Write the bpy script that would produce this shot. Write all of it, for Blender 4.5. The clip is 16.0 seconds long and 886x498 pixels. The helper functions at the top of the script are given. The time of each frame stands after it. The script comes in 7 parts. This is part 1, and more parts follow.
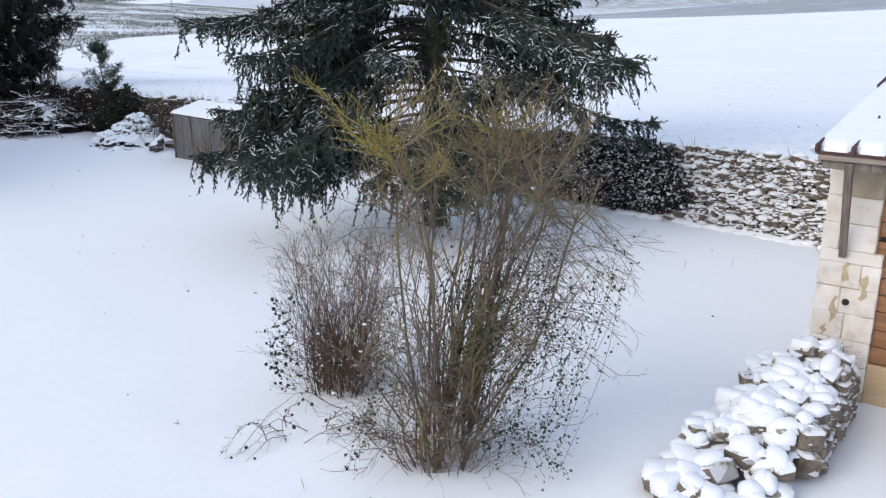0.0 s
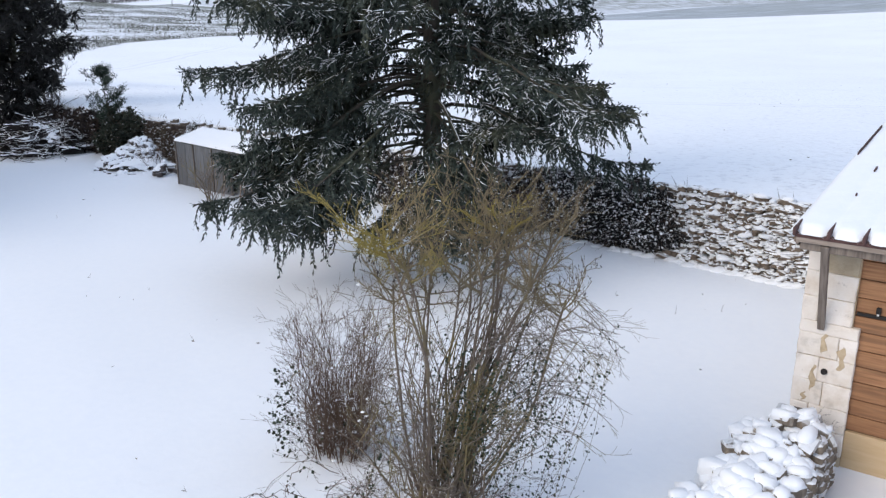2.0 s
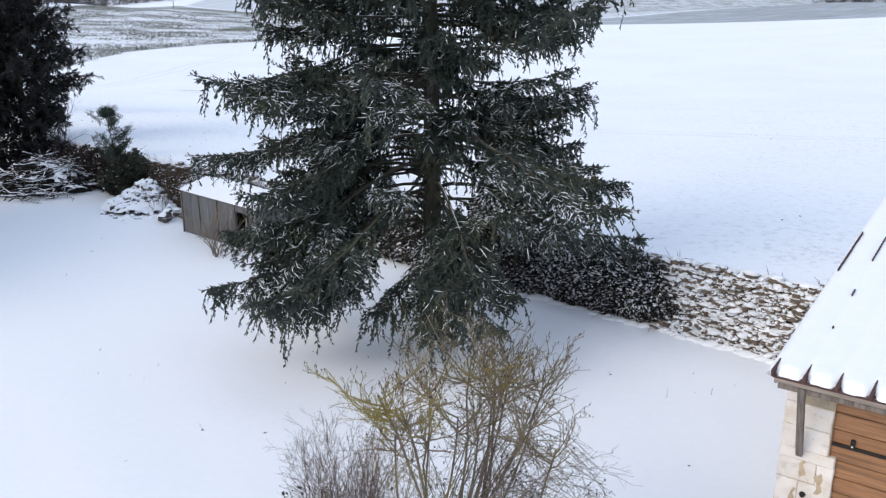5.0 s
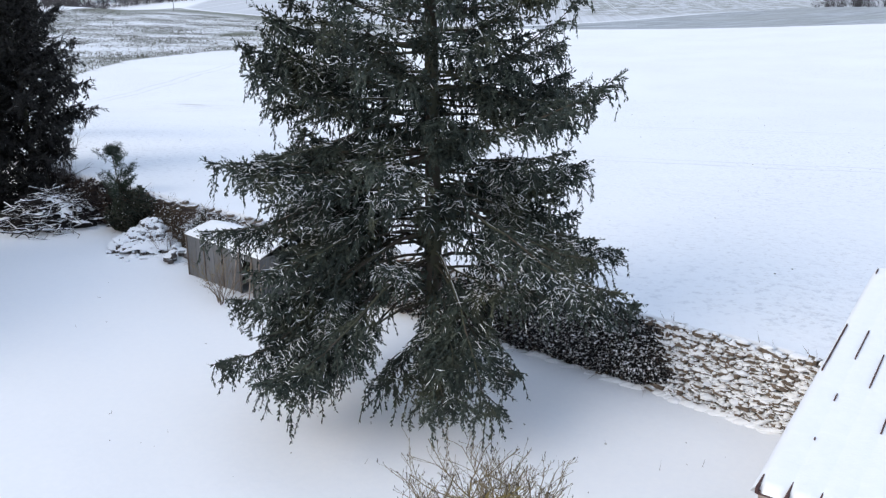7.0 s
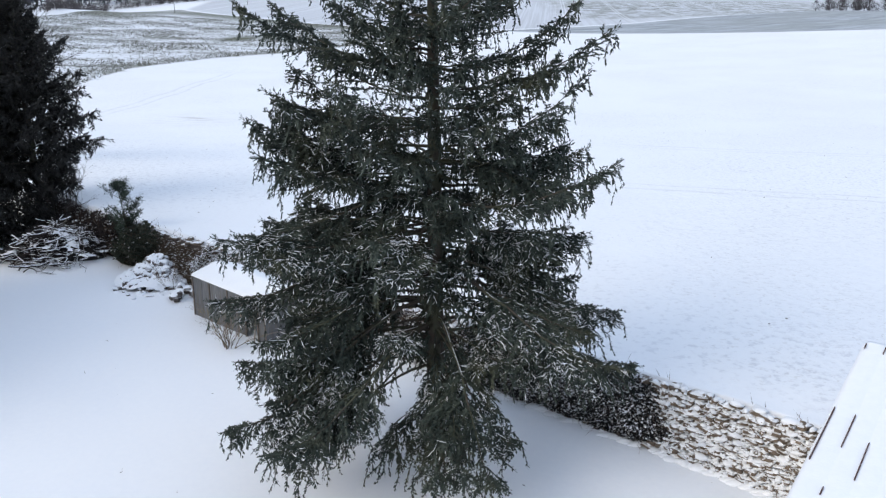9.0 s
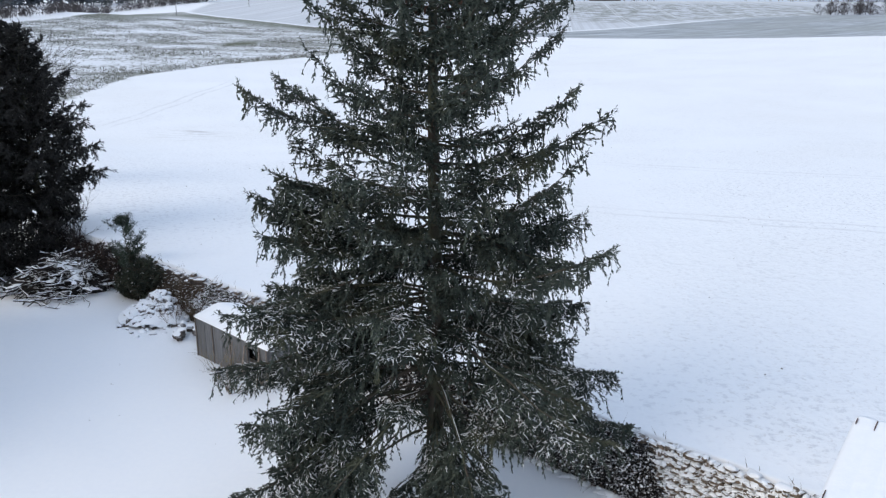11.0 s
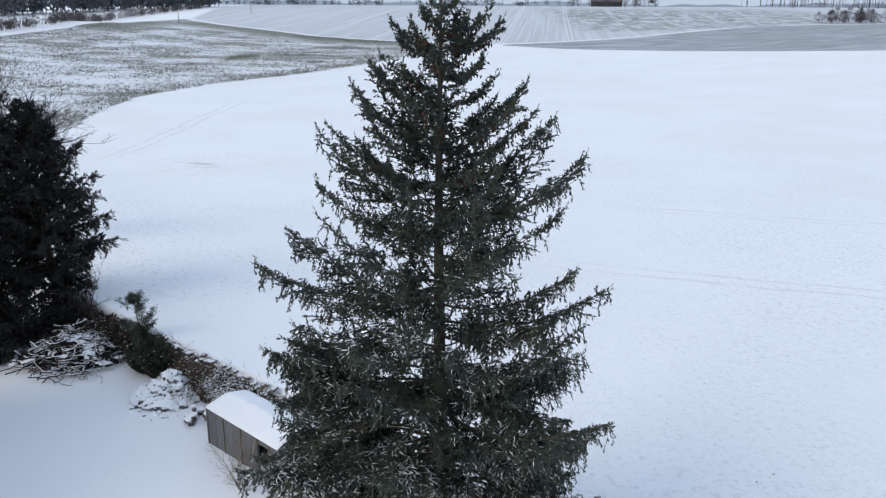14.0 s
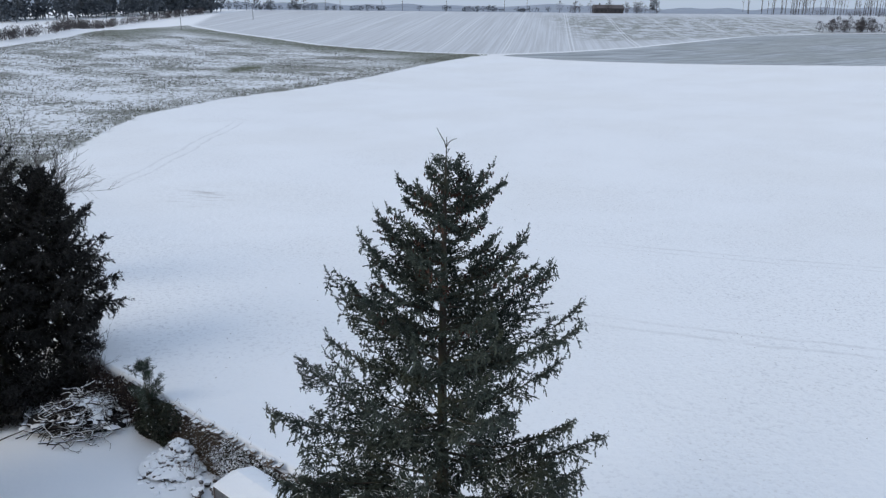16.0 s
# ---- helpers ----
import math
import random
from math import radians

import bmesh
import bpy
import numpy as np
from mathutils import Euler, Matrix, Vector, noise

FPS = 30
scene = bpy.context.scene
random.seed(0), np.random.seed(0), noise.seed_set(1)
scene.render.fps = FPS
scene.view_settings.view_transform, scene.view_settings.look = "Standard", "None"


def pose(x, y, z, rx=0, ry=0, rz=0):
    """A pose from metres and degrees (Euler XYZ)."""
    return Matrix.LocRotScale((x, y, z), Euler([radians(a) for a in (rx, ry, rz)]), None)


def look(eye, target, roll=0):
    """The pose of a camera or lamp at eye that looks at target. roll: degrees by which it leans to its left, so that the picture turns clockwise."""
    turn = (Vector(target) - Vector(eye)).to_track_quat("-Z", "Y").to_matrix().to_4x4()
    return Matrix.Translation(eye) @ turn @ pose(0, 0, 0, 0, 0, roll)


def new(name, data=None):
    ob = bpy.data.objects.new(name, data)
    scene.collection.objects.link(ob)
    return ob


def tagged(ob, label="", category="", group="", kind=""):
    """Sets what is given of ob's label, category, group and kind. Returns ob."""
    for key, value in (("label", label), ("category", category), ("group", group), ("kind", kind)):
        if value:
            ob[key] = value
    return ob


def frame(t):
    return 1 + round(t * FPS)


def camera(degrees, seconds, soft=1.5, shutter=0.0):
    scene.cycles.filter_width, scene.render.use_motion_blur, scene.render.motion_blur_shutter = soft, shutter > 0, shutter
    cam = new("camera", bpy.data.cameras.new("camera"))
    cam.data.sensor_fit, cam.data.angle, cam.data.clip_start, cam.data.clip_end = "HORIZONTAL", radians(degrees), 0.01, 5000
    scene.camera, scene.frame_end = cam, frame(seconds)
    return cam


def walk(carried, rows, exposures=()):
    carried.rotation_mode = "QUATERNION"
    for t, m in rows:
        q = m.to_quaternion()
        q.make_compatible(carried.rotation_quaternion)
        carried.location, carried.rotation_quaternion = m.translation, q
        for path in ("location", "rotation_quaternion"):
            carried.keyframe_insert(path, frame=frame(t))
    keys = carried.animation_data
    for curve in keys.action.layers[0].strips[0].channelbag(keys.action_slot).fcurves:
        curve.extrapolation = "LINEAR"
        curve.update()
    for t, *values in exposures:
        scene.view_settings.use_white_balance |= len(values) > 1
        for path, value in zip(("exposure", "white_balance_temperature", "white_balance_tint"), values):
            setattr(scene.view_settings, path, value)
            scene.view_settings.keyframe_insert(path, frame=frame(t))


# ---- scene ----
cam = camera(57.2, 16.0, soft=1.3)
METRES, EYE, TILT, LEAN, TURN = 17.0, 5.3, -16.4, 0.0, 0.0
ROWS = [
    (0.0, 0.0000, 0.0000, 0.0000, 0.00, 0.00, -0.00),
    (0.5, 0.0012, -0.0063, 0.0156, 0.00, -0.01, 0.01),
    (1.0, 0.0032, -0.0137, 0.0315, 0.02, -0.03, 0.02),
    (1.5, 0.0046, -0.0214, 0.0476, 0.05, -0.07, 0.03),
    (2.0, 0.0048, -0.0294, 0.0630, 0.06, -0.07, 0.04),
    (2.5, 0.0038, -0.0372, 0.0788, 0.07, -0.09, 0.03),
    (3.0, 0.0026, -0.0436, 0.0951, 0.08, -0.09, 0.02),
    (5.5, 0.0071, -0.0777, 0.2090, 0.13, -0.18, 0.01),
    (6.0, 0.0068, -0.0871, 0.2370, 0.12, -0.19, -0.02),
    (6.5, 0.0056, -0.0974, 0.2637, 0.10, -0.16, -0.07),
    (7.0, 0.0047, -0.1078, 0.2924, 0.09, -0.20, -0.07),
    (7.5, 0.0039, -0.1181, 0.3202, 0.11, -0.22, -0.10),
    (8.0, 0.0026, -0.1285, 0.3459, 0.09, -0.18, -0.15),
    (8.5, 0.0020, -0.1369, 0.3736, 0.11, -0.25, -0.13),
    (11.0, 0.0032, -0.1668, 0.5109, 0.18, -0.29, -0.28),
    (11.5, 0.0050, -0.1741, 0.5438, 0.20, -0.32, -0.28),
    (12.0, 0.0052, -0.1868, 0.5783, 0.22, -0.33, -0.24),
    (12.5, 0.0030, -0.2011, 0.6159, 0.24, -0.30, -0.28),
    (13.0, 0.0002, -0.2148, 0.6604, 0.25, -0.30, -0.29),
    (13.5, -0.0019, -0.2242, 0.7099, 0.26, -0.35, -0.26),
    (14.0, -0.0044, -0.2344, 0.7584, 0.26, -0.27, -0.37),
    (14.5, -0.0053, -0.2442, 0.8090, 0.29, -0.23, -0.40),
    (15.0, -0.0062, -0.2553, 0.8635, 0.30, -0.22, -0.45),
    (15.5, -0.0079, -0.2693, 0.9207, 0.32, -0.19, -0.52),
    (16.0, -0.0113, -0.2895, 0.9834, 0.29, -0.19, -0.63),
]
walk(cam, [(t, pose(0, 0, EYE, TILT, LEAN, TURN) @ pose(METRES * x, METRES * y, METRES * z, 90 + pitch, roll, yaw)) for t, x, y, z, yaw, pitch, roll in ROWS],
     [(0.0, 0.27, 6800, 11), (5.5, 0.31, 6810, 10.5), (8.5, 0.28, 6850, 9.5), (12.5, 0.13, 6880, 9), (14.5, -0.01, 6830, 8.5), (16.0, -0.17, 6770, 8)])
# ---------- light ----------
SUN_AZ, SUN_EL = 238.0, 32.0
world = bpy.data.worlds.new("winter_sky")
scene.world = world
world.use_nodes = True
wn = world.node_tree
wn.nodes.clear()
sky = wn.nodes.new("ShaderNodeTexSky")
sky.sky_type = "NISHITA"
sky.sun_disc = False
sky.sun_elevation, sky.sun_rotation = radians(SUN_EL), radians(SUN_AZ)
sky.air_density, sky.dust_density, sky.ozone_density = 1.0, 2.0, 1.5
cloud = wn.nodes.new("ShaderNodeMix")
cloud.data_type = "RGBA"
cloud.inputs[0].default_value = 0.72
cloud.inputs[7].default_value = (6.4, 7.85, 10.5, 1.0)
bg = wn.nodes.new("ShaderNodeBackground")
bg.inputs[1].default_value = 0.10
wout = wn.nodes.new("ShaderNodeOutputWorld")
wn.links.new(sky.outputs[0], cloud.inputs[6])
wn.links.new(cloud.outputs[2], bg.inputs[0])
wn.links.new(bg.outputs[0], wout.inputs[0])
sun = new("sun", bpy.data.lights.new("sun", "SUN"))
sun.data.energy, sun.data.angle, sun.data.color = 1.35, radians(40), (1.0, 0.915, 0.79)
sa, se = radians(SUN_AZ), radians(SUN_EL)
sun.matrix_world = look((0, 0, 60), (-60 * math.sin(sa) * math.cos(se), -60 * math.cos(sa) * math.cos(se), 60 - 60 * math.sin(se)))
RNG = np.random.default_rng(7)


# ---------- materials ----------
class Nodes:
    """A small helper that builds a procedural material."""

    def __init__(self, name, rough=0.8, metal=0.0):
        self.mat = bpy.data.materials.new(name)
        self.mat.use_nodes = True
        self.t = self.mat.node_tree
        self.b = self.t.nodes["Principled BSDF"]
        self.b.inputs["Roughness"].default_value = rough
        self.b.inputs["Metallic"].default_value = metal
        self.b.inputs["Specular IOR Level"].default_value = 0.3
        self.geo = self.t.nodes.new("ShaderNodeNewGeometry")
        self.obj = self.t.nodes.new("ShaderNodeTexCoord")

    def put(self, kind):
        return self.t.nodes.new(kind)

    def link(self, a, b):
        self.t.links.new(a, b)

    def mapped(self, scale=(1, 1, 1), world_space=True, turn=0.0):
        m = self.put("ShaderNodeMapping")
        m.inputs["Scale"].default_value = scale
        m.inputs["Rotation"].default_value = (0, 0, radians(turn))
        self.link(self.geo.outputs["Position"] if world_space else self.obj.outputs["Object"], m.inputs[0])
        return m.outputs[0]

    def noise(self, scale, detail=4.0, rough=0.55, vec=None):
        n = self.put("ShaderNodeTexNoise")
        n.inputs["Scale"].default_value, n.inputs["Detail"].default_value, n.inputs["Roughness"].default_value = scale, detail, rough
        self.link(vec if vec is not None else self.geo.outputs["Position"], n.inputs["Vector"])
        return n.outputs[0]

    def ramp(self, fac, stops):
        r = self.put("ShaderNodeValToRGB")
        el = r.color_ramp.elements
        el[0].position, el[1].position = stops[0][0], stops[-1][0]
        for p, _ in stops[1:-1]:
            el.new(p)
        for e, (p, c) in zip(sorted(el, key=lambda q: q.position), stops):
            e.position = p
            e.color = (*c, 1.0) if len(c) == 3 else c
        self.link(fac, r.inputs[0])
        return r.outputs[0]

    def step(self, fac, lo, hi, a=0.0, b=1.0):
        r = self.put("ShaderNodeMapRange")
        r.interpolation_type = "SMOOTHSTEP"
        for i, v in enumerate((lo, hi, a, b)):
            r.inputs[i + 1].default_value = v
        self.link(fac, r.inputs[0])
        return r.outputs[0]

    def math(self, op, a, b=None, c=None):
        m = self.put("ShaderNodeMath")
        m.operation = op
        for i, v in enumerate((a, b, c)):
            if v is None:
                continue
            if isinstance(v, (int, float)):
                m.inputs[i].default_value = v
            else:
                self.link(v, m.inputs[i])
        return m.outputs[0]

    def mix(self, fac, a, b, blend="MIX"):
        m = self.put("ShaderNodeMix")
        m.data_type, m.blend_type = "RGBA", blend
        for i, v in ((0, fac), (6, a), (7, b)):
            if isinstance(v, (int, float)):
                m.inputs[i].default_value = v
            elif isinstance(v, tuple):
                m.inputs[i].default_value = (*v, 1.0)
            else:
                self.link(v, m.inputs[i])
        return m.outputs[2]

    def attr(self, name):
        a = self.put("ShaderNodeAttribute")
        a.attribute_name = name
        return a.outputs["Fac"]

    def up(self):
        s = self.put("ShaderNodeSeparateXYZ")
        self.link(self.geo.outputs["Normal"], s.inputs[0])
        return s.outputs[2]

    def xyz(self, world_space=True):
        s = self.put("ShaderNodeSeparateXYZ")
        self.link(self.geo.outputs["Position"] if world_space else self.obj.outputs["Object"], s.inputs[0])
        return s.outputs

    def island(self):
        return self.geo.outputs["Random Per Island"]

    def single(self):
        o = self.put("ShaderNodeObjectInfo")
        return o.outputs["Random"]

    def color(self, c):
        self.link(c, self.b.inputs["Base Color"])
        return self

    def stain(self, c, dark, scale=1.3, lo=0.5, hi=0.72, amount=0.7):
        return self.mix(self.step(self.noise(scale, 7, 0.65), lo, hi, 0, amount), c, dark)

    def bump(self, h, strength=0.3, distance=0.02, under=None):
        b = self.put("ShaderNodeBump")
        b.inputs["Strength"].default_value, b.inputs["Distance"].default_value = strength, distance
        self.link(h, b.inputs["Height"])
        if under is not None:
            self.link(under, b.inputs["Normal"])
        self.link(b.outputs[0], self.b.inputs["Normal"])
        return b.outputs[0]

    def rough(self, v):
        self.link(v, self.b.inputs["Roughness"])
        return self


SNOW_A, SNOW_B = (0.84, 0.87, 0.92), (0.90, 0.92, 0.95)


def snow_material(name, grain=18.0, dirt=0.0):
    m = Nodes(name, 0.62)
    c = m.mix(m.noise(grain, 6), SNOW_A, SNOW_B)
    if dirt:
        c = m.mix(m.step(m.noise(3.0, 5), 0.58, 0.75, 0, dirt), c, (0.55, 0.50, 0.45))
    m.color(c)
    m.b.inputs["Subsurface Weight"].default_value = 0.0
    b = m.bump(m.noise(grain * 2.5, 5), 0.25, 0.02)
    m.bump(m.noise(2.2, 4), 0.35, 0.06, b)
    return m.mat


def leafy(name, dark, light, rough=0.6, frost=0.0, tint=None):
    m = Nodes(name, rough)
    c = m.mix(m.island(), dark, light)
    if tint:
        c = m.mix(m.step(m.noise(0.55, 3), 0.5, 0.66, 0, 0.7), c, tint)
    c = m.mix(m.step(m.noise(0.9, 3), 0.35, 0.7), c, tuple(v * 0.72 for v in dark))
    if frost:
        c = m.mix(m.math("MULTIPLY", m.step(m.up(), 0.45, 0.9), m.step(m.noise(5.0, 4), 0.45, 0.62, 0, frost)), c, (0.86, 0.89, 0.93))
    m.color(c)
    return m.mat


def barky(name, dark, light, grain=30.0, moss=None, frost=0.0, moss_at=(0.45, 0.62)):
    m = Nodes(name, 0.9)
    v = m.mapped((1, 1, 0.25))
    n = m.noise(grain, 6, 0.65, v)
    c = m.mix(n, dark, light)
    if moss:
        c = m.mix(m.step(m.noise(1.4, 4), *moss_at), c, moss)
    if frost:
        c = m.mix(m.math("MULTIPLY", m.step(m.up(), 0.35, 0.75), m.step(m.noise(2.6, 4), 0.40, 0.52, 0, frost)), c, (0.86, 0.89, 0.93))
    m.color(c)
    m.bump(n, 0.5, 0.02)
    return m.mat


def stony(name, a, b, c3, grain=9.0, frost=0.0):
    m = Nodes(name, 0.88)
    n = m.noise(grain, 8, 0.62)
    c = m.ramp(n, [(0.3, a), (0.5, b), (0.72, c3)])
    c = m.mix(m.math("MULTIPLY", m.single(), 0.55), c, tuple(v * 0.62 for v in b))
    c = m.mix(m.step(m.noise(2.1, 5), 0.55, 0.7, 0, 0.6), c, tuple(v * 0.5 for v in a))
    if frost:
        c = m.mix(m.math("MULTIPLY", m.step(m.up(), 0.25, 0.65), m.step(m.noise(4.0, 4), 0.36, 0.5, 0, frost)), c, (0.86, 0.89, 0.93))
    m.color(c)
    m.bump(m.noise(grain * 4, 6), 0.6, 0.015)
    return m.mat


def planky(name, dark, light, grain_dir=(0.6, 14, 14), streak=None):
    m = Nodes(name, 0.75)
    v = m.mapped(grain_dir, False)
    n = m.noise(3.0, 7, 0.6, v)
    c = m.ramp(n, [(0.3, dark), (0.62, light)])
    c = m.mix(m.math("MULTIPLY", m.single(), 0.5), c, tuple(v2 * 0.7 for v2 in dark))
    if streak:
        c = m.mix(m.step(m.noise(1.1, 4, 0.5, v), 0.5, 0.7, 0, 0.7), c, streak)
    m.color(c)
    m.bump(n, 0.4, 0.01)
    return m.mat


# wheel marks across the white field: two ends, half width, half gauge
TRACKS = [(-47.0, 113.0, -45.0, 172.0, 0.45, 1.0), (11.5, 57.0, 31.0, 50.0, 0.35, 0.9), (16.5, 81.0, 43.0, 72.0, 0.35, 0.9)]


def ground_material():
    m = Nodes("snow_ground", 0.65)
    stub, crop, hill, fld = m.attr("stubble"), m.attr("crop"), m.attr("hill"), m.attr("meadow")
    x, y, z = m.xyz()
    base = m.mix(m.noise(6.0, 6), SNOW_A, SNOW_B)
    # open field: soil crumbs and ploughed lumps under thin snow
    crumbs = m.math("MULTIPLY", m.step(m.noise(4.5, 5, 0.6), 0.56, 0.68), m.step(m.noise(0.11, 3), 0.38, 0.60))
    lumps = m.step(m.noise(3.4, 4, 0.6), 0.52, 0.68)
    blotch = m.step(m.noise(0.05, 4), 0.34, 0.64)
    c_f = m.mix(m.math("MULTIPLY", crumbs, 0.34), base, (0.42, 0.40, 0.40))
    c_f = m.mix(m.math("MULTIPLY", m.math("MULTIPLY", lumps, blotch), 0.55), c_f, (0.48, 0.50, 0.56))
    c_f = m.mix(m.step(m.noise(0.025, 4), 0.4, 0.65, 0, 0.35), c_f, (0.80, 0.81, 0.82))
    for ax, ay, bx, by, wide, gap in TRACKS:
        ln = math.hypot(bx - ax, by - ay)
        ux, uy = (bx - ax) / ln, (by - ay) / ln
        off = m.math("ADD", m.math("MULTIPLY", m.math("SUBTRACT", x, ax), -uy), m.math("MULTIPLY", m.math("SUBTRACT", y, ay), ux))
        run = m.math("ADD", m.math("MULTIPLY", m.math("SUBTRACT", x, ax), ux), m.math("MULTIPLY", m.math("SUBTRACT", y, ay), uy))
        off = m.math("ADD", off, m.math("MULTIPLY", m.math("SUBTRACT", m.noise(0.08, 2), 0.5), 2.5))
        line = m.step(m.math("ABSOLUTE", m.math("SUBTRACT", m.math("ABSOLUTE", off), gap)), wide, wide * 0.3)
        ends = m.math("MULTIPLY", m.step(run, -6.0, 6.0), m.step(run, ln + 6.0, ln - 6.0))
        worn = m.step(m.noise(0.5, 4), 0.35, 0.6, 0.25, 1.0)
        c_f = m.mix(m.math("MULTIPLY", m.math("MULTIPLY", line, ends), m.math("MULTIPLY", worn, 0.32)), c_f, (0.50, 0.51, 0.54))
    c = m.mix(fld, base, c_f)
    # stubble: clumped straw and grass through the snow
    edge = m.math("ADD", stub, m.math("MULTIPLY", m.math("SUBTRACT", m.noise(0.25, 4), 0.5), 5.0))
    in_stub = m.step(edge, -0.8, 0.8)
    rows = m.noise(1.0, 5, 0.6, m.mapped((0.9, 0.5, 1.0), True, 0.0))
    bands = m.noise(1.0, 4, 0.55, m.mapped((0.012, 0.05, 1.0), True, 8.0))
    tuft = m.step(m.math("ADD", m.math("MULTIPLY", rows, 0.75), m.math("MULTIPLY", bands, 0.75)), 0.66, 0.86)
    straw = m.mix(m.noise(0.4, 4), (0.085, 0.095, 0.07), (0.19, 0.19, 0.155))
    rim = m.math("MULTIPLY", m.step(edge, 0.0, 1.5), m.step(edge, 14.0, 3.0))
    cover = m.math("MULTIPLY", tuft, 0.85)
    cover = m.math("MAXIMUM", cover, m.math("MULTIPLY", rim, m.step(rows, 0.45, 0.62, 0.10, 0.75)))
    green = m.math("MULTIPLY", m.attr("grass"), m.step(m.noise(0.09, 5, 0.6, m.mapped((0.5, 1, 1))), 0.22, 0.42))
    straw = m.mix(green, straw, (0.070, 0.078, 0.032))
    cover = m.math("MAXIMUM", cover, m.math("MULTIPLY", green, m.step(rows, 0.3, 0.6, 0.62, 0.95)))
    c = m.mix(in_stub, c, m.mix(cover, m.mix(0.55, base, (0.66, 0.69, 0.74)), straw))
    # young crop showing grey-green
    in_crop = m.step(m.math("ADD", crop, m.math("MULTIPLY", m.math("SUBTRACT", m.noise(0.2, 4), 0.5), 3.0)), -0.8, 0.8)
    drill = m.noise(1.0, 4, 0.6, m.mapped((0.015, 0.45, 1.0), True, 20.0))
    c_c = m.mix(m.step(drill, 0.35, 0.68), (0.22, 0.245, 0.26), (0.50, 0.54, 0.59))
    c_c = m.mix(m.step(m.noise(0.02, 3), 0.45, 0.6, 0, 0.5), c_c, (0.29, 0.31, 0.31))
    c = m.mix(in_crop, c, c_c)
    # hill with drill rows and tramlines
    cc = m.math("SUBTRACT", x, m.math("MULTIPLY", m.math("SUBTRACT", y, 430.0), 0.122))
    comb = m.put("ShaderNodeCombineXYZ")
    m.link(m.math("MULTIPLY", cc, 0.7), comb.inputs[0])
    m.link(m.math("MULTIPLY", y, 0.006), comb.inputs[1])
    streaks = m.noise(1.0, 4, 0.6, comb.outputs[0])
    c_h = m.mix(m.step(streaks, 0.34, 0.68), (0.50, 0.52, 0.555), (0.63, 0.66, 0.71))
    weed = m.math("MULTIPLY", m.attr("weeds"), m.step(m.noise(0.13, 6, 0.65, m.mapped((1.0, 0.7, 1))), 0.42, 0.56))
    c_h = m.mix(m.math("MULTIPLY", m.math("MULTIPLY", weed, m.step(m.noise(0.6, 4), 0.35, 0.6, 0.3, 1.0)), 0.9), c_h, (0.15, 0.16, 0.125))
    tram = m.math("MULTIPLY", m.step(m.math("ABSOLUTE", m.math("SUBTRACT", m.math("SUBTRACT", 16.5, m.math("ABSOLUTE", m.math("SUBTRACT", m.math("MODULO", m.math("ADD", cc, 1686.6), 33.0), 16.5))), 0.95)), 0.55, 0.2), 0.6)
    c_h = m.mix(tram, c_h, (0.78, 0.81, 0.85))
    c = m.mix(m.step(hill, 0.0, 8.0), c, c_h)
    # bare scrape of soil in the field
    c = m.mix(m.math("MULTIPLY", m.attr("scrape"), m.step(m.noise(0.9, 5, 0.6, m.mapped((0.3, 1, 1), True, 20)), 0.45, 0.62, 0, 0.75)), c, (0.30, 0.28, 0.27))
    m.color(c)
    b = m.bump(m.noise(9.0, 5), 0.18, 0.02)
    b = m.bump(m.math("MULTIPLY", m.noise(1.7, 5, 0.6), fld), 0.8, 0.12, b)
    m.bump(m.noise(0.7, 3), 0.25, 0.08, b)
    return m.mat


def ashlar_material():
    m = Nodes("pale_limestone", 0.85)
    c = m.ramp(m.noise(3.5, 8, 0.6), [(0.3, (0.66, 0.58, 0.50)), (0.5, (0.78, 0.72, 0.66)), (0.7, (0.83, 0.79, 0.75))])
    c = m.mix(m.math("MULTIPLY", m.single(), 0.35), c, (0.62, 0.55, 0.47))
    c = m.stain(c, (0.42, 0.37, 0.32), 2.3, 0.54, 0.72, 0.55)
    c = m.stain(c, (0.30, 0.27, 0.24), 9.0, 0.62, 0.74, 0.6)
    m.color(c)
    b = m.bump(m.noise(30.0, 6), 0.5, 0.01)
    m.bump(m.noise(5.0, 5), 0.5, 0.03, b)
    return m.mat


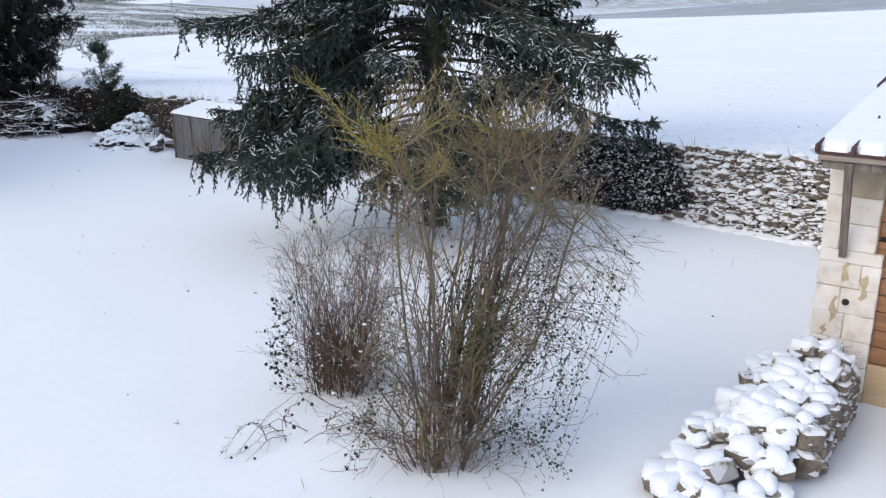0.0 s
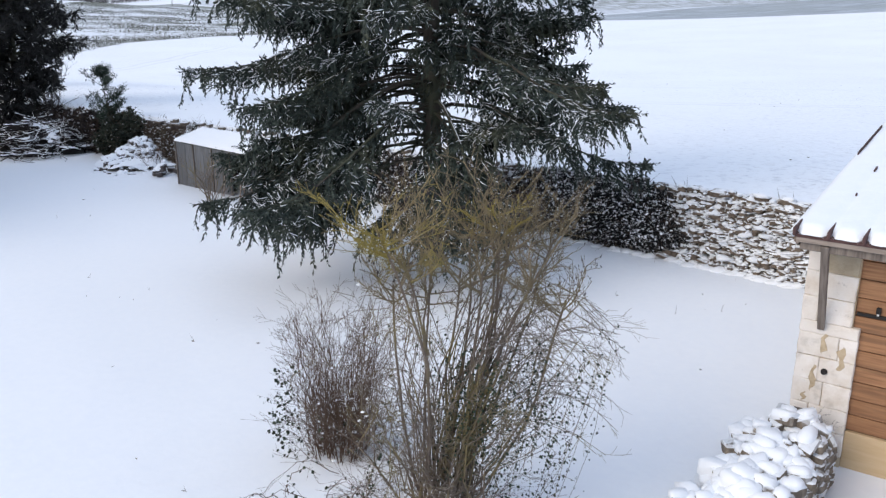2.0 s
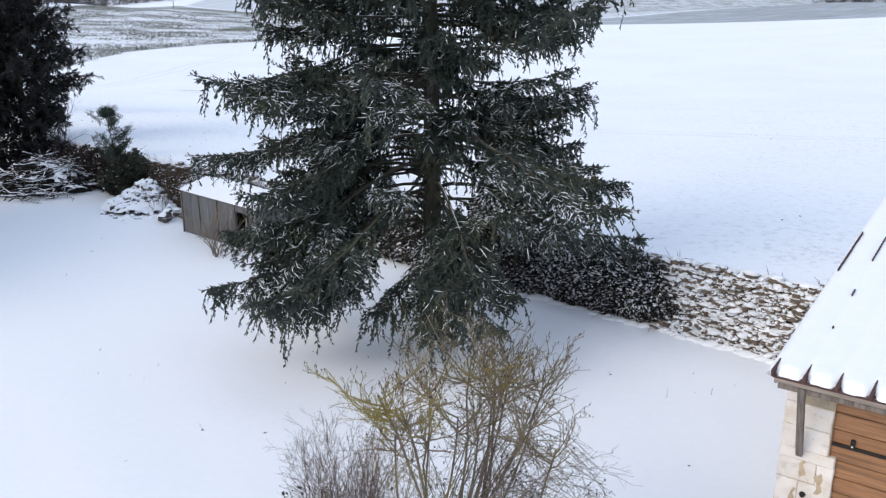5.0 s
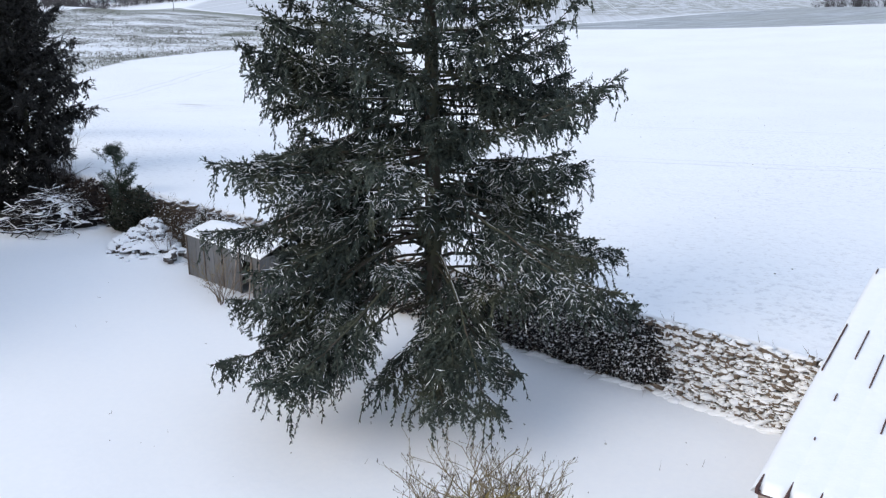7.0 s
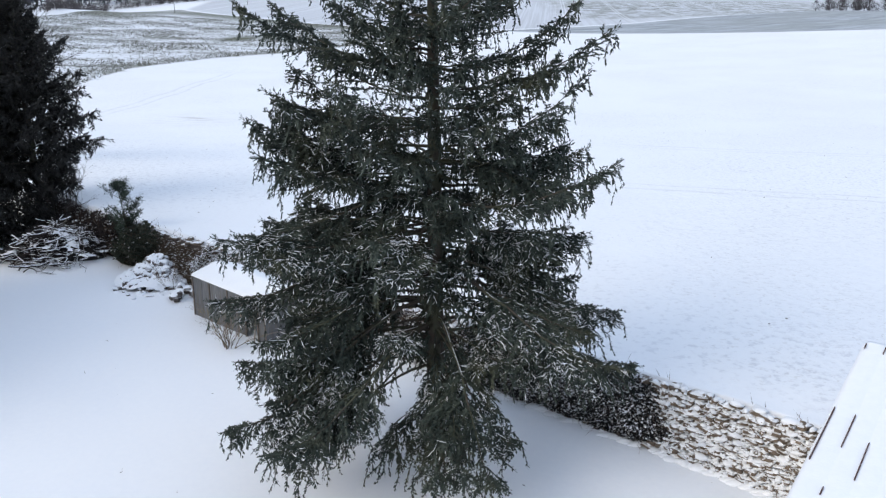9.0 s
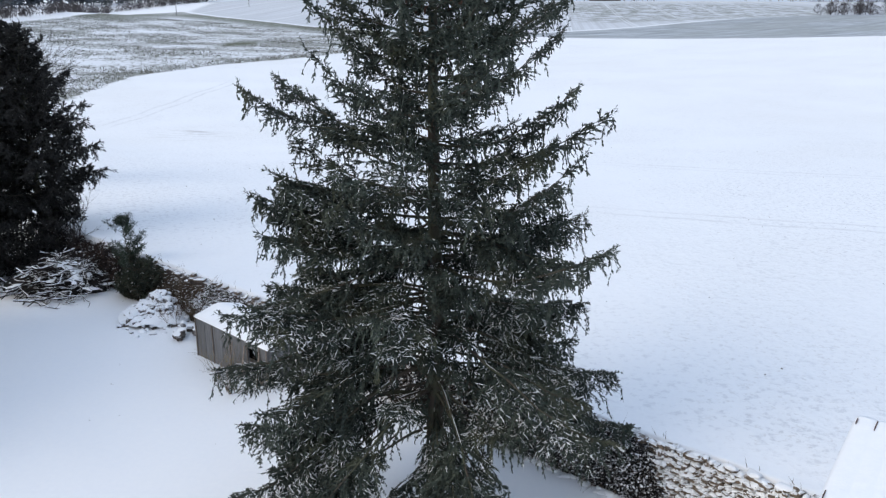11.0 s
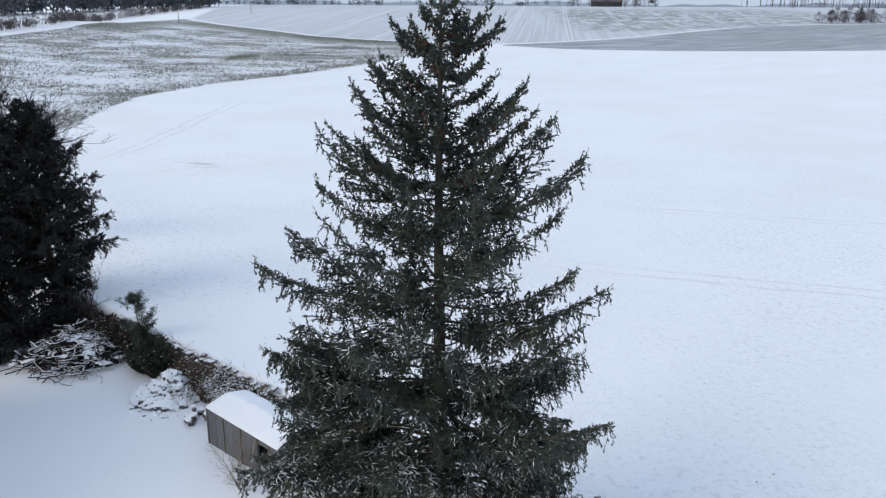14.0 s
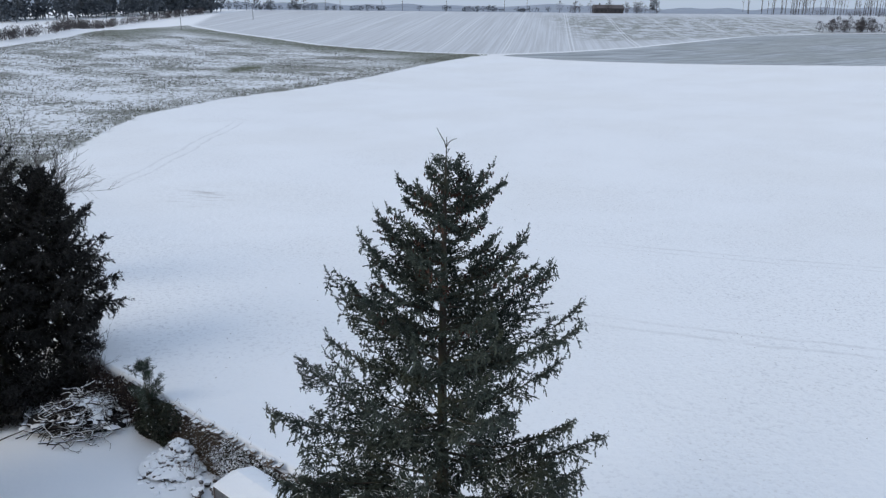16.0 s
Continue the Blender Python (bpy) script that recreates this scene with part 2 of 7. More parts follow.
M = dict(
    ground=ground_material(),
    snow=snow_material("snow"),
    roof_snow=snow_material("roof_snow", 7.0),
    needle=leafy("spruce_needles", (0.022, 0.034, 0.029), (0.088, 0.108, 0.086), 0.55, 0.0, (0.062, 0.062, 0.032)),
    cypress=leafy("dark_conifer", (0.014, 0.014, 0.014), (0.040, 0.039, 0.036), 0.6),
    pine=leafy("pine_needles", (0.018, 0.032, 0.022), (0.05, 0.075, 0.045), 0.6, 0.3),
    ivy=leafy("ivy_leaf", (0.012, 0.022, 0.012), (0.040, 0.062, 0.034), 0.35),
    ivy_wall=leafy("ivy_wall_leaf", (0.014, 0.013, 0.014), (0.042, 0.040, 0.039), 0.45),
    bush=leafy("bush_leaf", (0.014, 0.021, 0.014), (0.055, 0.062, 0.038), 0.55),
    redleaf=leafy("russet_leaf", (0.018, 0.014, 0.014), (0.052, 0.038, 0.034), 0.8),
    straw=leafy("straw", (0.12, 0.125, 0.10), (0.26, 0.255, 0.215), 0.85),
    brownleaf=leafy("brown_leaf", (0.075, 0.060, 0.044), (0.20, 0.160, 0.115), 0.8),
    cone=leafy("spruce_cone", (0.045, 0.022, 0.016), (0.105, 0.055, 0.040), 0.8),
    bark=barky("spruce_bark", (0.028, 0.023, 0.019), (0.092, 0.076, 0.063), 14.0, (0.062, 0.066, 0.045), 0.0, (0.42, 0.60)),
    twig=barky("twig_bark", (0.075, 0.058, 0.047), (0.215, 0.170, 0.135), 40.0, (0.205, 0.165, 0.080), 0.12, (0.48, 0.64)),
    lichen=barky("lichen_twig", (0.15, 0.12, 0.05), (0.38, 0.30, 0.075), 40.0, (0.23, 0.18, 0.10)),
    goldtwig=barky("gold_brown_twig", (0.09, 0.073, 0.05), (0.26, 0.208, 0.125), 40.0, (0.21, 0.165, 0.105)),
    pilestone=stony("tan_field_stone", (0.075, 0.064, 0.056), (0.20, 0.165, 0.13), (0.36, 0.29, 0.22), 9.0, 0.85),
    redtwig=barky("red_brown_twig", (0.055, 0.034, 0.026), (0.16, 0.105, 0.075), 40.0, None, 0.15),
    brush=barky("cut_branch", (0.016, 0.013, 0.013), (0.055, 0.045, 0.042), 30.0),
    fartree=barky("far_bark", (0.05, 0.045, 0.045), (0.11, 0.10, 0.095), 3.0),
    drystone=stony("field_stone", (0.070, 0.056, 0.047), (0.155, 0.122, 0.096), (0.26, 0.205, 0.155), 9.0, 0.85),
    rubble=stony("rubble_stone", (0.050, 0.044, 0.044), (0.10, 0.085, 0.080), (0.165, 0.14, 0.13), 8.0, 0.6),
    ashlar=ashlar_material(),
    tanstone=stony("tan_limestone", (0.40, 0.32, 0.22), (0.52, 0.43, 0.31), (0.62, 0.53, 0.40), 6.0),
    mortar=stony("lime_mortar", (0.36, 0.27, 0.17), (0.50, 0.39, 0.26), (0.58, 0.47, 0.33), 12.0),
    timber=planky("varnished_pine", (0.235, 0.112, 0.058), (0.43, 0.225, 0.115), (0.5, 9, 9), (0.17, 0.09, 0.05)),
    oldwood=planky("weathered_wood", (0.10, 0.08, 0.068), (0.24, 0.20, 0.17), (9, 9, 0.7)),
    fascia=planky("pale_weathered_board", (0.22, 0.175, 0.145), (0.42, 0.35, 0.30), (0.7, 9, 9)),
    plinth=planky("ochre_board", (0.60, 0.42, 0.24), (0.72, 0.54, 0.34), (0.5, 4, 4)),
    seedhead=barky("dried_seed_head", (0.022, 0.018, 0.022), (0.060, 0.045, 0.048), 40.0),
    iron=barky("black_iron", (0.012, 0.011, 0.011), (0.04, 0.035, 0.033), 20.0),
    rib=barky("brown_roof_metal", (0.055, 0.028, 0.028), (0.13, 0.075, 0.07), 12.0),
    tarp=planky("grey_sheet", (0.10, 0.10, 0.103), (0.185, 0.188, 0.195), (5, 5, 0.6), (0.12, 0.11, 0.10)),
    # near black, stands for shade inside the brush pile and the shed
    dark=barky("near_black_fill", (0.012, 0.012, 0.012), (0.03, 0.028, 0.026), 6.0),
    wall_paint=barky("far_brick", (0.040, 0.039, 0.043), (0.085, 0.080, 0.085), 2.0),
    far_roof=barky("far_roof_tile", (0.07, 0.065, 0.07), (0.16, 0.15, 0.16), 1.0),
    glass=barky("dark_window", (0.02, 0.022, 0.026), (0.05, 0.055, 0.06), 1.0),
    white=barky("white_plastic", (0.60, 0.60, 0.60), (0.75, 0.75, 0.75), 10.0),
    # the pale blue of far haze is painted into this base colour
    hills=barky("hazed_distant_hill", (0.24, 0.28, 0.35), (0.36, 0.41, 0.49), 0.02),
    # distance haze put into the colour: foliage paled to blue-grey
    farwood=leafy("hazed_far_foliage", (0.055, 0.068, 0.082), (0.115, 0.133, 0.155), 0.8),
    farbrush=leafy("far_brush", (0.055, 0.051, 0.056), (0.13, 0.12, 0.125), 0.9),
)


# ---------- mesh helpers ----------
def unit(a):
    return a / np.maximum(np.linalg.norm(a, axis=-1, keepdims=True), 1e-9)


def frames(d):
    ref = np.where(np.abs(d[..., 2:3]) < 0.9, np.array([0, 0, 1.0]), np.array([1.0, 0, 0]))
    a = unit(np.cross(d, ref))
    return a, np.cross(d, a)


class Bag:
    """Collects triangles and quads and makes one mesh of them."""

    def __init__(self):
        self.v, self.t, self.q, self.n = [], [], [], 0

    def add(self, v, tris=None, quads=None):
        v = np.asarray(v, float).reshape(-1, 3)
        if tris is not None and len(tris):
            self.t.append(np.asarray(tris) + self.n)
        if quads is not None and len(quads):
            self.q.append(np.asarray(quads) + self.n)
        self.v.append(v)
        self.n += len(v)
        return self

    def spindles(self, p, d, r, belly=0.35, sides=3):
        """Thin tapered bodies from p along d with the radius r."""
        p, d, r = np.asarray(p).reshape(-1, 3), np.asarray(d).reshape(-1, 3), np.asarray(r).reshape(-1, 1)
        n = len(p)
        a, b = frames(unit(d))
        ring = [p + d * belly + r * (a * math.cos(q) + b * math.sin(q)) for q in np.arange(sides) * 2 * math.pi / sides]
        v = np.stack([p, *ring, p + d], 1)
        f = []
        for i in range(sides):
            j = (i + 1) % sides
            f += [(0, 1 + j, 1 + i), (sides + 1, 1 + i, 1 + j)]
        tris = (np.arange(n)[:, None, None] * (sides + 2) + np.array(f)[None]).reshape(-1, 3)
        return self.add(v, tris)

    def tubes(self, p, r, sides=4):
        """Bent tubes: p is n x k x 3, r is n x k."""
        p, r = np.asarray(p, float), np.asarray(r, float)
        n, k, _ = p.shape
        d = unit(np.gradient(p, axis=1))
        a, b = frames(unit(p[:, -1] - p[:, 0]))
        a = a[:, None] - d * np.sum(a[:, None] * d, -1, keepdims=True)
        a = unit(a)
        b = np.cross(d, a)
        ang = np.arange(sides) * 2 * math.pi / sides
        v = p[:, :, None] + r[:, :, None, None] * (a[:, :, None] * np.cos(ang)[:, None] + b[:, :, None] * np.sin(ang)[:, None])
        i, j = np.meshgrid(np.arange(k - 1), np.arange(sides), indexing="ij")
        q = np.stack([i * sides + j, i * sides + (j + 1) % sides, (i + 1) * sides + (j + 1) % sides, (i + 1) * sides + j], -1).reshape(-1, 4)
        quads = (np.arange(n)[:, None, None] * (k * sides) + q[None]).reshape(-1, 4)
        return self.add(v, None, quads)

    def leaves(self, p, d, w):
        """Pointed leaves, folded along the middle: p base, d along, w half width."""
        p, d = np.asarray(p).reshape(-1, 3), np.asarray(d).reshape(-1, 3)
        n = len(p)
        side = unit(np.cross(unit(d), RNG.normal(size=(n, 3))))
        up = np.cross(side, unit(d))
        w = np.asarray(w).reshape(-1, 1)
        v = np.stack([p, p + d * 0.45 + side * w + up * w * 0.3, p + d, p + d * 0.45 - side * w + up * w * 0.3], 1)
        tris = (np.arange(n)[:, None, None] * 4 + np.array([(0, 1, 2), (0, 2, 3)])[None]).reshape(-1, 3)
        return self.add(v, tris)

    def blobs(self, c, r, base):
        """Copies of a small body (vertices, triangles) at c with half sizes r."""
        bv, bt = base
        c, r = np.asarray(c).reshape(-1, 1, 3), np.asarray(r).reshape(-1, 1, 3)
        n = len(c)
        ang = RNG.uniform(0, 2 * math.pi, (n, 1))
        x, y = bv[:, 0] * np.cos(ang) - bv[:, 1] * np.sin(ang), bv[:, 0] * np.sin(ang) + bv[:, 1] * np.cos(ang)
        v = np.stack([x, y, np.broadcast_to(bv[:, 2], x.shape)], -1) * r + c
        tris = (np.arange(n)[:, None, None] * len(bv) + bt[None]).reshape(-1, 3)
        return self.add(v, tris)

    def mesh(self, name, material, smooth=False):
        me = bpy.data.meshes.new(name)
        v = np.concatenate(self.v)
        t = np.concatenate(self.t) if self.t else np.zeros((0, 3), int)
        q = np.concatenate(self.q) if self.q else np.zeros((0, 4), int)
        loops = np.concatenate([t.ravel(), q.ravel()]).astype(np.int32)
        starts = np.concatenate([np.arange(len(t)) * 3, len(t) * 3 + np.arange(len(q)) * 4]).astype(np.int32)
        me.vertices.add(len(v))
        me.vertices.foreach_set("co", v.astype(np.float32).ravel())
        me.loops.add(len(loops))
        me.loops.foreach_set("vertex_index", loops)
        me.polygons.add(len(starts))
        me.polygons.foreach_set("loop_start", starts)
        me.update(calc_edges=True)
        me.validate()
        me.polygons.foreach_set("use_smooth", np.full(len(me.polygons), smooth))
        me.materials.append(material)
        return me


def child(name, me, parent, label="", m=None, kind=""):
    ob = new(name, me)
    ob.parent = parent
    if m is not None:
        ob.matrix_basis = m
    tagged(ob, label=label, kind=kind)
    return ob


def part(name, bm, material, parent, label="", smooth=False, m=None):
    me = bpy.data.meshes.new(name)
    bmesh.ops.recalc_face_normals(bm, faces=bm.faces)
    bm.to_mesh(me)
    bm.free()
    me.polygons.foreach_set("use_smooth", np.full(len(me.polygons), smooth))
    me.materials.append(material)
    return child(name, me, parent, label, m)


def each_tube(name, P, R, material, parent, sides=5, label=""):
    """One object for each bent tube."""
    for p, r in zip(P, R):
        b = Bag()
        b.tubes(p[None], r[None], sides)
        child(name, b.mesh(name, material, True), parent, label)


def empty(name, x, y, z, label, category, group="", rz=0.0, kind=""):
    ob = new(name)
    ob.empty_display_size = 0.2
    ob.matrix_basis = pose(x, y, z, 0, 0, rz)
    return tagged(ob, label=label, category=category, group=group, kind=kind)


def box(x0, y0, z0, x1, y1, z1, bevel=0.012, rough=0.0, cuts=0):
    bm = bmesh.new()
    bmesh.ops.create_cube(bm, size=1)
    for v in bm.verts:
        v.co = Vector((x0 + (x1 - x0) * (v.co.x + 0.5), y0 + (y1 - y0) * (v.co.y + 0.5), z0 + (z1 - z0) * (v.co.z + 0.5)))
    if cuts:
        bmesh.ops.subdivide_edges(bm, edges=bm.edges, cuts=cuts, use_grid_fill=True)
    if rough:
        for v in bm.verts:
            v.co += Vector((random.uniform(-1, 1), random.uniform(-1, 1), random.uniform(-1, 1))) * rough
    if bevel:
        bmesh.ops.bevel(bm, geom=list(bm.edges), offset=bevel, segments=1, affect="EDGES", clamp_overlap=True)
    return bm


def body_data(bm):
    bmesh.ops.triangulate(bm, faces=bm.faces)
    bm.verts.index_update()
    out = np.array([v.co[:] for v in bm.verts]), np.array([[v.index for v in f.verts] for f in bm.faces])
    bm.free()
    return out


def ico(sub, jitter=0.0, dome=False):
    bm = bmesh.new()
    bmesh.ops.create_icosphere(bm, subdivisions=sub, radius=1)
    for v in bm.verts:
        v.co *= 1 + random.uniform(-jitter, jitter)
        if dome and v.co.z < -0.25:
            v.co.z = -0.25 + (v.co.z + 0.25) * 0.2
    return body_data(bm)


def rough_stone():
    bm = box(-1, -1, -1, 1, 1, 1, 0)
    for v in bm.verts:
        v.co += Vector((random.uniform(-0.30, 0.30), random.uniform(-0.30, 0.30), random.uniform(-0.22, 0.22)))
    bmesh.ops.bevel(bm, geom=list(bm.edges), offset=0.28, segments=1, affect="EDGES", clamp_overlap=True)
    return body_data(bm)


STONES = [rough_stone() for _ in range(7)]
PADS = [ico(2, 0.07, True) for _ in range(6)]
PADS_LOW = [ico(1, 0.12, True) for _ in range(4)]
PADS_LUMPY = [ico(2, 0.17, True) for _ in range(8)]
PADS_WILD = [ico(1, 0.34, True) for _ in range(8)]


def shared(name, base, material, smooth=False):
    b = Bag()
    b.add(base[0], base[1])
    return b.mesh(name, material, smooth)


# ---------- lie of the land ----------
WO, WU, WN = np.array([8.6, 19.9]), np.array([-0.7525, 0.6586]), np.array([0.6586, 0.7525])
PROFILE_Y = [-400, 20, 45, 75, 110, 160, 240, 330, 390, 457, 526, 650, 740, 820, 1000, 1400, 2500, 6000]
PROFILE_Z = [1.7, 1.7, 0.9, -0.7, -2.2, -1.7, -0.6, 0.6, 1.6, 4.4, 8.6, 15.5, 19, 18.5, 8, 2, 2, 2]


def ease(a, b, v):
    t = np.clip((v - a) / (b - a), 0, 1)
    return t * t * (3 - 2 * t)


def along(x, y):
    return (x - WO[0]) * WU[0] + (y - WO[1]) * WU[1]


def across(x, y):
    return (x - WO[0]) * WN[0] + (y - WO[1]) * WN[1]


def from_wall(a, s):
    return WO[0] + a * WU[0] + s * WN[0], WO[1] + a * WU[1] + s * WN[1]


def field_level(x, y):
    a, s = along(x, y), across(x, y)
    prof = sum(w * np.interp(y + d, PROFILE_Y, PROFILE_Z) for d, w in ((-24, 0.1), (-12, 0.2), (0, 0.4), (12, 0.2), (24, 0.1)))
    far = prof + np.minimum(0.00027 * x * x, 9) * (1 - ease(380, 540, y)) * ease(90, 200, y)
    near = 1.72 - 0.015 * np.clip(a, 0, 40) - 0.012 * np.clip(s, 0, 30)
    k = ease(2, 30, s)
    return near * (1 - k) + far * k


def garden_level(x, y):
    return -0.10 - 0.023 * np.clip(along(x, y) - 6, 0, 32)


def ground_level(x, y):
    k = ease(-0.12, 0.22, across(x, y))
    return garden_level(x, y) * (1 - k) + field_level(x, y) * k


def waves(x, y, size, seed):
    r = np.random.default_rng(seed)
    out = 0
    for _ in range(7):
        a, f, p = r.uniform(0, 2 * math.pi), r.uniform(0.6, 1.7) / size, r.uniform(0, 6.28)
        out = out + np.sin((x * math.cos(a) + y * math.sin(a)) * f * 2 * math.pi + p)
    return out / 7


def inside(poly, x, y):
    """Signed distance to a field's outline, positive inside."""
    px, py = np.array(poly, float).T
    d = np.full(x.shape, 1e9)
    odd = np.zeros(x.shape, bool)
    for i in range(len(px)):
        ax, ay, bx, by = px[i - 1], py[i - 1], px[i], py[i]
        ex, ey = bx - ax, by - ay
        t = np.clip(((x - ax) * ex + (y - ay) * ey) / (ex * ex + ey * ey), 0, 1)
        d = np.minimum(d, np.hypot(x - ax - t * ex, y - ay - t * ey))
        cross = (ay > y) != (by > y)
        with np.errstate(divide="ignore", invalid="ignore"):
            odd ^= cross & (x < ex * (y - ay) / (ey if ey else 1e-9) + ax)
    return np.where(odd, d, -d)


STUBBLE = [(-60, 92), (-64, 123), (-66, 152), (-67, 178), (-63, 189), (-57, 209), (-42, 238), (-27, 275), (-10, 330), (9, 374), (20, 386),
           (-20, 398), (-67, 419), (-130, 486), (-171, 547), (-190, 515), (-166, 365), (-162, 299), (-160, 200), (-150, 92)]
CROP = [(21, 384), (55, 395), (92, 409), (133, 437), (170, 474), (229, 522), (276, 534), (520, 560), (520, 150), (144, 275), (121, 295), (88, 321), (49, 352)]
HILL = [(20, 386), (55, 395), (92, 409), (133, 437), (170, 474), (229, 522), (276, 534), (520, 560), (520, 900), (-160, 900), (-185, 660), (-171, 547), (-130, 486), (-67, 419), (-20, 398)]


def stretch(lo, hi, stepsize, reach, n):
    mid = np.arange(lo, hi + 1e-6, stepsize)
    g = np.geomspace(stepsize, reach, n)
    return np.concatenate([lo - g[::-1], mid, hi + g])


def build_ground():
    grow_out = np.geomspace(0.4, 7.0, 26).cumsum()
    far_out = np.concatenate([np.arange(7, 640, 7.0), 640 + np.geomspace(9, 3600, 34)])
    al = np.concatenate([-16 - np.geomspace(0.4, 4200, 60)[::-1], np.arange(-16, 52, 0.4), 52 + grow_out, 52 + grow_out[-1] + far_out])
    sc = np.concatenate([stretch(-30, -0.5, 0.4, 300, 30)[:-30], [-0.3, -0.12, -0.03, 0.05, 0.13, 0.22], np.arange(0.5, 24, 0.45), 24 + grow_out, 24 + grow_out[-1] + far_out])
    a, s = np.meshgrid(al, sc, indexing="ij")
    x, y = from_wall(a, s)
    z = ground_level(x, y)
    near = np.exp(-((np.hypot(x, y - 20) / 60) ** 2))
    z = z + near * np.where(s < 0, 0.025 * waves(x, y, 2.6, 3) + 0.02 * waves(x, y, 0.9, 4), 0.05 * waves(x, y, 3.0, 5) + 0.03 * waves(x, y, 1.1, 6))
    # snow banked on the stones of the wall's crest
    z = z + 0.10 * np.exp(-((s - 0.25) / 0.3) ** 2) * near * (s > 0)
    # a mound of snow round the shrubs' feet
    z = z + 0.12 * np.exp(-((x + 0.9) ** 2 / 1.6 + (y - 10.1) ** 2 / 2.0))
    # footprints across the near corner
    r = np.random.default_rng(5)
    for line in (((-5.6, 8.0), (-2.9, 9.6)), ((-6.2, 9.8), (-3.2, 8.2)), ((-4.9, 7.2), (-3.9, 11.2))):
        (x0, y0), (x1, y1) = line
        n = int(math.hypot(x1 - x0, y1 - y0) / 0.33)
        for i in range(n):
            f = i / n
            px, py = x0 + (x1 - x0) * f + r.normal() * 0.1, y0 + (y1 - y0) * f + r.normal() * 0.1
            z = z - 0.055 * np.exp(-(((x - px) ** 2 + (y - py) ** 2) / 0.012))
    n, k = x.shape
    idx = np.arange(n * k).reshape(n, k)
    quads = np.stack([idx[:-1, :-1], idx[:-1, 1:], idx[1:, 1:], idx[1:, :-1]], -1).reshape(-1, 4)
    b = Bag()
    b.add(np.stack([x, y, z], -1), None, quads)
    me = b.mesh("ground", M["ground"], True)
    xf, yf = x.ravel(), y.ravel()
    meadow = ease(0.0, 3.0, s.ravel()) * (yf < 420)
    stub = inside(STUBBLE, xf, yf)
    grass = np.maximum(ease(45, 12, stub) * (stub > -5) * ease(300, 360, yf + 0.25 * xf) * ease(560, 500, yf), np.exp(-(((xf + 71.5 - 0.11 * (yf - 289)) / 5.5) ** 2 + ((yf - 289) / 18) ** 2)) * 1.6)
    weeds = ease(60, 95, xf) * ease(300, 240, xf) * ease(440, 480, yf) * ease(720, 640, yf)
    scrape = np.exp(-((((xf + 33.5) * 0.96 + (yf - 106) * 0.28) / 3.2) ** 2 + (((yf - 106) * 0.96 - (xf + 33.5) * 0.28) / 4.0) ** 2))
    for key, val in (("stubble", stub), ("crop", inside(CROP, xf, yf)), ("hill", inside(HILL, xf, yf)), ("meadow", meadow), ("grass", grass), ("weeds", weeds), ("scrape", scrape)):
        at = me.attributes.new(key, "FLOAT", "POINT")
        at.data.foreach_set("value", np.clip(val, -60, 60).astype(np.float32))
    return tagged(new("ground", me), "snow-covered garden and rolling farm fields", "ground", kind="structure")


build_ground()


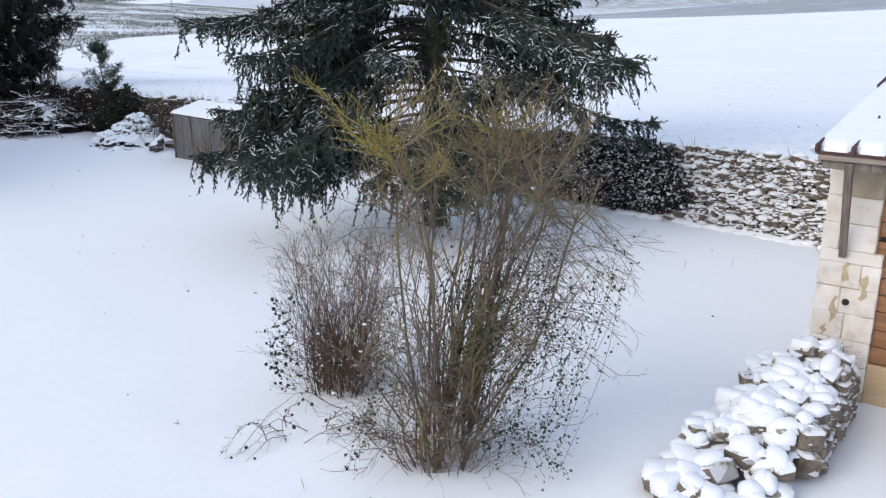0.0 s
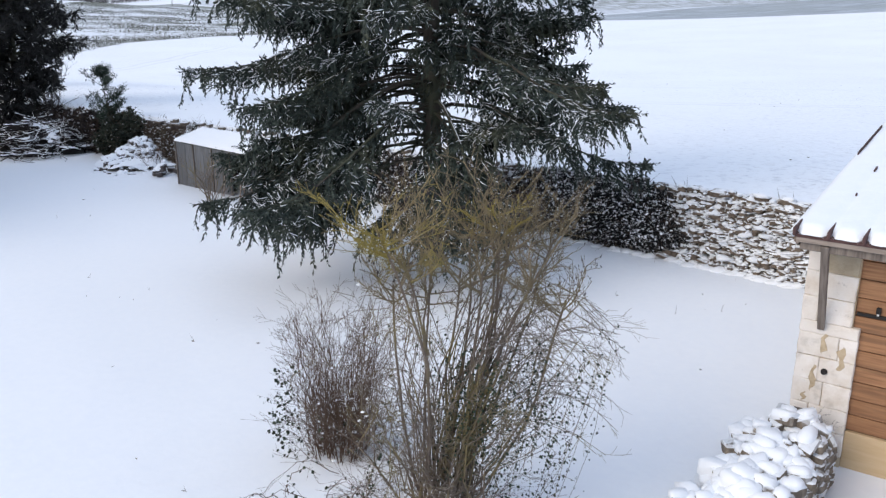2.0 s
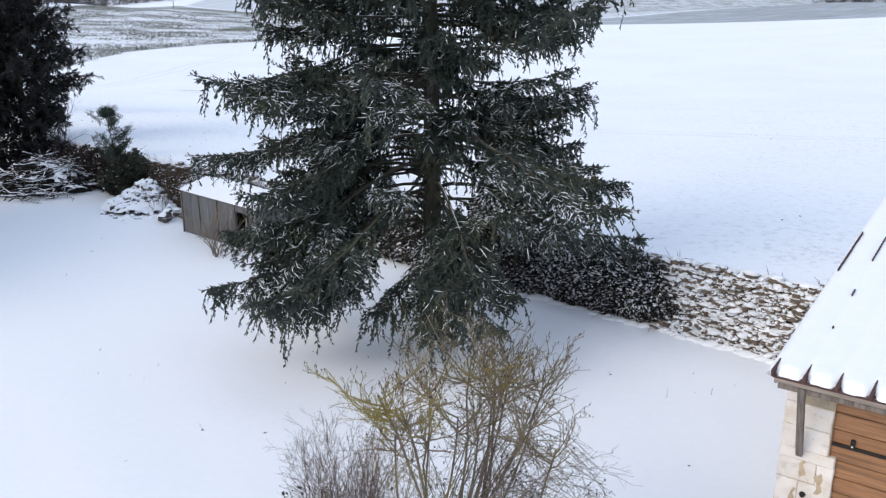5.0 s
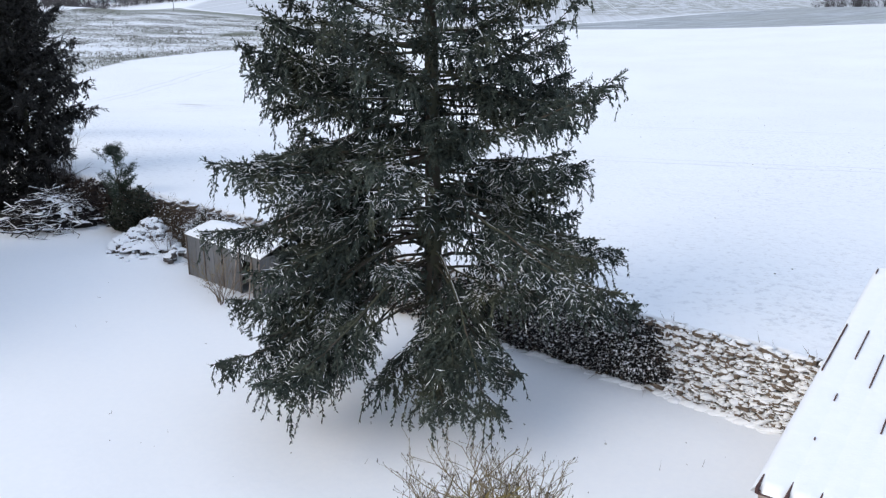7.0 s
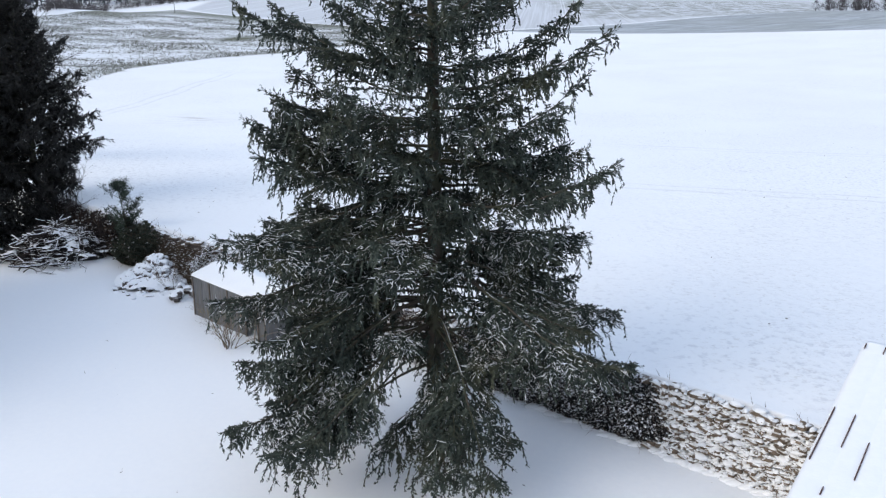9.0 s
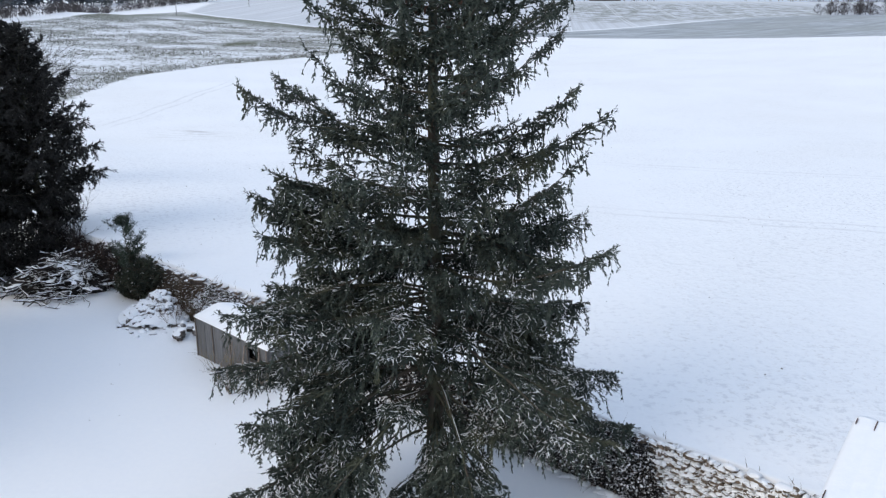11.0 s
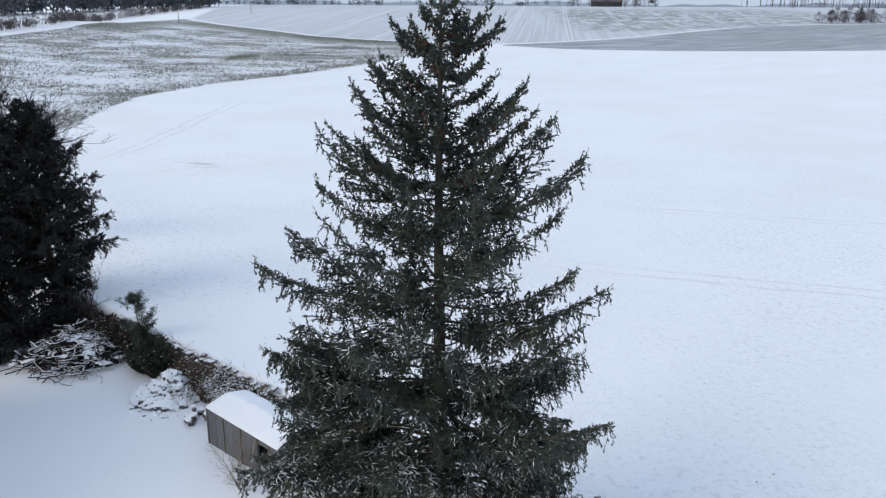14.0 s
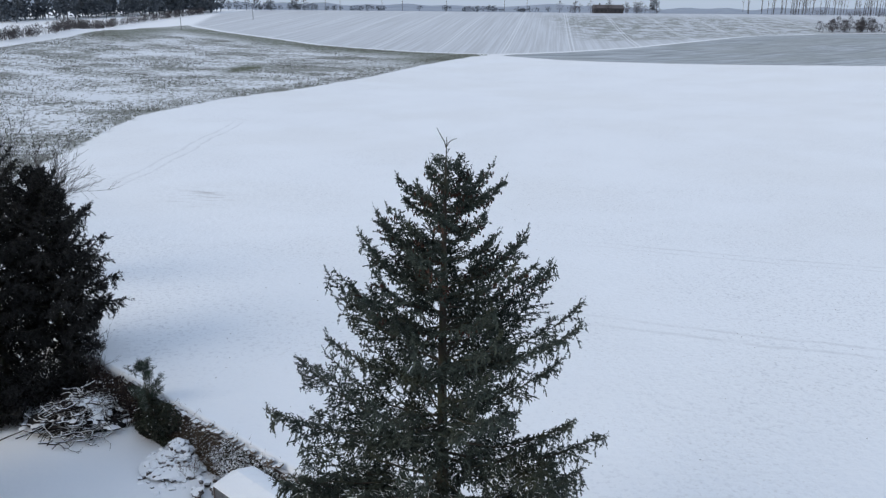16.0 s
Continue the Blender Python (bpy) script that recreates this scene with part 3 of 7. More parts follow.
# ---------- conifers ----------
def conifer(name, x, y, z0, height, reach, whorls, per_whorl, first, side_twigs, sprigs, sprig_size, droop, mats, label, category,
            snowy=0.0, seed=1, lift=0.0, trunk_r=0.27):
    """A conifer: reach(height share) gives the limbs' length."""
    g = np.random.default_rng(seed)
    tree = empty(name, x, y, z0, label, category)
    # trunk with a slight sway
    k = 26
    t = np.linspace(0, 1, k)
    axis = np.stack([0.10 * np.sin(t * 5) * t, 0.08 * np.cos(t * 4) * t - 0.08 * t, -0.4 + t * (height + 0.4)], -1)
    rad = trunk_r * (1 - t) ** 0.85 + 0.012 + 0.10 * np.exp(-t * 40)
    b = Bag()
    b.tubes(axis[None], rad[None], 12)
    child("trunk", b.mesh("trunk", mats["bark"], True), tree, "dark brown furrowed trunk")
    # limbs
    az, zf, ln, e0, e1 = [], [], [], [], []
    for w in range(whorls):
        h = first + (0.985 - first) * (w / (whorls - 1)) ** 0.93
        off = g.uniform(0, 6.28)
        for i in range(per_whorl):
            turn = off + 2 * math.pi * (i + g.uniform(-0.25, 0.25)) / per_whorl
            az.append(turn)
            zf.append(h * height + g.uniform(-0.16, 0.16))
            ln.append(reach(h) * g.uniform(0.62, 1.06))
            e0.append(np.interp(h, [0, 0.25, 0.6, 1], [2, 6, 18, 44]) + g.normal() * 7 + lift)
            e1.append(np.interp(h, [0, 0.25, 0.6, 1], [4, 14, 34, 56]) + g.normal() * 9 + lift)
    az, zf, ln, e0, e1 = (np.array(v)[:, None] for v in (az, zf, ln, e0, e1))
    n, kk = len(az), 10
    s = np.linspace(0, 1, kk)[None]
    share = np.clip(zf / height, 0, 1)
    sag = droop * (1 - share) ** 1.2 * np.sin(s * math.pi * 0.95) * -1
    elev = np.radians(e0 + (e1 - e0) * s ** 1.6 + sag)
    wob = az + np.cumsum(g.normal(size=(n, kk)) * 0.035, 1)
    stp = ln / (kk - 1)
    dx, dy, dz = np.cos(elev) * np.cos(wob) * stp, np.cos(elev) * np.sin(wob) * stp, np.sin(elev) * stp
    p = np.cumsum(np.stack([dx, dy, dz], -1), 1)
    p = p - p[:, :1]
    cx = np.interp(zf[:, 0], axis[:, 2], axis[:, 0])
    cy = np.interp(zf[:, 0], axis[:, 2], axis[:, 1])
    p = p + np.stack([cx, cy, zf[:, 0]], -1)[:, None]
    lr = (0.012 + 0.0105 * ln) * (1 - s * 0.9)
    each_tube("limb", p, lr, mats["bark"], tree)
    # side twigs on each limb, hanging more the lower they stand
    m = side_twigs
    u = np.sort(g.uniform(0.10, 1.0, (n, m)) ** 0.85, 1)
    u[:, -1] = 0.985
    fi = u * (kk - 1)
    i0 = np.clip(fi.astype(int), 0, kk - 2)
    f = (fi - i0)[..., None]
    rows = np.arange(n)[:, None]
    base = p[rows, i0] * (1 - f) + p[rows, i0 + 1] * f
    tang = unit(p[rows, i0 + 1] - p[rows, i0])
    lat = unit(np.cross(tang, np.array([0, 0, 1.0])))
    sgn = np.where(g.random((n, m)) < 0.5, -1, 1)[..., None]
    hang = (0.10 + 0.92 * g.random((n, m)) ** 1.25)[..., None] * (1.35 - 0.95 * share[:, :, None])
    d2 = unit(tang * g.uniform(0.25, 0.8, (n, m, 1)) + lat * sgn * g.uniform(0.3, 1.0, (n, m, 1)) + np.array([0, 0, -1.0]) * hang)
    l2 = (0.03 + 0.25 * ln * np.sin(np.clip(u, 0, 1) * 2.6 + 0.25) * g.uniform(0.35, 1.35, (n, m)))
    l2 = np.clip(l2, 0.06 + 0.05 * ln, 0.85)[..., None]
    q = np.linspace(0, 1, 4)[:, None]
    fall = np.array([0, 0, -1.0]) * (0.35 * l2 * (1.1 - 0.6 * share[:, :, None]))
    kink = unit(g.normal(size=d2.shape)) * l2 * 0.28
    sec = base[:, :, None] + (d2 * l2)[:, :, None] * q + kink[:, :, None] * np.sin(q * 4.5) + fall[:, :, None] * q ** 2
    live = (g.random((n, m)) < np.clip(ln / 3.6, 0.08, 1) * np.interp(share, [0.35, 0.5], [1.0, 0.85])) | (u > 0.98)
    sec = sec[live].reshape(-1, 4, 3)
    slen = np.broadcast_to(l2[..., 0], (n, m))[live]
    b = Bag()
    b.tubes(sec, np.full((len(sec), 4), 0.007) * np.array([1, 0.8, 0.6, 0.3]), 3)
    child("twig_mass", b.mesh("twig_mass", mats["bark"]), tree, "thin brown twigs", kind="stuff")
    # sprigs of needles
    ns = len(sec)
    v = (np.arange(sprigs)[None] + g.uniform(0, 1, (ns, sprigs))) / sprigs
    fi = v * 3
    i0 = np.clip(fi.astype(int), 0, 2)
    f = (fi - i0)[..., None]
    rr = np.arange(ns)[:, None]
    sp = sec[rr, i0] * (1 - f) + sec[rr, i0 + 1] * f
    st = unit(sec[rr, i0 + 1] - sec[rr, i0])
    sl = unit(np.cross(st, g.normal(size=st.shape)))
    sd = unit(st * g.uniform(0.5, 1.0, (ns, sprigs, 1)) + sl * g.uniform(0.35, 0.9, (ns, sprigs, 1)) + np.array([0, 0, 1.0]) * (np.broadcast_to(share, (n, m))[live] * 0.8 - 0.42)[:, None, None])
    size = sprig_size * g.uniform(0.55, 1.3, (ns, sprigs, 1)) * (1.1 - 0.55 * np.broadcast_to(share, (n, m))[live])[:, None, None]
    keep = g.random((ns, sprigs)) < np.clip(slen / 0.5, 0.3, 1)[:, None]
    P, D = sp[keep], (sd * size)[keep]
    R = (size * g.uniform(0.10, 0.16, (ns, sprigs, 1)))[keep]
    b = Bag()
    b.leaves(P, D, R)
    # needles along the limbs' outer halves and along the twigs
    lu = np.linspace(0.2, 1, 90)
    fi = lu * (kk - 1)
    i0 = np.clip(fi.astype(int), 0, kk - 2)
    f = (fi - i0)[None, :, None]
    lp = (p[:, i0] * (1 - f) + p[:, i0 + 1] * f).reshape(-1, 3)
    lt = unit(p[:, i0 + 1] - p[:, i0]).reshape(-1, 3)
    few = g.random(len(lp)) < np.clip(np.repeat(ln[:, 0], 90) / 3.2, 0.12, 1)
    lp, lt = lp[few], lt[few]
    ld = unit(lt + unit(np.cross(lt, g.normal(size=lt.shape))) * 0.8) * sprig_size * g.uniform(0.5, 1.1, (len(lt), 1))
    b.leaves(lp, ld, np.full(len(lp), sprig_size * 0.16))
    child("crown", b.mesh("crown", mats["needle"]), tree, "dark green needle sprays", kind="stuff")
    if snowy:
        zz = P[:, 2] / height
        patch = np.sin(P[:, 0] * 1.9 + 1.0) * np.sin(P[:, 1] * 1.7 + 2.0) * np.sin(P[:, 2] * 1.6) * 0.5 + 0.5
        fine = np.sin(P[:, 0] * 6.1) * np.sin(P[:, 1] * 5.3 + 1.0) * np.sin(P[:, 2] * 5.7 + 2.0)
        chance = 2.0 * snowy * np.interp(zz, [0, 0.3, 0.6, 0.8, 1.0], [1.2, 1.1, 0.45, 0.08, 0.02]) * (0.15 + 1.8 * patch ** 2) * np.clip(0.35 + 3.0 * fine, 0.15, 2.5)
        pick = g.random(len(P)) < chance
        b = Bag()
        off = np.array([0, 0, 1.0]) * (R[pick] * 0.8)
        # strands of snow along the twigs
        st_z = sec[:, 0, 2] / height
        st_patch = np.sin(sec[:, 0, 0] * 1.9 + 1.0) * np.sin(sec[:, 0, 1] * 1.7 + 2.0) * np.sin(sec[:, 0, 2] * 1.6) * 0.5 + 0.5
        st_pick = g.random(ns) < snowy * np.interp(st_z, [0, 0.3, 0.55, 0.75], [0.22, 0.16, 0.05, 0.0]) * (0.15 + 2.2 * st_patch ** 2)
        b.tubes(sec[st_pick] + np.array([0, 0, 0.016]), np.full((st_pick.sum(), 4), 0.0085) * np.array([1.0, 0.9, 0.8, 0.3]), 3)
        b.leaves(P[pick] + off, D[pick] * g.uniform(0.8, 1.5, (pick.sum(), 1)) * np.array([1, 1, 0.8]) * 1.15 + np.array([0, 0, 0.008]), R[pick] * 0.52)
        # snow lying along the limbs
        c = g.random(len(lp)) < snowy * 0.22 * np.interp(lp[:, 2] / height, [0, 0.6, 0.85], [1, 0.6, 0])
        b.spindles(lp[c] + np.array([0, 0, 0.03]), lt[c] * g.uniform(0.10, 0.25, (c.sum(), 1)), np.full(c.sum(), 0.022), 0.5)
        child("snow", b.mesh("snow_on_sprays", M["snow"]), tree, "frosty snow on the sprays", kind="stuff")
    return tree


# ---------- the spruce ----------
def spruce_reach(z):
    return np.interp(z, [0, 2, 4, 6, 8, 10, 12, 14, 15.5, 17, 18.2, 19.2], [3.4, 4.3, 4.9, 4.7, 4.5, 4.3, 4.1, 3.4, 2.8, 1.9, 1.05, 0.3])


# tips of the long boughs that stand out of the crown, from the trunk's foot
BOUGH_TIPS = [(-1.9, 0.6, 17.3), (-3.3, 0.7, 15.55), (3.0, 1.5, 15.6), (2.2, 1.0, 16.7), (1.45, -0.4, 18.4), (-2.2, -0.1, 16.6), (-4.6, -1.7, 12.55), (-4.4, 1.6, 12.5), (3.3, -2.2, 15.2),
              (4.15, -1.9, 12.0), (4.05, -3.6, 9.2), (-4.85, -0.5, 9.7), (-4.15, -2.5, 9.2), (-5.2, -2.4, 7.1), (4.2, 0.6, 6.3), (4.3, 1.9, 8.6), (3.4, 0.5, 9.75), (-5.8, -1.3, 5.1),
              (4.4, -3.8, 4.35), (5.4, 1.2, 3.9), (5.8, 0.4, 2.5), (-5.2, -2.9, 2.2), (-5.5, -0.3, 2.9), (-3.8, -4.5, 2.4), (-3.3, -2.1, 1.3), (1.35, -5.0, 2.0), (0.3, -4.4, 1.6), (2.0, -3.6, 2.2), (1.6, -1.6, 3.4), (1.9, -0.8, 4.6),
              (3.5, 0.6, 5.6), (3.9, 0.9, 5.0), (3.8, 0.2, 4.5), (-1.25, 0.1, 18.35), (-1.75, -0.3, 17.4), (-2.3, 0.3, 16.75), (1.2, 0.2, 18.75), (1.5, 0.5, 18.2), (2.1, -0.2, 16.9), (2.9, 0.1, 16.0), (3.7, -0.2, 15.05), (-0.45, -0.1, 18.7), (0.45, 0.2, 18.65)]
# lesser boughs: share of the turn they fill, heights of their tips, lengths, how many
BOUGH_BANDS = [(140, 226, 1.6, 3.6, 4.0, 5.3, 14), (140, 220, 3.2, 7.0, 4.4, 5.6, 11), (-60, 40, 3.0, 5.4, 3.4, 4.9, 8), (245, 285, 1.4, 3.0, 2.8, 4.4, 4), (235, 325, 6.5, 9.5, 2.6, 3.8, 3), (225, 285, 13.5, 17.0, 1.0, 2.1, 7), (60, 140, 13.0, 17.0, 1.2, 2.4, 5), (40, 140, 4.0, 8.0, 2.0, 3.4, 6),
               (150, 218, 6.5, 11.0, 3.6, 4.8, 8), (-45, 40, 6.0, 11.5, 3.2, 4.1, 7), (235, 305, 5.0, 13.5, 1.2, 2.4, 16),
               (130, 180, 4.6, 8.0, 2.4, 3.8, 7)]


def spruce():
    g = np.random.default_rng(11)
    H = 19.3
    tree = empty("spruce_tree", -0.22, 20.85, 0.0, "tall dark green spruce dusted with snow in the garden", "tree")
    t = np.linspace(0, 1, 30)
    axis = np.stack([-0.05 * t + 0.05 * np.sin(t * 7) * t, -0.5 * t ** 2 + 0.03 * np.sin(t * 9), -0.4 + t * (H + 0.4)], -1)
    b = Bag()
    b.tubes(axis[None], (0.27 * (1 - t) ** 0.78 + 0.010 + 0.10 * np.exp(-t * 40))[None], 12)
    # forked bare leader
    tip = axis[-1]
    b.tubes(np.array([[tip, tip + (-0.05, 0, 0.18), tip + (-0.16, 0, 0.36), tip + (-0.24, 0, 0.52)], [tip + (0, 0, 0.05), tip + (0.06, 0, 0.16), tip + (0.14, 0.02, 0.22), tip + (0.26, 0.02, 0.26)],
                      [tip - (0, 0, 0.1), tip + (0, 0, 0.05), tip + (0.01, 0, 0.16), tip + (0.0, 0, 0.3)]]), np.full((3, 4), 0.016) * np.array([1, 0.8, 0.7, 0.4]), 5)
    child("trunk", b.mesh("trunk", M["bark"], True), tree, "dark brown furrowed trunk")

    # boughs: each from its foot on the trunk to its tip
    ends = [np.array(p) for p in BOUGH_TIPS]
    for a0, a1, z0, z1, l0, l1, n in BOUGH_BANDS:
        for _ in range(n):
            a, l = radians(g.uniform(a0, a1)), g.uniform(l0, l1)
            ends.append(np.array([math.cos(a) * l, math.sin(a) * l, g.uniform(z0, z1)]))
    z, turn = 4.6, 0.0
    while z < 18.9:
        k = 6 if z < 15 else 5
        turn += g.uniform(0.3, 0.9)
        for i in range(k):
            a = turn + 2 * math.pi * (i + g.uniform(-0.28, 0.28)) / k
            l = float(spruce_reach(z)) * g.uniform(0.5, 1.0) * (1 - 0.25 * max(0.0, -math.sin(a)) * (z < 9))
            zz = z + g.uniform(-0.15, 0.15) + np.interp(z, [4, 8, 12, 16, 18.5], [-0.4, 0.5, 1.0, 1.0, 0.5]) * l / 4
            if z < 6.5 and math.cos(a) > -0.2 and g.random() < 0.45:
                continue
            ends.append(np.array([math.cos(a) * l, math.sin(a) * l, zz]))
        z += np.interp(z, [4, 12, 16, 19], [0.84, 0.74, 0.52, 0.34])
    # a thick tier on the shed's side
    ends += [np.array(p) for p in ((-5.0, -1.4, 6.9), (-4.5, -0.6, 6.5), (-4.4, -2.2, 7.0), (-3.6, -1.6, 7.3), (-3.8, 0.4, 6.8))]
    kk = 12
    s = np.linspace(0, 1, kk)
    paths, lens, share, snow_of = [], [], [], []
    for e in ends:
        l = math.hypot(e[0], e[1])
        rise = np.interp(e[2], [0.5, 2, 4, 6, 9, 12, 15, 17, 18.6], [-2.0, -1.5, -0.9, -0.2, 0.7, 1.35, 1.6, 1.3, 0.6]) * (l / np.interp(e[2], [0, 15, 19], [4.6, 3.2, 1.2])) + g.normal() * np.interp(e[2], [2, 10, 16], [0.5, 0.4, 0.12])
        zf = min(max(e[2] - rise, 2.3), H - 0.25)
        rise = e[2] - zf
        cx, cy = np.interp(zf, axis[:, 2], axis[:, 0]), np.interp(zf, axis[:, 2], axis[:, 1])
        bow = g.normal() * 0.05 * l
        side = np.array([-e[1], e[0]]) / max(l, 0.01)
        p = np.zeros((kk, 3))
        p[:, 0] = cx + (e[0] - cx) * s + side[0] * bow * np.sin(s * 3.1)
        p[:, 1] = cy + (e[1] - cy) * s + side[1] * bow * np.sin(s * 3.1)
        if rise < 0:
            # arching out, then hanging, the very tip lifted
            p[:, 2] = zf + 0.09 * l * np.sin(s * math.pi) * (1 - s) + rise * (s * s * (3 - 2 * s)) - 0.05 * l * np.sin(s * math.pi) * s
        else:
            p[:, 2] = zf + rise * (0.30 * s + 0.70 * s ** 2.2) - 0.05 * l * np.sin(s * math.pi) + 0.06 * l * g.uniform(-0.3, 1.0) * np.sin(s * math.pi) * (1 - s)
        p[1:-1] += g.normal(size=(kk - 2, 3)) * 0.022 * min(l / 3, 1)
        paths.append(p), lens.append(l), share.append(zf / H)
        snow_of.append(np.interp(zf, [2, 7, 12, 15], [0.92, 0.72, 0.16, 0.02]) * (1.7 if g.random() < 0.4 else 0.55))
    P, L, S = np.array(paths), np.array(lens), np.array(share)
    each_tube("limb", P, (0.009 + 0.0085 * L)[:, None] * (1 - s * 0.92)[None], M["bark"], tree)

    # branchlets: flat side sprays, hanging cords and short upright shoots
    cords, kind, owner, wide = [], [], [], []

    def on(i, u):
        f = u * (kk - 1)
        k = np.clip(f.astype(int), 0, kk - 2)
        w = (f - k)[:, None]
        return P[i, k] * (1 - w) + P[i, k + 1] * w, unit(P[i, k + 1] - P[i, k])

    q = np.linspace(0, 1, 5)[:, None]
    down = np.array([0, 0, -1.0])
    for i in range(len(P)):
        l, sh = L[i], S[i]
        low = 1 - sh
        n = int(6.0 * l) + 3
        inner = np.interp(sh, [0.15, 0.40, 0.55, 0.7, 0.85], [0.42, 0.42, 0.30, 0.20, 0.10] if ends[i][0] < 0 else [0.30, 0.30, 0.25, 0.20, 0.10])
        n = int(n * np.interp(sh, [0.4, 0.62, 0.75, 0.85], [1.0, 0.85, 1.1, 1.5]))
        u = np.sort(g.uniform(inner * min(1.0, 0.3 + l / 3), 0.985, n))
        base, tang = on(i, u)
        lat = unit(np.cross(tang, [0, 0, 1.0])) * np.where(np.arange(n) % 2, 1, -1)[:, None]
        l2 = (0.12 + 0.27 * l * np.sin(np.clip(u, 0.12, 1) ** 0.9 * math.pi) ** 0.8 * g.uniform(0.55, 1.15, n))[:, None]
        l2 = np.minimum(l2, 1.15)
        d = unit(tang * g.uniform(0.6, 1.1, (n, 1)) + lat * g.uniform(0.6, 1.0, (n, 1)) + np.array([0, 0, 1.0]) * (g.normal(size=(n, 1)) * 0.10 - 0.10 + 0.25 * sh))
        spray = base[:, None] + (d * l2)[:, None] * q + down * (l2[:, None] * q ** 2 * (0.10 + 0.35 * low)) + np.array([0, 0, 1.0]) * (l2[:, None] * q ** 4 * 0.10)
        spray[:, 1:] += g.normal(size=spray[:, 1:].shape) * 0.018
        cords.append(spray), kind.append(np.zeros(n)), owner.append(np.full(n, i)), wide.append(np.ones(n))
        # lesser sprays on the side sprays
        m = 5 * n
        pick = np.repeat(np.arange(n), 5)
        f = g.uniform(0.15, 0.95, m) * 4
        k = f.astype(int)
        w = (f - k)[:, None]
        tb, tt = spray[pick, k] * (1 - w) + spray[pick, k + 1] * w, unit(spray[pick, k + 1] - spray[pick, k])
        tl = l2[pick] * g.uniform(0.22, 0.48, (m, 1)) * (1.2 - 0.6 * f[:, None] / 4)
        td = unit(tt * g.uniform(0.5, 1.0, (m, 1)) + unit(np.cross(tt, [0, 0, 1.0])) * np.where(np.arange(m) % 2, 1, -1)[:, None] * 0.8 + g.normal(size=(m, 3)) * 0.25 + down * (0.45 * low))
        lesser = tb[:, None] + (td * tl)[:, None] * q + down * (tl[:, None] * q ** 2 * 0.3 * low)
        keep = tl[:, 0] > 0.07
        cords.append(lesser[keep]), kind.append(np.zeros(keep.sum())), owner.append(np.full(keep.sum(), i)), wide.append(np.full(keep.sum(), 0.95))
        # hanging cords from the bough and from its sprays
        m = int((11.0 if sh < 0.75 else 7.0) * l) + 2
        hb, ht = on(i, g.uniform(max(0.15, inner - 0.12), 0.93, m))
        pick = g.integers(0, n, m)
        from_spray = g.random(m) < 0.55
        hb = np.where(from_spray[:, None], spray[pick, g.integers(1, 5, m)], hb)
        hl = (np.interp(sh, [0.1, 0.4, 0.7, 0.9], [0.90, 0.74, 0.46, 0.2]) * g.uniform(0.15, 1.1, m) * min(1.0, 0.35 + l / 4))[:, None]
        dd = unit(down + g.normal(size=(m, 3)) * np.array([0.22, 0.22, 0.05]) + ht * 0.18)
        hang = hb[:, None] + (dd * hl)[:, None] * q + (g.normal(size=(m, 3)) * 0.07)[:, None] * np.sin(q * 3.0) * hl[:, None]
        cords.append(hang), kind.append(np.ones(m)), owner.append(np.full(m, i)), wide.append(np.ones(m))
        # upright shoots near the end
        m = int(3.2 * l * np.interp(sh, [0.15, 0.5, 0.7, 0.85], [0.25, 0.9, 2.4, 3.2])) + 1
        ub, ut = on(i, g.uniform(0.35, 1.0, m))
        ul = (g.uniform(0.08, 0.26, m) * np.interp(sh, [0.2, 0.7, 1], [0.7, 1.35, 1.1]))[:, None]
        up = ub[:, None] + (unit(ut * 0.8 + np.array([0, 0, 0.9]) + g.normal(size=(m, 3)) * 0.25) * ul)[:, None] * q
        cords.append(up), kind.append(np.full(m, 2)), owner.append(np.full(m, i)), wide.append(np.ones(m))
        # the bough's own end, dressed like a bottle brush
        ee, et = on(i, np.array([0.80, 0.86, 0.93, 0.97]))
        end = ee[:, None] + (et * (l * 0.06 + 0.06))[:, None] * q
        cords.append(end), kind.append(np.full(4, 2)), owner.append(np.full(4, i)), wide.append(np.full(4, 1.1))
        # a bare spike at the tip of the high boughs
        if sh > 0.35:
            e, et = on(i, np.array([0.999]))
            sp = e[:, None] + (unit(et + np.array([0, 0, 0.8])) * g.uniform(0.15, 0.34))[:, None] * q
            cords.append(sp), kind.append(np.full(1, 2)), owner.append(np.full(1, i)), wide.append(np.full(1, 0.55))
    # a ragged sleeve of short twigs round the lower trunk
    m = 240
    a, zz = g.uniform(0, 6.28, m), 0.9 + 7.5 * g.random(m)
    tb = np.stack([np.interp(zz, axis[:, 2], axis[:, 0]) + np.cos(a) * 0.24, np.interp(zz, axis[:, 2], axis[:, 1]) + np.sin(a) * 0.24, zz], -1)
    td = np.stack([np.cos(a) * 0.8, np.sin(a) * 0.8, g.uniform(-1.0, 0.3, m)], -1)
    tl = g.uniform(0.2, 0.6, (m, 1))
    cords.append(tb[:, None] + (td * tl)[:, None] * q + down * (tl[:, None] * q ** 2 * 0.5)), kind.append(np.ones(m)), owner.append(g.integers(0, 12, m)), wide.append(np.ones(m))
    # short shoots up the leader
    m = 34
    a, zz = g.uniform(0, 6.28, m), H - 1.5 * g.random(m) - 0.05
    tb = np.stack([np.interp(zz, axis[:, 2], axis[:, 0]), np.interp(zz, axis[:, 2], axis[:, 1]), zz], -1)
    td = np.stack([np.cos(a) * 0.8, np.sin(a) * 0.8, g.uniform(0.5, 1.3, m)], -1)
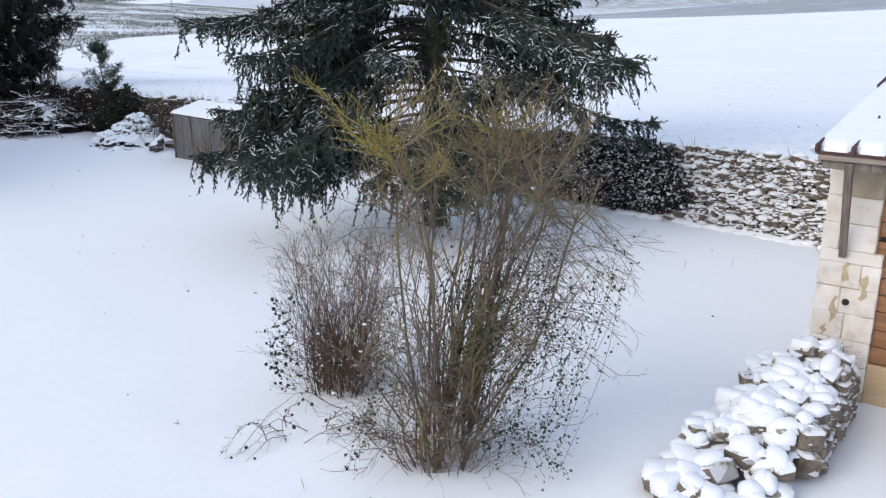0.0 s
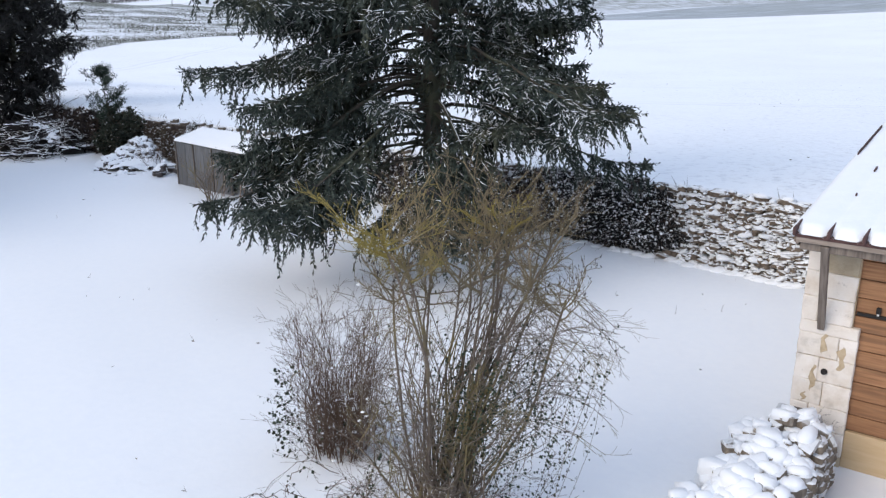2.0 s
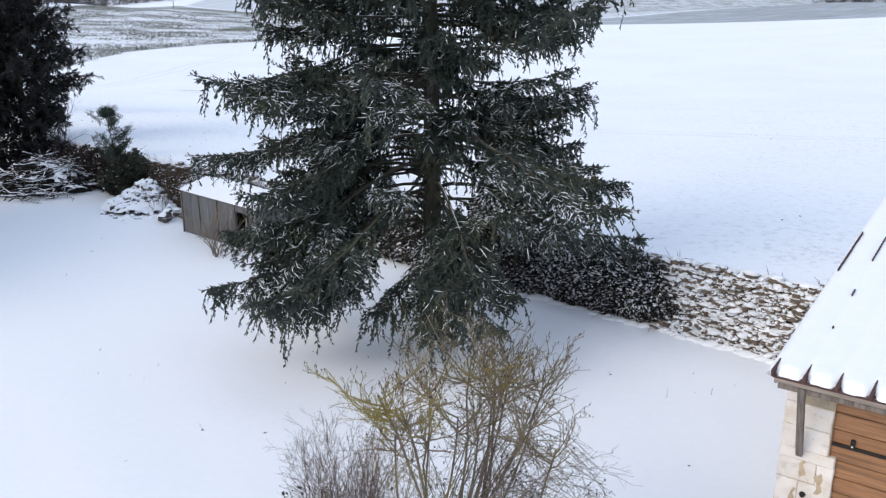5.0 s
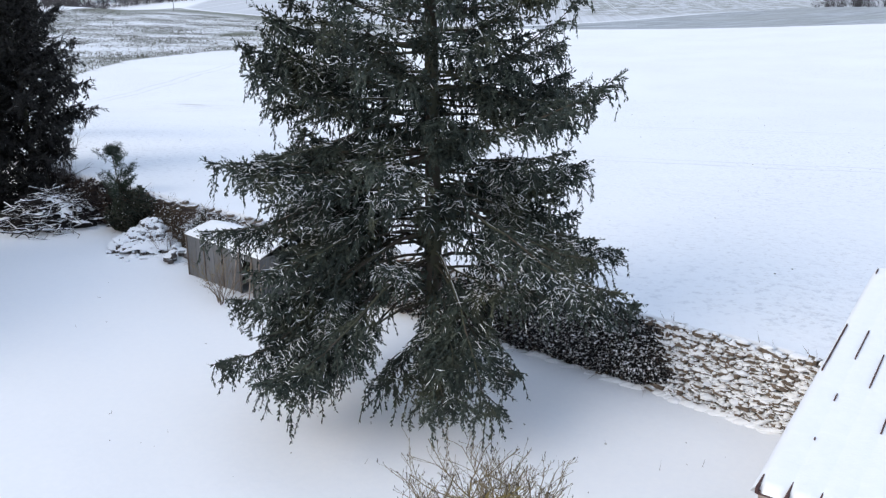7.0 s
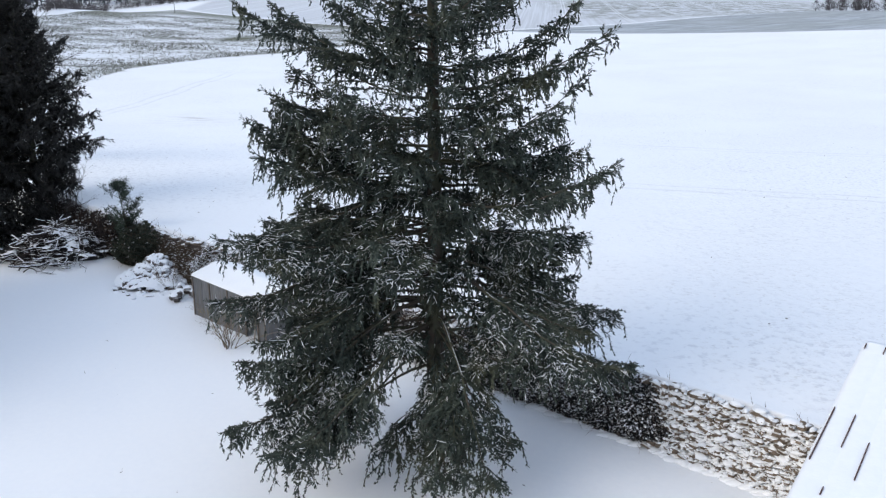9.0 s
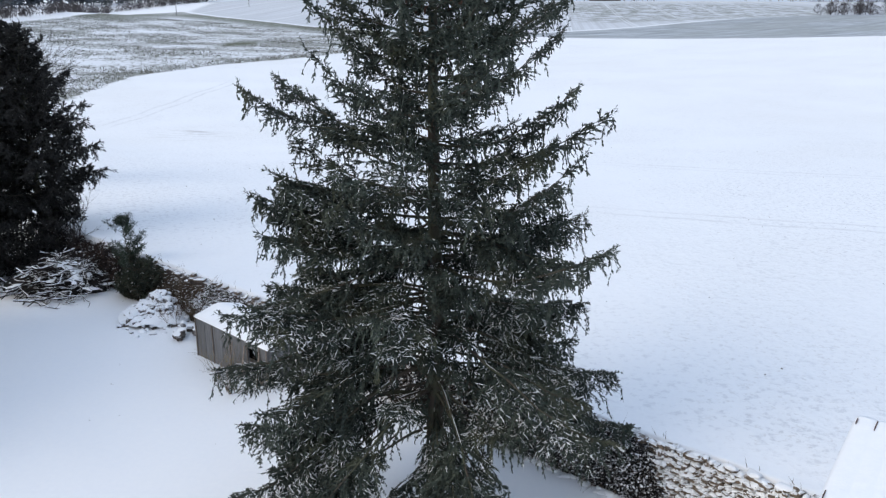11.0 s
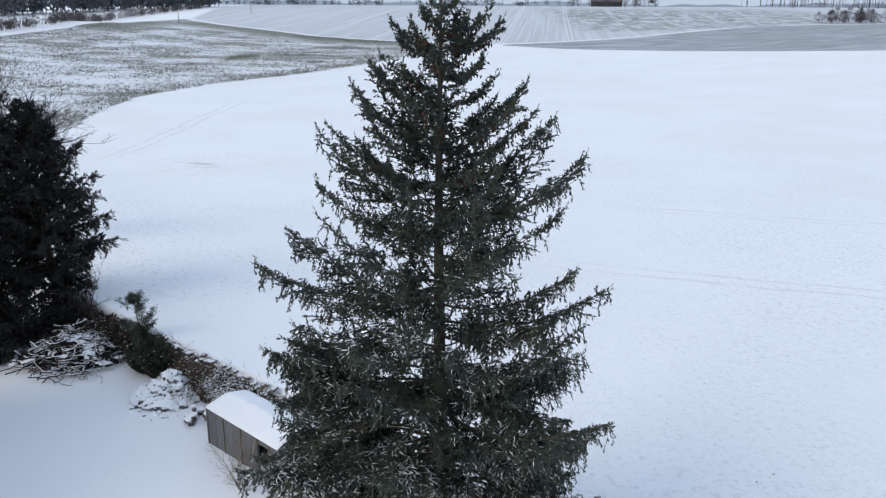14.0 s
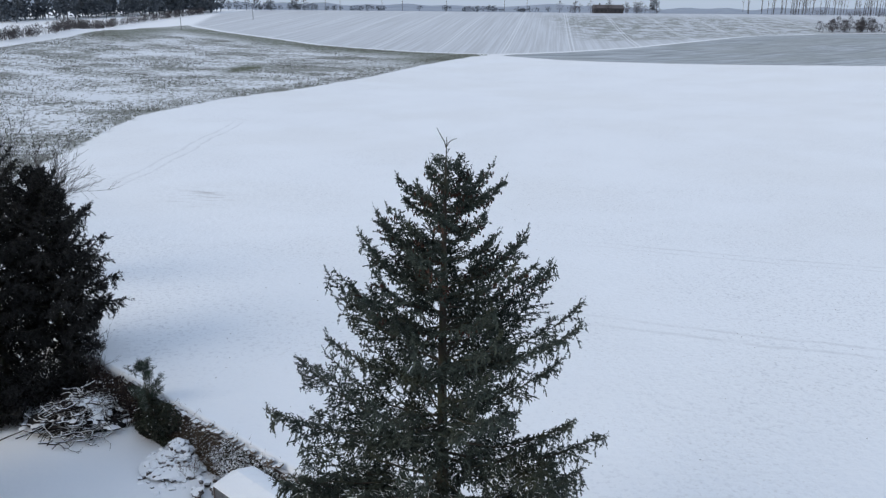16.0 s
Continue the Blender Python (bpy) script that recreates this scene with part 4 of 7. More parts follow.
    cords.append(tb[:, None] + (td * (0.08 + 0.16 * (H - zz) * g.uniform(0.5, 1.2, m))[:, None])[:, None] * q), kind.append(np.full(m, 2)), owner.append(np.full(m, int(np.argmax(S)))), wide.append(np.full(m, 0.8))
    C, K, O, W = np.concatenate(cords), np.concatenate(kind), np.concatenate(owner), np.concatenate(wide)
    ln = np.linalg.norm(C[:, -1] - C[:, 0], axis=1)
    b = Bag()
    main = (K == 0) & (ln > 0.32)
    b.tubes(C[main][:, ::2], np.full((main.sum(), 3), 0.006) * np.array([1, 0.7, 0.3]), 3)
    child("twig_mass", b.mesh("twig_mass", M["bark"]), tree, "thin brown twigs", kind="stuff")

    # needle shoots along every branchlet
    num = np.maximum((ln * 24).astype(int), 3)
    row = np.repeat(np.arange(len(C)), num)
    first = np.repeat(np.cumsum(num) - num, num)
    pos = (np.arange(len(row)) - first + g.random(len(row))) / num[row]
    f = np.clip(pos, 0, 0.999) * 4
    k = f.astype(int)
    w = (f - k)[:, None]
    bp = C[row, k] * (1 - w) + C[row, k + 1] * w
    bt = unit(C[row, k + 1] - C[row, k])
    out = unit(np.cross(bt, g.normal(size=bt.shape)))
    flat = unit(np.cross(bt, [0, 0, 1.0])) * np.where(g.random(len(row)) < 0.5, 1, -1)[:, None]
    out = np.where((K[row] == 0)[:, None], unit(flat + out * 0.55), out)
    d = unit(bt * g.uniform(0.5, 1.1, (len(row), 1)) + out * g.uniform(0.5, 1.1, (len(row), 1)) + down * np.where(K[row] == 1, 0.5, 0.0)[:, None])
    size = g.uniform(0.05, 0.125, len(row)) * np.interp(S[O[row]], [0.1, 0.6, 1.0], [1.12, 1.02, 0.98]) * W[row] * np.where(pos > 0.85, 0.8, 1)
    rad = np.clip(size * g.uniform(0.16, 0.24, len(row)), 0.009, 0.022)
    b = Bag()
    b.leaves(bp, d * size[:, None] * 1.08, rad * 1.25)
    # needles close along the branchlet itself
    b.leaves(C[:, :-1].reshape(-1, 3), ((C[:, 1:] - C[:, :-1]) * 1.35).reshape(-1, 3), np.repeat(0.021 * W, 4) * np.tile([1, 1, 0.95, 0.75], len(C)))
    child("crown", b.mesh("crown", M["needle"]), tree, "dark green needle sprays", kind="stuff")

    # snow on the upper sides of single boughs
    patch = np.clip(0.55 + 0.9 * np.sin(bp[:, 0] * 2.3 + 1) * np.sin(bp[:, 1] * 2.1 + 2) * np.sin(bp[:, 2] * 1.9), 0, 1.4)
    bright = np.array(snow_of)[O[row]] * patch * np.where(K[row] == 0, 0.25, np.where(K[row] == 1, 0.05, 0.09))
    pick = g.random(len(row)) < bright
    b = Bag()
    b.spindles(bp[pick] + np.array([0, 0, 0.012]), d[pick] * (size[pick] * g.uniform(1.2, 3.0, pick.sum()))[:, None], np.clip(rad[pick] * 0.5, 0.005, 0.010), 0.4, 3)
    bare = np.array([i for i in range(len(P)) if S[i] < 0.45 and g.random() < 0.6])
    r0 = (0.009 + 0.0085 * L[bare])[:, None] * (1 - s[:8] * 0.92)[None]
    b.tubes(P[bare][:, :8] + np.array([0, 0, 1.0]) * (r0 * 0.62)[..., None], r0 * 0.5 * g.uniform(0.2, 0.9, r0.shape), 5)
    child("snow", b.mesh("snow_on_sprays", M["snow"]), tree, "frosty snow on the sprays", kind="stuff")

    # hanging cones under the topmost boughs
    top = (S > 0.72) & (S < 0.965) & (L > 0.4)
    cp = P[top][:, 5:11].reshape(-1, 3)
    cp = cp[g.random(len(cp)) < 0.42]
    cp = np.repeat(cp, 6, 0) + g.normal(size=(len(cp) * 6, 3)) * np.array([0.09, 0.09, 0.04]) - np.array([0, 0, 0.04])
    b = Bag()
    b.spindles(cp, np.array([0, 0, -0.12]) + g.normal(size=cp.shape) * 0.015, np.full(len(cp), 0.026), 0.45, 5)
    child("cone_mass", b.mesh("cone_mass", M["cone"]), tree, "brown hanging cones", kind="stuff")


spruce()


def cypress_reach(h):
    return np.interp(h, [0, 0.15, 0.35, 0.6, 0.8, 0.92, 1], [2.6, 3.1, 4.1, 3.8, 2.75, 1.7, 0.5])


# last three evergreens are unseen, added only to shade the garden's left side
for cx, cy, ch, seed in ((-24.6, 47.6, 13.6, 21), (-27.8, 46.6, 17.5, 22), (-29.8, 42.2, 14.5, 23), (-27.5, 33.0, 15.5, 24), (-27.0, 27.0, 15.0, 25), (-26.0, 21.0, 15.0, 26)):
    conifer("conifer_tree", cx, cy, float(garden_level(np.array(cx), np.array(cy))) + 0.2, ch, cypress_reach, 26 if seed < 24 else 16, 6, 0.19 if seed == 21 else 0.03, 30 if seed < 23 else 11, 26 if seed < 22 else 16 if seed == 22 else 7, 0.30 if seed < 23 else 0.60, 10,
            dict(bark=M["bark"], needle=M["cypress"]), "tall near-black evergreen beside the brush pile" if seed == 21 else "very tall near-black evergreen at the garden's corner" if seed == 22 else "near-black evergreen added along the garden's edge to shade it", "tree",
            snowy=0.012, seed=seed, lift=8, trunk_r=0.26)


# ---------- bare shrubs ----------
def grow(P, R, m, u_range, ratio, spread, up, g, k=5, bend=0.3, shrink=0.55, gravity=0.0):
    """Children of the branches P (n x k x 3): m each, at shares u_range of their parent."""
    n, kp, _ = P.shape
    u = g.uniform(*u_range, (n, m))
    fi = u * (kp - 1)
    i0 = np.clip(fi.astype(int), 0, kp - 2)
    f = (fi - i0)[..., None]
    rows = np.arange(n)[:, None]
    base = P[rows, i0] * (1 - f) + P[rows, i0 + 1] * f
    tang = unit(P[rows, i0 + 1] - P[rows, i0])
    length = np.linalg.norm(P[:, -1] - P[:, 0], axis=-1)[:, None, None]
    side = unit(np.cross(tang, g.normal(size=tang.shape)))
    d = unit(tang + side * spread * g.uniform(0.5, 1.3, (n, m, 1)) + np.array([0, 0, up]))
    l = length * ratio * g.uniform(0.5, 1.2, (n, m, 1)) * (1.15 - 0.5 * u[..., None])
    q = np.linspace(0, 1, k)[:, None]
    curl = unit(g.normal(size=d.shape)) * bend
    C = base[:, :, None] + (d * l)[:, :, None] * q + (curl * l)[:, :, None] * q ** 2 * 0.5 + np.array([0, 0, -gravity]) * (l[:, :, None] * q ** 2)
    r0 = (R[rows, i0] * shrink)[..., None]
    CR = r0 * (1 - 0.75 * q[:, 0])
    return C.reshape(-1, k, 3), np.maximum(CR.reshape(-1, k), 0.0016)


def stems(n, g, foot, spread_foot, lean, height, r, k=7, bias=(0, 0)):
    a = g.uniform(0, 2 * math.pi, n)
    f = np.sqrt(g.random(n))
    base = np.stack([np.cos(a) * f * spread_foot, np.sin(a) * f * spread_foot, np.full(n, -0.08)], -1)
    out = np.stack([np.cos(a) * f * lean + bias[0], np.sin(a) * f * lean * 0.8 + bias[1]], -1) + g.normal(size=(n, 2)) * 0.12 * lean
    h = height * g.uniform(0.55, 1.0, n)
    q = np.linspace(0, 1, k)
    P = np.zeros((n, k, 3))
    P[:, :, :2] = base[:, None, :2] + out[:, None] * (q ** 1.35)[None, :, None]
    P[:, :, 2] = base[:, 2:3] + h[:, None] * (q * (1 - 0.10 * np.hypot(out[:, 0], out[:, 1])[:, None] * q))[:, :]
    P[:, 1:-1] += g.normal(size=(n, k - 2, 3)) * 0.035
    R = (r * g.uniform(0.5, 1.15, n))[:, None] * (1 - 0.72 * q)[None]
    return P + np.array(foot), R


def snow_knots(P, g, n, lo=0.02, hi=0.05):
    pts = P.reshape(-1, 3)
    c = pts[g.integers(0, len(pts), n)]
    s = g.uniform(lo, hi, (n, 1))
    return c + np.array([0, 0, 0.01]), np.concatenate([s * 1.2, s * 0.9, s * 0.75], 1)


def big_shrub():
    g = np.random.default_rng(31)
    z0 = float(ground_level(np.array(0.0), np.array(8.95)))
    sh = empty("shrub", 0.02, 8.95, z0, "tall bare many-stemmed shrub with yellow lichen and hanging ivy", "shrub")
    P, R = stems(38, g, (0, 0, 0), 0.38, 1.35, 3.6, 0.015, bias=(0.22, 0.45))
    P[:, 1:-1] += g.normal(size=(38, 5, 3)) * 0.14
    each_tube("stem", P, R, M["twig"], sh)
    # short shoots crowding the foot
    S, SR = stems(100, g, (0, 0, 0), 0.45, 1.05, 1.4, 0.0065)
    S[:, 1:-1] += g.normal(size=(100, 5, 3)) * 0.07
    S1, SR1 = grow(S, SR, 5, (0.2, 1.0), 0.4, 0.8, 0.2, g, bend=0.5)
    b = Bag()
    b.tubes(S, SR, 3)
    b.tubes(S1, np.maximum(SR1, 0.0018), 3)
    child("shoot_tangle", b.mesh("shoot_tangle", M["redtwig"]), sh, "brown shoots crowding the foot", kind="stuff")
    C1, R1 = grow(P, R, 10, (0.16, 0.97), 0.30, 1.15, 0.12, g, bend=0.9)
    C2, R2 = grow(C1, R1, 4, (0.25, 1.0), 0.50, 1.1, 0.10, g, bend=0.8)
    C2, R2 = C2[g.random(len(C2)) < 0.75], R2
    R2 = R2[:len(C2)]
    C3, R3 = grow(C2, R2, 1, (0.3, 1.0), 0.55, 0.9, 0.10, g, k=4, bend=0.4)
    b = Bag()
    b.tubes(C1, R1, 4)
    b.tubes(C2, np.maximum(R2, 0.0034), 3)
    b.tubes(C3, np.maximum(R3, 0.0026), 3)
    child("twig_mass", b.mesh("twig_mass", M["twig"]), sh, "dense bare twigs", kind="stuff")
    # heads: limbs that fork into broad fans of twigs; the first one is yellow with lichen
    heads = ((-0.30, -0.12, -0.72, -0.35, 4.25, 1.15, "lichen"), (0.25, 0.3, 0.75, 0.70, 3.75, 1.25, "goldtwig"), (0.05, 0.3, 0.28, 0.6, 3.45, 1.50, "goldtwig"), (0.15, 0.0, 0.50, 0.2, 3.5, 1.15, "goldtwig"),
             (0.35, 0.1, 1.25, 0.7, 3.45, 1.25, "goldtwig"), (0.35, 0.0, 1.55, 0.3, 3.10, 0.9, "goldtwig"), (-0.1, 0.2, -0.15, 0.5, 3.20, 1.0, "goldtwig"), (0.2, 0.4, 1.05, 1.5, 3.80, 1.15, "goldtwig"), (-0.25, 0.2, -0.55, 0.3, 3.3, 0.9, "goldtwig"), (0.3, 0.2, 1.2, 0.1, 3.6, 1.1, "goldtwig"), (0.1, 0.5, 0.45, 1.2, 4.0, 1.3, "goldtwig"),
             (0.2, 0.5, 1.5, 1.1, 3.7, 1.2, "goldtwig"), (0.0, 0.4, -0.1, 1.0, 3.7, 1.1, "goldtwig"), (0.3, 0.3, 0.9, 0.4, 4.0, 1.2, "goldtwig"),
             (-0.2, 0.1, -0.45, 0.1, 3.75, 0.9, "lichen"), (0.1, 0.2, 0.75, 0.5, 4.15, 0.6, "lichen"))
    for fx, fy, tx, ty, tz, size, mat in heads:
        q = np.linspace(0, 1, 8)[:, None]
        line = np.array([fx, fy, 0.3]) * (1 - q) + np.array([tx, ty, tz]) * q + np.sin(q * 3.1) * np.array([g.normal() * 0.10 + (0.22 if mat == "lichen" else 0), g.normal() * 0.08, 0.0])
        T = (line + g.normal(size=line.shape) * 0.02)[None]
        TR = np.full((1, 8), 0.022) * np.linspace(1, 0.6, 8)
        each_tube("limb", T, TR, M["twig"], sh, 6)
        # forks that spread wide and then turn up
        nf = 11 if mat == "lichen" else 7
        fork = np.linspace(-1.3, 1.2, nf) + g.normal(size=nf) * 0.3
        side = g.normal(size=nf) * 0.7
        d = np.stack([np.sin(fork), side, np.cos(fork) * 0.55 + 0.05], -1)
        l = size * 0.62 * g.uniform(0.45, 1.2, (nf, 1))
        q6 = np.linspace(0, 1, 6)[:, None]
        st = T[0, -1] + (T[0, -2] - T[0, -1]) * g.random((nf, 1)) * 0.7
        A = st[:, None] + (unit(d) * l)[:, None] * q6 + np.array([0, 0, 0.30]) * (l[:, None] * q6 ** 2) + np.cumsum(g.normal(size=(nf, 6, 3)), 1) * 0.025 * q6
        AR = np.full((nf, 6), 0.012) * np.linspace(1, 0.35, 6)
        A2, AR2 = grow(A, AR, 12 if mat == "lichen" else 8, (0.15, 1.0), 0.46, 0.9, 0.35, g, bend=0.9, shrink=0.6)
        A3, AR3 = grow(A2, AR2, 3, (0.2, 1.0), 0.5, 0.95, 0.30, g, k=4, bend=0.6, shrink=0.7)
        b = Bag()
        b.tubes(A, np.maximum(AR, 0.006), 4)
        b.tubes(A2, np.maximum(AR2, 0.0038), 3)
        b.tubes(A3, np.maximum(AR3, 0.0026), 3)
        child("twig_fan", b.mesh("twig_fan", M[mat]), sh, "yellow-green lichened twigs" if mat == "lichen" else "", kind="stuff")
        # last buds and dead seed heads
        bp = A3[(g.random(len(A3)) < 0.5) & (A3[:, -1, 2] > tz + 0.15 * size)][:, -1]
        b = Bag()
        b.spindles(bp, g.normal(size=bp.shape) * 0.014 + np.array([0, 0, 0.045]), np.full(len(bp), 0.009))
        child("bud_dust", b.mesh("bud_dust", M["seedhead"]), sh, "dark dried seed heads", kind="stuff")
    # arching branches on the house's side with ivy
    arch = []
    for i in range(62):
        q = np.linspace(0, 1, 9)[:, None]
        h, w, dy = g.uniform(1.6, 3.6), g.uniform(0.8, 2.35), g.uniform(-0.4, 0.9)
        if i < 6:
            h, w = g.uniform(2.6, 3.2), g.uniform(1.8, 2.35)
        if i > 55:
            w = -g.uniform(0.8, 1.5)
        foot, dome = np.array([g.uniform(-0.1, 0.4), g.uniform(0, 0.4), 0.5]), g.uniform(1.9, 2.5)
        line = foot + np.concatenate([(w - foot[0]) * q ** g.uniform(1.2, 1.9), dy * q, (h - 0.5) * np.sin(q * dome)], 1)
        arch.append(line + np.cumsum(g.normal(size=line.shape) * 0.05, 0))
    arch = np.array(arch)
    AR0 = np.full((62, 9), 0.011) * np.linspace(1, 0.3, 9)
    b = Bag()
    b.tubes(arch, AR0, 4)
    X1, XR1 = grow(arch, AR0, 8, (0.35, 1.0), 0.20, 1.05, 0.0, g, bend=1.0, gravity=0.1)
    X2, XR2 = grow(X1, XR1, 4, (0.2, 1.0), 0.5, 0.9, 0.0, g, k=4, bend=0.5)
    b.tubes(X1, np.maximum(XR1, 0.0028), 3)
    b.tubes(X2, np.maximum(XR2, 0.0018), 3)
    child("twig_arch", b.mesh("twig_arch", M["twig"]), sh, "arching grey twigs", kind="stuff")
    # ivy vines: hanging lines with leaves
    vines = []
    for i in range(20):
        sx = g.uniform(1.0, 2.05) if i < 13 else g.uniform(-0.9, 1.0)
        sz = g.uniform(1.5, 2.75) if i < 13 else g.uniform(1.2, 2.4)
        sy = g.uniform(-0.5, 0.3)
        l = min(sz - 0.1, g.uniform(0.7, 2.2))
        q = np.linspace(0, 1, 8)[:, None]
        line = np.array([sx, sy, sz]) + q * np.array([-0.45 * l * g.uniform(0.1, 0.9), -0.1, -l]) + np.sin(q * 6 + g.uniform(0, 6)) * 0.05
        vines.append(line)
    for i in range(6):
        q = np.linspace(0, 1, 8)[:, None]
        a = g.uniform(-0.6, 0.4)
        line = np.array([0.5, -0.1, 0.35]) * (1 - q) + np.array([0.5 + g.uniform(0.5, 1.1), -0.35 + a * 0.5, 0.12]) * q + np.array([0, 0, 0.3]) * np.sin(q * 3.0)
        vines.append(line)
    for i in range(4):
        q = np.linspace(0, 1, 8)[:, None]
        a, c = np.array([g.uniform(1.8, 2.3), g.uniform(-0.3, 0.2), g.uniform(2.3, 2.9)]), np.array([g.uniform(0.9, 1.5), g.uniform(-0.6, -0.2), g.uniform(0.05, 0.9)])
        vines.append(a * (1 - q) + c * q + np.array([0.12, 0, 0]) * np.sin(q * 3.1) + np.sin(q * 9 + i) * 0.03)
    V = np.array(vines)
    b = Bag()
    b.tubes(V, np.full(V.shape[:2], 0.003), 3)
    child("ivy_vines", b.mesh("ivy_vines", M["twig"]), sh, "thin hanging ivy vines", kind="stuff")
    pts = V[g.integers(0, len(V), 1300), g.integers(0, 8, 1300)] + g.normal(size=(1300, 3)) * np.array([0.03, 0.03, 0.09])
    mid = np.stack([g.normal(0.55, 0.36, 1900), g.normal(0.1, 0.3, 1900), g.normal(1.7, 0.55, 1900)], -1)
    pts = np.concatenate([pts, mid])
    b = Bag()
    d = unit(g.normal(size=pts.shape) + np.array([0, -0.3, -0.7])) * g.uniform(0.024, 0.054, (len(pts), 1))
    b.leaves(pts, d, np.linalg.norm(d, axis=1) * 0.42)
    child("ivy_leaves", b.mesh("ivy_leaves", M["ivy"]), sh, "dark glossy ivy leaves", kind="stuff")
    b = Bag()
    c, s = snow_knots(np.concatenate([C1, X1]), g, 90, 0.008, 0.024)
    b.blobs(c, s, PADS_LOW[0])
    child("snow", b.mesh("snow_on_shrub", M["snow"], True), sh, "small clots of snow", kind="stuff")


def small_shrub():
    g = np.random.default_rng(41)
    z0 = float(ground_level(np.array(-1.5), np.array(10.9)))
    sh = empty("shrub", -1.5, 10.9, z0, "dense red-brown bare shrub with a few ivy leaves", "shrub")
    P, R = stems(96, g, (0, 0, 0), 0.40, 0.52, 2.55, 0.010, bias=(0, 0.1))
    P[:, 1:-1] += g.normal(size=(96, 5, 3)) * 0.055
    each_tube("stem", P, R, M["redtwig"], sh, 4)
    C1, R1 = grow(P, R, 9, (0.10, 0.98), 0.30, 0.95, 0.2, g, bend=0.55)
    C2, R2 = grow(C1, R1, 4, (0.2, 1.0), 0.5, 0.95, 0.1, g, k=4, bend=0.6)
    S, SR = stems(44, g, (0, 0, 0), 0.42, 1.1, 1.15, 0.007)
    S[:, 1:-1] += g.normal(size=(44, 5, 3)) * 0.06
    S1, SR1 = grow(S, SR, 10, (0.3, 1.0), 0.32, 0.8, 0.2, g, bend=0.5)
    b = Bag()
    for p, r in ((C1, R1), (C2, R2), (S, SR), (S1, SR1)):
        b.tubes(p, np.maximum(r, 0.0019), 3)
    child("twig_mass", b.mesh("twig_mass", M["redtwig"]), sh, "dense fine twigs", kind="stuff")
    n = 300
    pts = np.stack([g.normal(-0.78, 0.10, n), g.normal(-0.25, 0.2, n), g.uniform(0.2, 1.55, n)], -1)
    pts[n // 2:] = S1[g.integers(0, len(S1), n - n // 2), g.integers(1, 5, n - n // 2)]
    d = unit(g.normal(size=pts.shape) + np.array([0, -0.2, -0.8])) * g.uniform(0.04, 0.08, (n, 1))
    b = Bag()
    b.leaves(pts, d, np.linalg.norm(d, axis=1) * 0.42)
    child("ivy_leaves", b.mesh("ivy_leaves", M["ivy"]), sh, "dark ivy leaves", kind="stuff")
    b = Bag()
    c, s = snow_knots(np.concatenate([C1, S1]), g, 70, 0.012, 0.036)
    b.blobs(c, s, PADS_LOW[2])
    child("snow", b.mesh("snow_on_shrub", M["snow"], True), sh, "small clots of snow", kind="stuff")
    # bramble runners trailing over the snow
    br = empty("bramble", -1.6, 9.6, z0 - 0.02, "trailing bramble runners lying on the snow", "bramble")
    lines = []
    for i in range(26):
        q = np.linspace(0, 1, 8)[:, None]
        a = g.uniform(-2.6, -0.4) if i % 3 else g.uniform(-3.4, 0.2)
        l = g.uniform(0.5, 1.5)
        st = np.array([g.uniform(-0.7, 1.2), g.uniform(-0.3, 0.8), 0.02])
        line = st + q * np.array([math.cos(a) * l, math.sin(a) * l * 0.6, 0]) + np.array([0, 0, g.uniform(0.10, 0.5)]) * np.sin(q * 3.0) + g.normal(size=(8, 3)) * 0.02
        lines.append(line)
    L = np.array(lines)
    LR = np.full((26, 8), 0.0065) * np.linspace(1, 0.4, 8)
    b = Bag()
    b.tubes(L, LR, 4)
    B1, BR1 = grow(L, LR, 6, (0.15, 1.0), 0.3, 0.9, 0.15, g, k=4)
    b.tubes(B1, np.maximum(BR1, 0.0022), 3)
    child("runner_tangle", b.mesh("runner_tangle", M["redtwig"]), br, "red-brown runners", kind="stuff")
    pts = L[g.integers(0, 26, 130), g.integers(0, 8, 130)] + g.normal(size=(130, 3)) * 0.03
    d = unit(g.normal(size=pts.shape) + np.array([0, 0, -0.2])) * g.uniform(0.04, 0.075, (130, 1))
    b = Bag()
    b.leaves(pts, d, np.linalg.norm(d, axis=1) * 0.42)
    child("leaves", b.mesh("leaves", M["ivy"]), br, "dark leaves", kind="stuff")


big_shrub()
small_shrub()


def bare_plant(name, x, y, height, n, lean, r, label, category, mat, seed, foot=0.2, fine=(6, 4), base=None):
    g = np.random.default_rng(seed)
    z0 = float(ground_level(np.array(x), np.array(y))) if base is None else base
    sh = empty(name, x, y, z0, label, category)
    P, R = stems(n, g, (0, 0, 0), foot, lean, height, r)
    C1, R1 = grow(P, R, fine[0], (0.3, 1.0), 0.4, 0.8, 0.3, g, bend=0.4)
    C2, R2 = grow(C1, R1, fine[1], (0.2, 1.0), 0.5, 0.8, 0.2, g, k=4, bend=0.4)
    each_tube("stem", P, R, mat, sh)
    b = Bag()
    b.tubes(C1, np.maximum(R1, r * 0.16), 4)
    b.tubes(C2, np.maximum(R2, r * 0.11), 3)
    child("twig_mass", b.mesh("twig_mass", mat), sh, "fine bare twigs", kind="stuff")
    return sh


